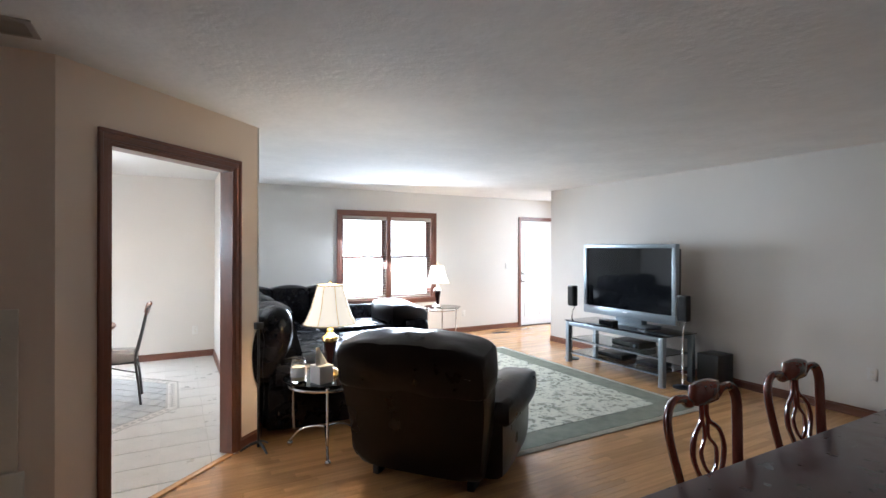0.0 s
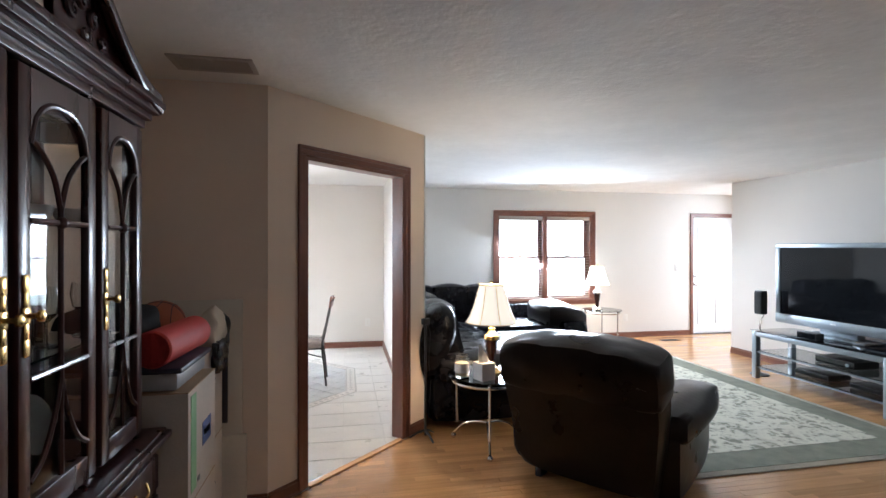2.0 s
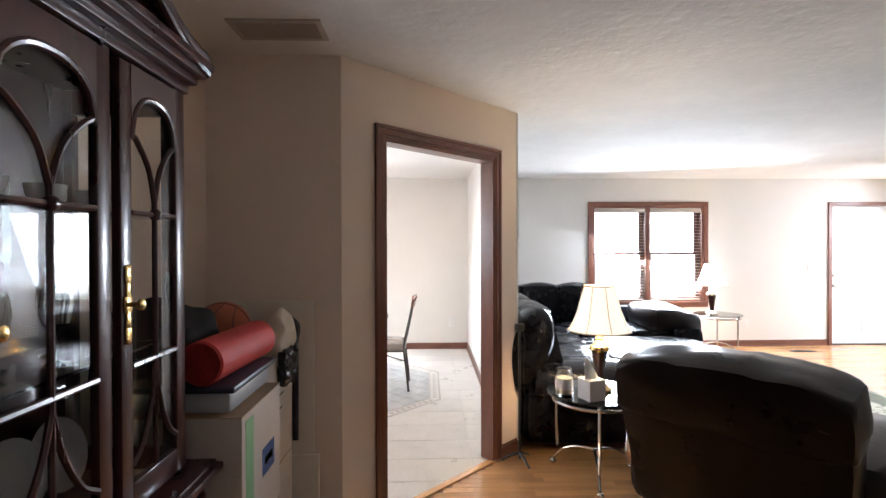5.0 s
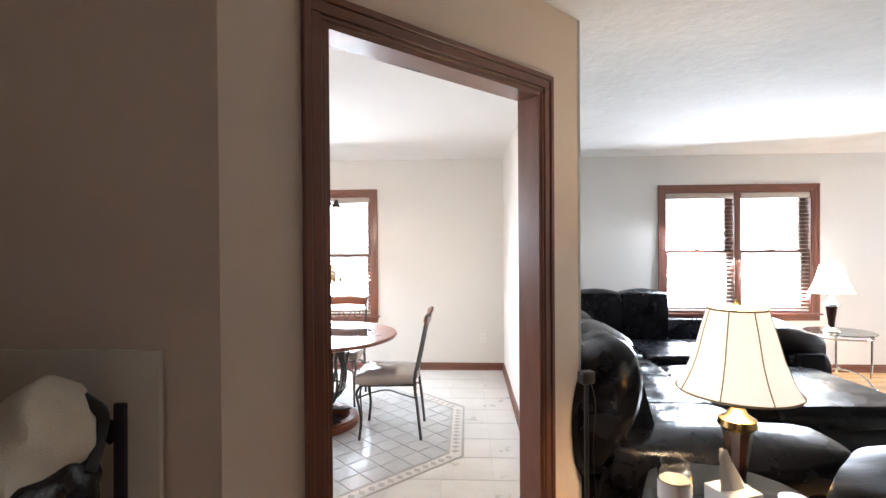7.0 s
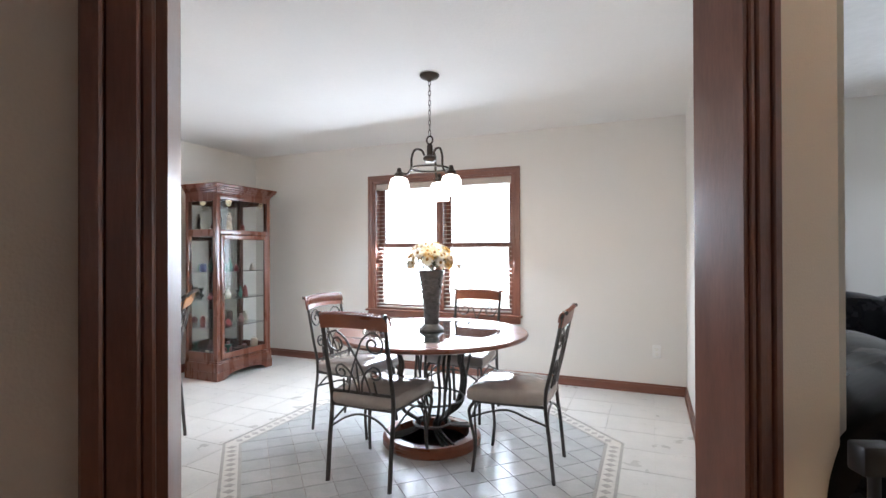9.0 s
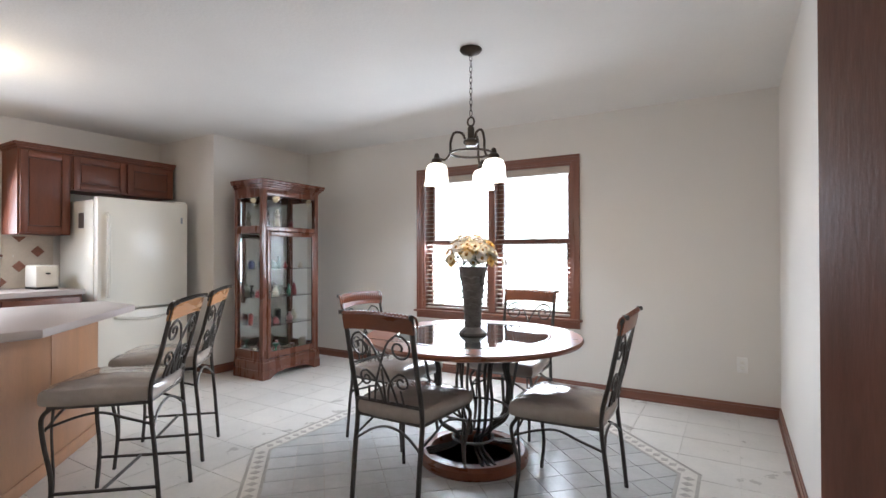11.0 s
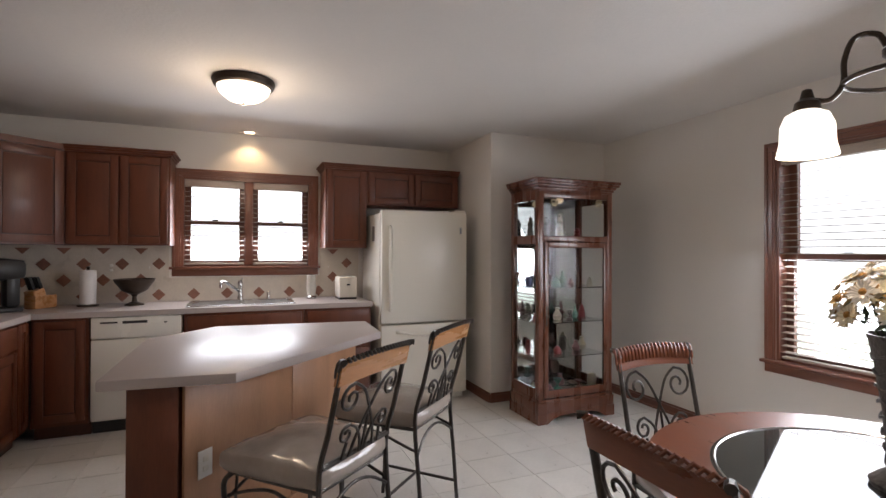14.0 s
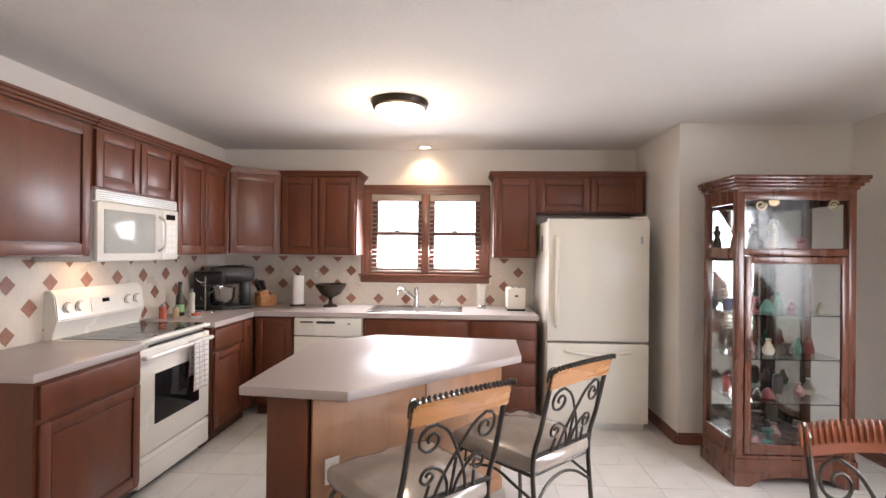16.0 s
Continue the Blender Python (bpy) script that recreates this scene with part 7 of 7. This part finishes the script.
for k in range(3):
    a = radians(216 + 120 * k)
    q = lambda r, z: (r * math.cos(a), r * math.sin(a), z)
    part("arm", made(tube, curve([q(0.035, 1.90), q(0.055, 1.935), q(0.10, 1.935), q(0.122, 1.88), q(0.125, 1.815), q(0.155, 1.775), q(0.205, 1.785)]), 0.0075, n=7), M_BRONZE, ch)
    part("socket_cup", made(lathe, [(0.03, 1.745), (0.034, 1.755), (0.03, 1.775), (0.018, 1.785), (0.012, 1.81), (0, 1.815)], *q(0.205, 0)[:2], n=16), M_BRONZE, ch)
    bm = made(lathe, [(0.030, 1.752), (0.052, 1.74), (0.064, 1.71), (0.066, 1.66), (0.074, 1.625), (0.071, 1.625), (0.062, 1.66), (0.06, 1.71), (0.048, 1.735), (0.028, 1.748)], *q(0.205, 0)[:2], n=28)
    part("bell_shade", bm, M_BELL, ch, "frosted white glass bell shade")
    bulb("chandelier_bulb", (-0.985 + q(0.205, 0)[0], 6.01 + q(0.205, 0)[1], 1.60), 5.0, 0.04, (1.0, 0.80, 0.58))

# flush ceiling lamp and recessed light
kl = thing("ceiling_lamp", T((-3.62, 4.42, H)), "bronze flush ceiling lamp with lit frosted bowl", "lamp")
part("rim", made(lathe, [(0.185, 0), (0.19, -0.012), (0.18, -0.04), (0.165, -0.05), (0.0, -0.05)], n=48), M_BRONZE, kl)
part("bowl", made(lathe, [(0.16, -0.05), (0.145, -0.085), (0.10, -0.12), (0.05, -0.138), (0, -0.142)], n=48), glow("lit_bowl_glass", (1.0, 0.87, 0.66), 5.0), kl)
part("finial", made(lathe, [(0.004, -0.14), (0.010, -0.146), (0.008, -0.158), (0, -0.165)], n=12), M_STEEL, kl)
rl = thing("recessed_light", T((-5.04, 4.47, H)), "small recessed ceiling spotlight, lit", "lamp")
part("trim_ring", made(lathe, [(0.055, 0), (0.075, -0.001), (0.075, -0.006), (0.05, -0.008), (0.05, 0)], n=28), M_WHITE_P, rl)
part("lamp_face", made(lathe, [(0.05, -0.001), (0.05, -0.004), (0, -0.004)], n=24), glow("spot_face", (1.0, 0.75, 0.45), 12), rl)
sl = bpy.data.lights.new("sink_spot", "SPOT")
sl.energy, sl.spot_size, sl.spot_blend, sl.color, sl.shadow_soft_size = 14, radians(120), 0.6, (1.0, 0.70, 0.38), 0.04
new("sink_spot", sl).matrix_world = look((-5.04, 4.47, H - 0.02), (-5.10, 4.47, 0))
bulb("kitchen_bowl_light", (-3.62, 4.42, H - 0.30), 12.0, 0.12, (1.0, 0.80, 0.55))

# curio cabinet
cu = thing("curio_cabinet", T((-3.955, 6.93, 0)), "cherry curio cabinet with glass door and shelves", "curio cabinet")
M_CURIO = mat("curio_cherry", (0.115, 0.036, 0.018), 0.28, vary=0.25, scale=3, grain=36, bump=0.03, stretch=(5, 5, 0.7), coat=0.3)
HW, DP = 0.36, 0.43
bm = bmesh.new()
cuboid(bm, 0.0, DP + 0.012, -HW - 0.012, HW + 0.012, 0.085, 0.17, bevel=0.008)
cuboid(bm, 0.0, DP + 0.004, -HW - 0.004, HW + 0.004, 0.17, 0.19, bevel=0.004)
part("plinth", bm, M_CURIO, cu)
bm = bmesh.new()
rows = []
for k in range(17):
    y = -HW - 0.014 + (2 * HW + 0.028) * k / 16
    u = abs(k / 8 - 1)
    low = 0.0 if u > 0.72 else 0.05 * (1 - (u / 0.72) ** 4) + 0.012
    rows.append([bm.verts.new((x, y, z)) for x in (DP - 0.008, DP + 0.014) for z in (low, 0.087)])
for a, b in zip(rows, rows[1:]):
    for i, j in ((0, 1), (1, 3), (3, 2), (2, 0)):
        bm.faces.new((a[i], a[j], b[j], b[i]))
for r_ in (rows[0], rows[-1]):
    bm.faces.new((r_[0], r_[1], r_[3], r_[2]))
part("bracket_skirt", bm, M_CURIO, cu)
for y in (-1, 1):
    part("side_skirt", boxes((0.0, DP - 0.008, y * (HW + 0.003) - 0.010, y * (HW + 0.003) + 0.010, 0.0, 0.087)), M_CURIO, cu)
    for x0, x1 in ((0.0, 0.04), (DP - 0.055, DP)):
        part("corner_post", boxes((x0, x1, y * (HW - 0.022) - 0.022, y * (HW - 0.022) + 0.022, 0.19, 1.84), bevel=0.003), M_CURIO, cu)
    for z0, z1 in ((0.19, 0.27), (1.42, 1.49), (1.77, 1.84)):
        part("side_rail", boxes((0.04, DP - 0.055, y * (HW - 0.016) - 0.014, y * (HW - 0.016) + 0.014, z0, z1)), M_CURIO, cu)
    for z0, z1 in ((0.27, 1.42), (1.49, 1.77)):
        part("side_pane", boxes((0.04, DP - 0.055, y * (HW - 0.016) - 0.002, y * (HW - 0.016) + 0.002, z0, z1)), M_GLASS_C, cu)
part("front_rail", boxes((DP - 0.03, DP - 0.002, -HW + 0.045, HW - 0.045, 1.44, 1.485), bevel=0.003), M_CURIO, cu)
part("front_rail", boxes((DP - 0.03, DP - 0.002, -HW + 0.045, HW - 0.045, 1.79, 1.84), bevel=0.003), M_CURIO, cu)
part("upper_pane", boxes((DP - 0.02, DP - 0.016, -HW + 0.045, HW - 0.045, 1.485, 1.79)), M_GLASS_C, cu)
y0, y1 = -HW + 0.048, HW - 0.048
bm = boxes((DP - 0.016, DP + 0.006, y0, y0 + 0.04, 0.20, 1.435), (DP - 0.016, DP + 0.006, y1 - 0.04, y1, 0.20, 1.435), (DP - 0.016, DP + 0.006, y0 + 0.04, y1 - 0.04, 0.20, 0.26), (DP - 0.016, DP + 0.006, y0 + 0.04, y1 - 0.04, 1.39, 1.435), bevel=0.004)
gd = part("glass_door", bm, M_CURIO, cu)
part("pane", boxes((DP - 0.007, DP - 0.003, y0 + 0.04, y1 - 0.04, 0.26, 1.39)), M_GLASS_C, gd)
bm = bmesh.new()
for z, r in ((0.79, 0.008), (0.82, 0.006), (0.85, 0.009), (0.88, 0.006), (0.91, 0.008)):
    cuboid(bm, DP + 0.006, DP + 0.010, y0 + 0.02 - r, y0 + 0.02 + r, z - 0.017, z + 0.017, bevel=0.002)
part("handle_plate", bm, M_BRONZE, gd)
bm = made(lathe, [(0.005, 0), (0.005, 0.014), (0.011, 0.02), (0.011, 0.027), (0, 0.032)], n=14)
bmesh.ops.transform(bm, matrix=pose(DP + 0.010, y0 + 0.02, 0.85, 0, 90), verts=bm.verts)
part("knob", bm, M_BRONZE, gd)
M_MIRROR = mat("mirror", (0.42, 0.43, 0.42), 0.02, 1.0, vary=0.0, bump=0.0, rvary=0.0)
part("back_board", boxes((0.0, 0.010, -HW + 0.04, HW - 0.04, 0.19, 1.84)), M_CURIO, cu)
part("mirror_back", boxes((0.010, 0.013, -HW + 0.045, HW - 0.045, 0.20, 1.83)), M_MIRROR, cu, "mirrored back panel")
part("floor_board", boxes((0.013, DP - 0.03, -HW + 0.03, HW - 0.03, 0.19, 0.205)), M_CURIO, cu)
part("top_board", boxes((0.0, DP, -HW, HW, 1.84, 1.855)), M_CURIO, cu)
for z in (0.50, 0.78, 1.06, 1.46):
    part("shelf", boxes((0.016, DP - 0.04, -HW + 0.034, HW - 0.034, z, z + 0.006)), M_GLASS_C, cu)
bm = bmesh.new()
for za, zb, o in ((1.855, 1.875, 0.012), (1.875, 1.895, 0.026), (1.895, 1.915, 0.044), (1.915, 1.94, 0.052)):
    cuboid(bm, 0.0, DP + o, -HW - o, HW + o, za, zb, bevel=0.005)
part("crown_moulding", bm, M_CURIO, cu)
for s in (-1, 1):
    part("corner_scroll", made(tube, [(DP - 0.001, s * 0.22 + x, z) for x, _, z in spiral(0, 1.755, 0.035, 0.008, 0.4, s * 1.5)], 0.006, n=6), mat("pale_gilt", (0.45, 0.36, 0.22), 0.4, 0.5) if s < 0 else bpy.data.materials["pale_gilt"], cu)
KN = [mat("keepsake_%s" % n_, c_, 0.3, bump=0.02) for n_, c_ in (("red", (0.28, 0.05, 0.05)), ("green", (0.08, 0.22, 0.16)), ("cream", (0.60, 0.53, 0.42)), ("blue", (0.06, 0.08, 0.18)), ("dark", (0.05, 0.035, 0.03)), ("rose", (0.40, 0.20, 0.20)))]
rnd = random.Random(9)
for z in (0.205, 0.506, 0.786, 1.066):
    for k in range(6):
        y = -0.26 + 0.105 * k + rnd.uniform(-0.015, 0.015)
        x = rnd.uniform(0.12, 0.30)
        h, r = rnd.uniform(0.05, 0.14), rnd.uniform(0.025, 0.042)
        kn = thing("keepsake", T((-3.955 + x, 6.93 + y, z)), "small glazed ornament on the curio shelf", "ornament", "ornaments in the curio cabinet")
        shape = rnd.choice(([(0.7, 0), (0.9, 0.1), (1, 0.35), (0.5, 0.7), (0.35, 0.85), (0.5, 1)], [(0.9, 0), (1, 0.1), (0.3, 0.25), (0.25, 0.5), (0.8, 0.8), (1, 1)], [(1, 0), (1, 0.25), (0.75, 0.55), (0.5, 0.8), (0, 1)], [(0.8, 0), (1, 0.5), (0.8, 0.9), (0, 1)]))
        part("ornament_body", made(lathe, [(a * r, b * h) for a, b in shape], n=14), rnd.choice(KN), kn)
for k, (y, h, mtl) in enumerate(((-0.16, 0.20, KN[4]), (-0.03, 0.22, KN[2]), (0.15, 0.10, KN[0]))):
    st = thing("figurine", T((-3.955 + 0.24, 6.93 + y, 1.466)), "small ceramic figurine on the top shelf", "figurine", "figurines in the curio cabinet")
    part("figure", made(lathe, [(0.035, 0), (0.034, 0.02), (0.028, h * 0.4), (0.018, h * 0.55), (0.03, h * 0.68), (0.024, h * 0.78), (0.012, h * 0.83), (0.018, h * 0.92), (0, h)], n=14), mtl, st)
bulb("curio_lamp", (-3.955 + 0.2, 6.93, 1.80), 0.03, 0.03)
# ---- floors, piece by piece ----
def from_rows(name, quads, material):
    """Joined flat boards: quads of ((x, y) * 4, top) with a thin edge below."""
    verts, faces = [], []
    for poly, z in quads:
        k, n = len(verts), len(poly)
        verts += [(x, y, z) for x, y in poly] + [(x, y, z - 0.006) for x, y in poly]
        faces.append(tuple(range(k, k + n)))
        faces += [(k + i, k + n + i, k + n + (i + 1) % n, k + (i + 1) % n) for i in range(n)]
    me = bpy.data.meshes.new(name)
    me.from_pydata(verts, [], faces)
    me.materials.append(material)
    return new(name, me)


def island_tone(base, amount):
    """A copy of a floor material for joined pieces, each with its own tone."""
    m = base.copy()
    n, link = m.node_tree.nodes, m.node_tree.links.new
    geo = n.new("ShaderNodeNewGeometry")
    info = [x for x in n if x.type == "OBJECT_INFO"][0]
    for l in list(info.outputs["Random"].links):
        link(geo.outputs["Random Per Island"], l.to_socket)
    return m


def clip(poly, a, b):
    """Keeps the part of poly on the left of the line a to b."""
    out = []
    side = lambda p: (b[0] - a[0]) * (p[1] - a[1]) - (b[1] - a[1]) * (p[0] - a[0])
    for i, p in enumerate(poly):
        q = poly[(i + 1) % len(poly)]
        sp, sq = side(p), side(q)
        if sp >= 0:
            out.append(p)
        if sp * sq < 0:
            u = sp / (sp - sq)
            out.append((p[0] + (q[0] - p[0]) * u, p[1] + (q[1] - p[1]) * u))
    return out


rnd = random.Random(11)
PITCH, GAP = 0.057, 0.0005
lengths = {}
near, rest = 0, []
rows_n = int((7.9 + 2.3) / PITCH)
for r in range(rows_n):
    y0 = -2.3 + r * PITCH
    x = -1.15 - rnd.uniform(0, 0.9)
    while x < 7.7:
        long = rnd.choice((0.45, 0.6, 0.75, 0.9, 1.05, 1.2))
        a, b = max(x, -1.15), min(x + long, 7.74)
        x += long
        if b - a < 0.02:
            continue
        poly = [(a + GAP, y0 + GAP), (b - GAP, y0 + GAP), (b - GAP, y0 + PITCH - GAP), (a + GAP, y0 + PITCH - GAP)]
        poly = clip(poly, (0.70, 4.27), (-0.33, 3.25)) if y0 + PITCH > 3.25 and a < 0.70 and False else poly
        if y0 + PITCH > 3.24:
            if y0 > 4.26:
                lim = 0.70
            else:
                lim = max(-0.33, -0.33 + (y0 + PITCH - 3.25) * 1.0098)
            if b <= lim:
                continue
            poly = [(max(px, lim), py) for px, py in poly]
        whole = poly[0][0] == a + GAP and b - a == long
        if whole and near < 300 and 2.35 < y0 < 4.25 and a < 3.6:
            near += 1
            if long not in lengths:
                o = from_rows("oak_strip", [([(-long / 2 + GAP, -PITCH / 2 + GAP), (long / 2 - GAP, -PITCH / 2 + GAP), (long / 2 - GAP, PITCH / 2 - GAP), (-long / 2 + GAP, PITCH / 2 - GAP)], 0.0)], M_OAK)
                lengths[long] = o
            else:
                o = lengths[long].copy()
                scene.collection.objects.link(o)
            o.parent = FLOOR_OAK
            o.location = ((a + b) / 2, y0 + PITCH / 2, 0)
        else:
            rest.append((poly, 0.0))
ob = from_rows("oak_strips", rest, island_tone(M_OAK, 0.18))
ob.parent, ob["kind"] = FLOOR_OAK, "stuff"

# octagon inlay, tiles round it
OC, AP = (-1.02, 5.96), 1.22
octagon = lambda ap: [(OC[0] + ap / math.cos(math.pi / 8) * math.cos(math.pi / 8 + k * math.pi / 4), OC[1] + ap / math.cos(math.pi / 8) * math.sin(math.pi / 8 + k * math.pi / 4)) for k in range(8)]
inside = lambda p, ap: all((p[0] - OC[0]) * math.cos(k * math.pi / 4) + (p[1] - OC[1]) * math.sin(k * math.pi / 4) <= ap for k in range(8))


def clip_in(poly, ap):
    o = octagon(ap)
    for k in range(8):
        if len(poly) < 3:
            break
        poly = clip(poly, o[k], o[(k + 1) % 8])
    return poly


area = lambda p: abs(sum(p[i][0] * p[(i + 1) % len(p)][1] - p[(i + 1) % len(p)][0] * p[i][1] for i in range(len(p)))) / 2
ROOM = [(W + 0.002, 2.455), (-1.15, 2.455), (-1.15, 3.37), (-0.39, 3.37), (0.62, 4.37), (0.62, N - 0.002), (W + 0.002, N - 0.002)]
big, P = [], 0.32
shared = None
for i in range(int(6.0 / P) + 1):
    for j in range(int(5.5 / P) + 1):
        x, y = W + 0.11 + (i - 1) * P, 2.555 + (j - 1) * P
        g = 0.002
        poly = [(x + g, y + g), (x + P - g, y + g), (x + P - g, y + P - g), (x + g, y + P - g)]
        if all(inside(p, AP + 0.001) for p in poly):
            continue
        touched = any(inside(p, AP + 0.005) for p in poly) or inside((x + P / 2, y + P / 2), AP + 0.16)
        pieces = [poly]
        if touched:
            pieces, o, keep = [], octagon(AP + 0.002), poly
            for k in range(8):
                if len(keep) < 3:
                    break
                out = clip(keep, o[(k + 1) % 8], o[k])
                if len(out) > 2 and area(out) > 1e-5:
                    pieces.append(out)
                keep = clip(keep, o[k], o[(k + 1) % 8])
        final = []
        for q in pieces:
            for a, b in (((W + 0.002, 2.46), (9, 2.46)), ((-0.33, 3.31), (0.68, 4.32)), ((0.64, 0), (0.64, 9)), ((9, N), (-9, N)), ((W, 9), (W, 0))):
                # keep what lies inside the room
                if len(q) > 2:
                    if a == (-0.33, 3.31) and y + P < 3.31:
                        continue
                    if a == (W + 0.002, 2.46):
                        q = clip(q, a, b)
                    elif a == (-0.33, 3.31):
                        q = clip(q, a, b)
                    else:
                        q = clip(q, a, b)
            if len(q) > 2 and area(q) > 1e-5 and not (q[0][0] > -1.15 and max(p[1] for p in q) < 3.31):
                final.append(q)
        if len(final) == 1 and not touched and len(final[0]) == 4 and abs(area(final[0]) - (P - 2 * g) ** 2) < 1e-6:
            if shared is None:
                shared = from_rows("floor_tile_piece", [([(-P / 2 + g, -P / 2 + g), (P / 2 - g, -P / 2 + g), (P / 2 - g, P / 2 - g), (-P / 2 + g, P / 2 - g)], 0.0)], M_TILE)
                o = shared
            else:
                o = shared.copy()
                scene.collection.objects.link(o)
            o.parent = FLOOR_TILE
            o.location = (x + P / 2, y + P / 2, 0)
        else:
            big += [(q, 0.0) for q in final]
ob = from_rows("cut_floor_tiles", big, island_tone(M_TILE, 0.04))
ob.parent, ob["kind"] = FLOOR_TILE, "stuff"

bed = mesh_object("inlay_bed", made(prism, octagon(AP), -0.006, -0.0035), M_GROUT, False)
bed.parent = FLOOR_TILE
# small tiles set on the diagonal
Q, c45 = 0.158, math.sqrt(0.5)
cut, shared = [], None
for i in range(-11, 12):
    for j in range(-11, 12):
        u, v = i * Q, j * Q
        g = 0.0025
        sq = [(u + g, v + g), (u + Q - g, v + g), (u + Q - g, v + Q - g), (u + g, v + Q - g)]
        poly = [(OC[0] + c45 * (a - b), OC[1] + c45 * (a + b)) for a, b in sq]
        if all(inside(p, AP - 0.118) for p in poly):
            if shared is None:
                h = Q / 2 - g
                shared = from_rows("inlay_tile", [([(0, -h / c45), (h / c45, 0), (0, h / c45), (-h / c45, 0)], 0.0)], M_TILE_S)
                o = shared
            else:
                o = shared.copy()
                scene.collection.objects.link(o)
            o.parent = FLOOR_TILE
            o.location = (OC[0] + c45 * ((u + Q / 2) - (v + Q / 2)), OC[1] + c45 * ((u + Q / 2) + (v + Q / 2)), 0)
        else:
            q = clip_in(poly, AP - 0.118)
            if len(q) > 2 and area(q) > 1e-5:
                cut.append((q, 0.0))
ob = from_rows("cut_inlay_tiles", cut, island_tone(M_TILE_S, 0.07))
ob.parent, ob["kind"] = FLOOR_TILE, "stuff"
# border: thin dark listels either side of a row of pale diamonds
for k in range(8):
    a0 = math.pi / 8 + k * math.pi / 4
    for r0, r1, mtl, name in ((AP - 0.016, AP - 0.002, M_TILE_BORDER, "listel"), (AP - 0.098, AP - 0.018, M_TILE_BORDER_L, "border_tile"), (AP - 0.115, AP - 0.100, M_TILE_BORDER, "listel")):
        ends = []
        for r in (r0, r1):
            R = r / math.cos(math.pi / 8)
            ends.append([(OC[0] + R * math.cos(b), OC[1] + R * math.sin(b)) for b in (a0, a0 + math.pi / 4)])
        o = from_rows(name, [([ends[0][0], ends[1][0], ends[1][1], ends[0][1]], -0.0005)], mtl)
        o.parent = FLOOR_TILE
gem = None
for k in range(8):
    n_ = k * math.pi / 4 + math.pi / 4
    mid, tx = ((OC[0] + (AP - 0.058) * math.cos(n_), OC[1] + (AP - 0.058) * math.sin(n_)), (-math.sin(n_), math.cos(n_)))
    for j in range(-6, 7):
        if gem is None:
            gem = from_rows("border_diamond", [([(0, -0.032), (0.024, 0), (0, 0.032), (-0.024, 0)], 0.0)], M_TILE_BORDER)
            o = gem
        else:
            o = gem.copy()
            scene.collection.objects.link(o)
        o.parent = FLOOR_TILE
        o.matrix_basis = T((mid[0] + tx[0] * j * 0.070, mid[1] + tx[1] * j * 0.070, 0.0006)) @ Matrix.Rotation(n_ + math.pi / 2, 4, "Z") @ Matrix.Diagonal((1.0, 0.9, 1, 1))
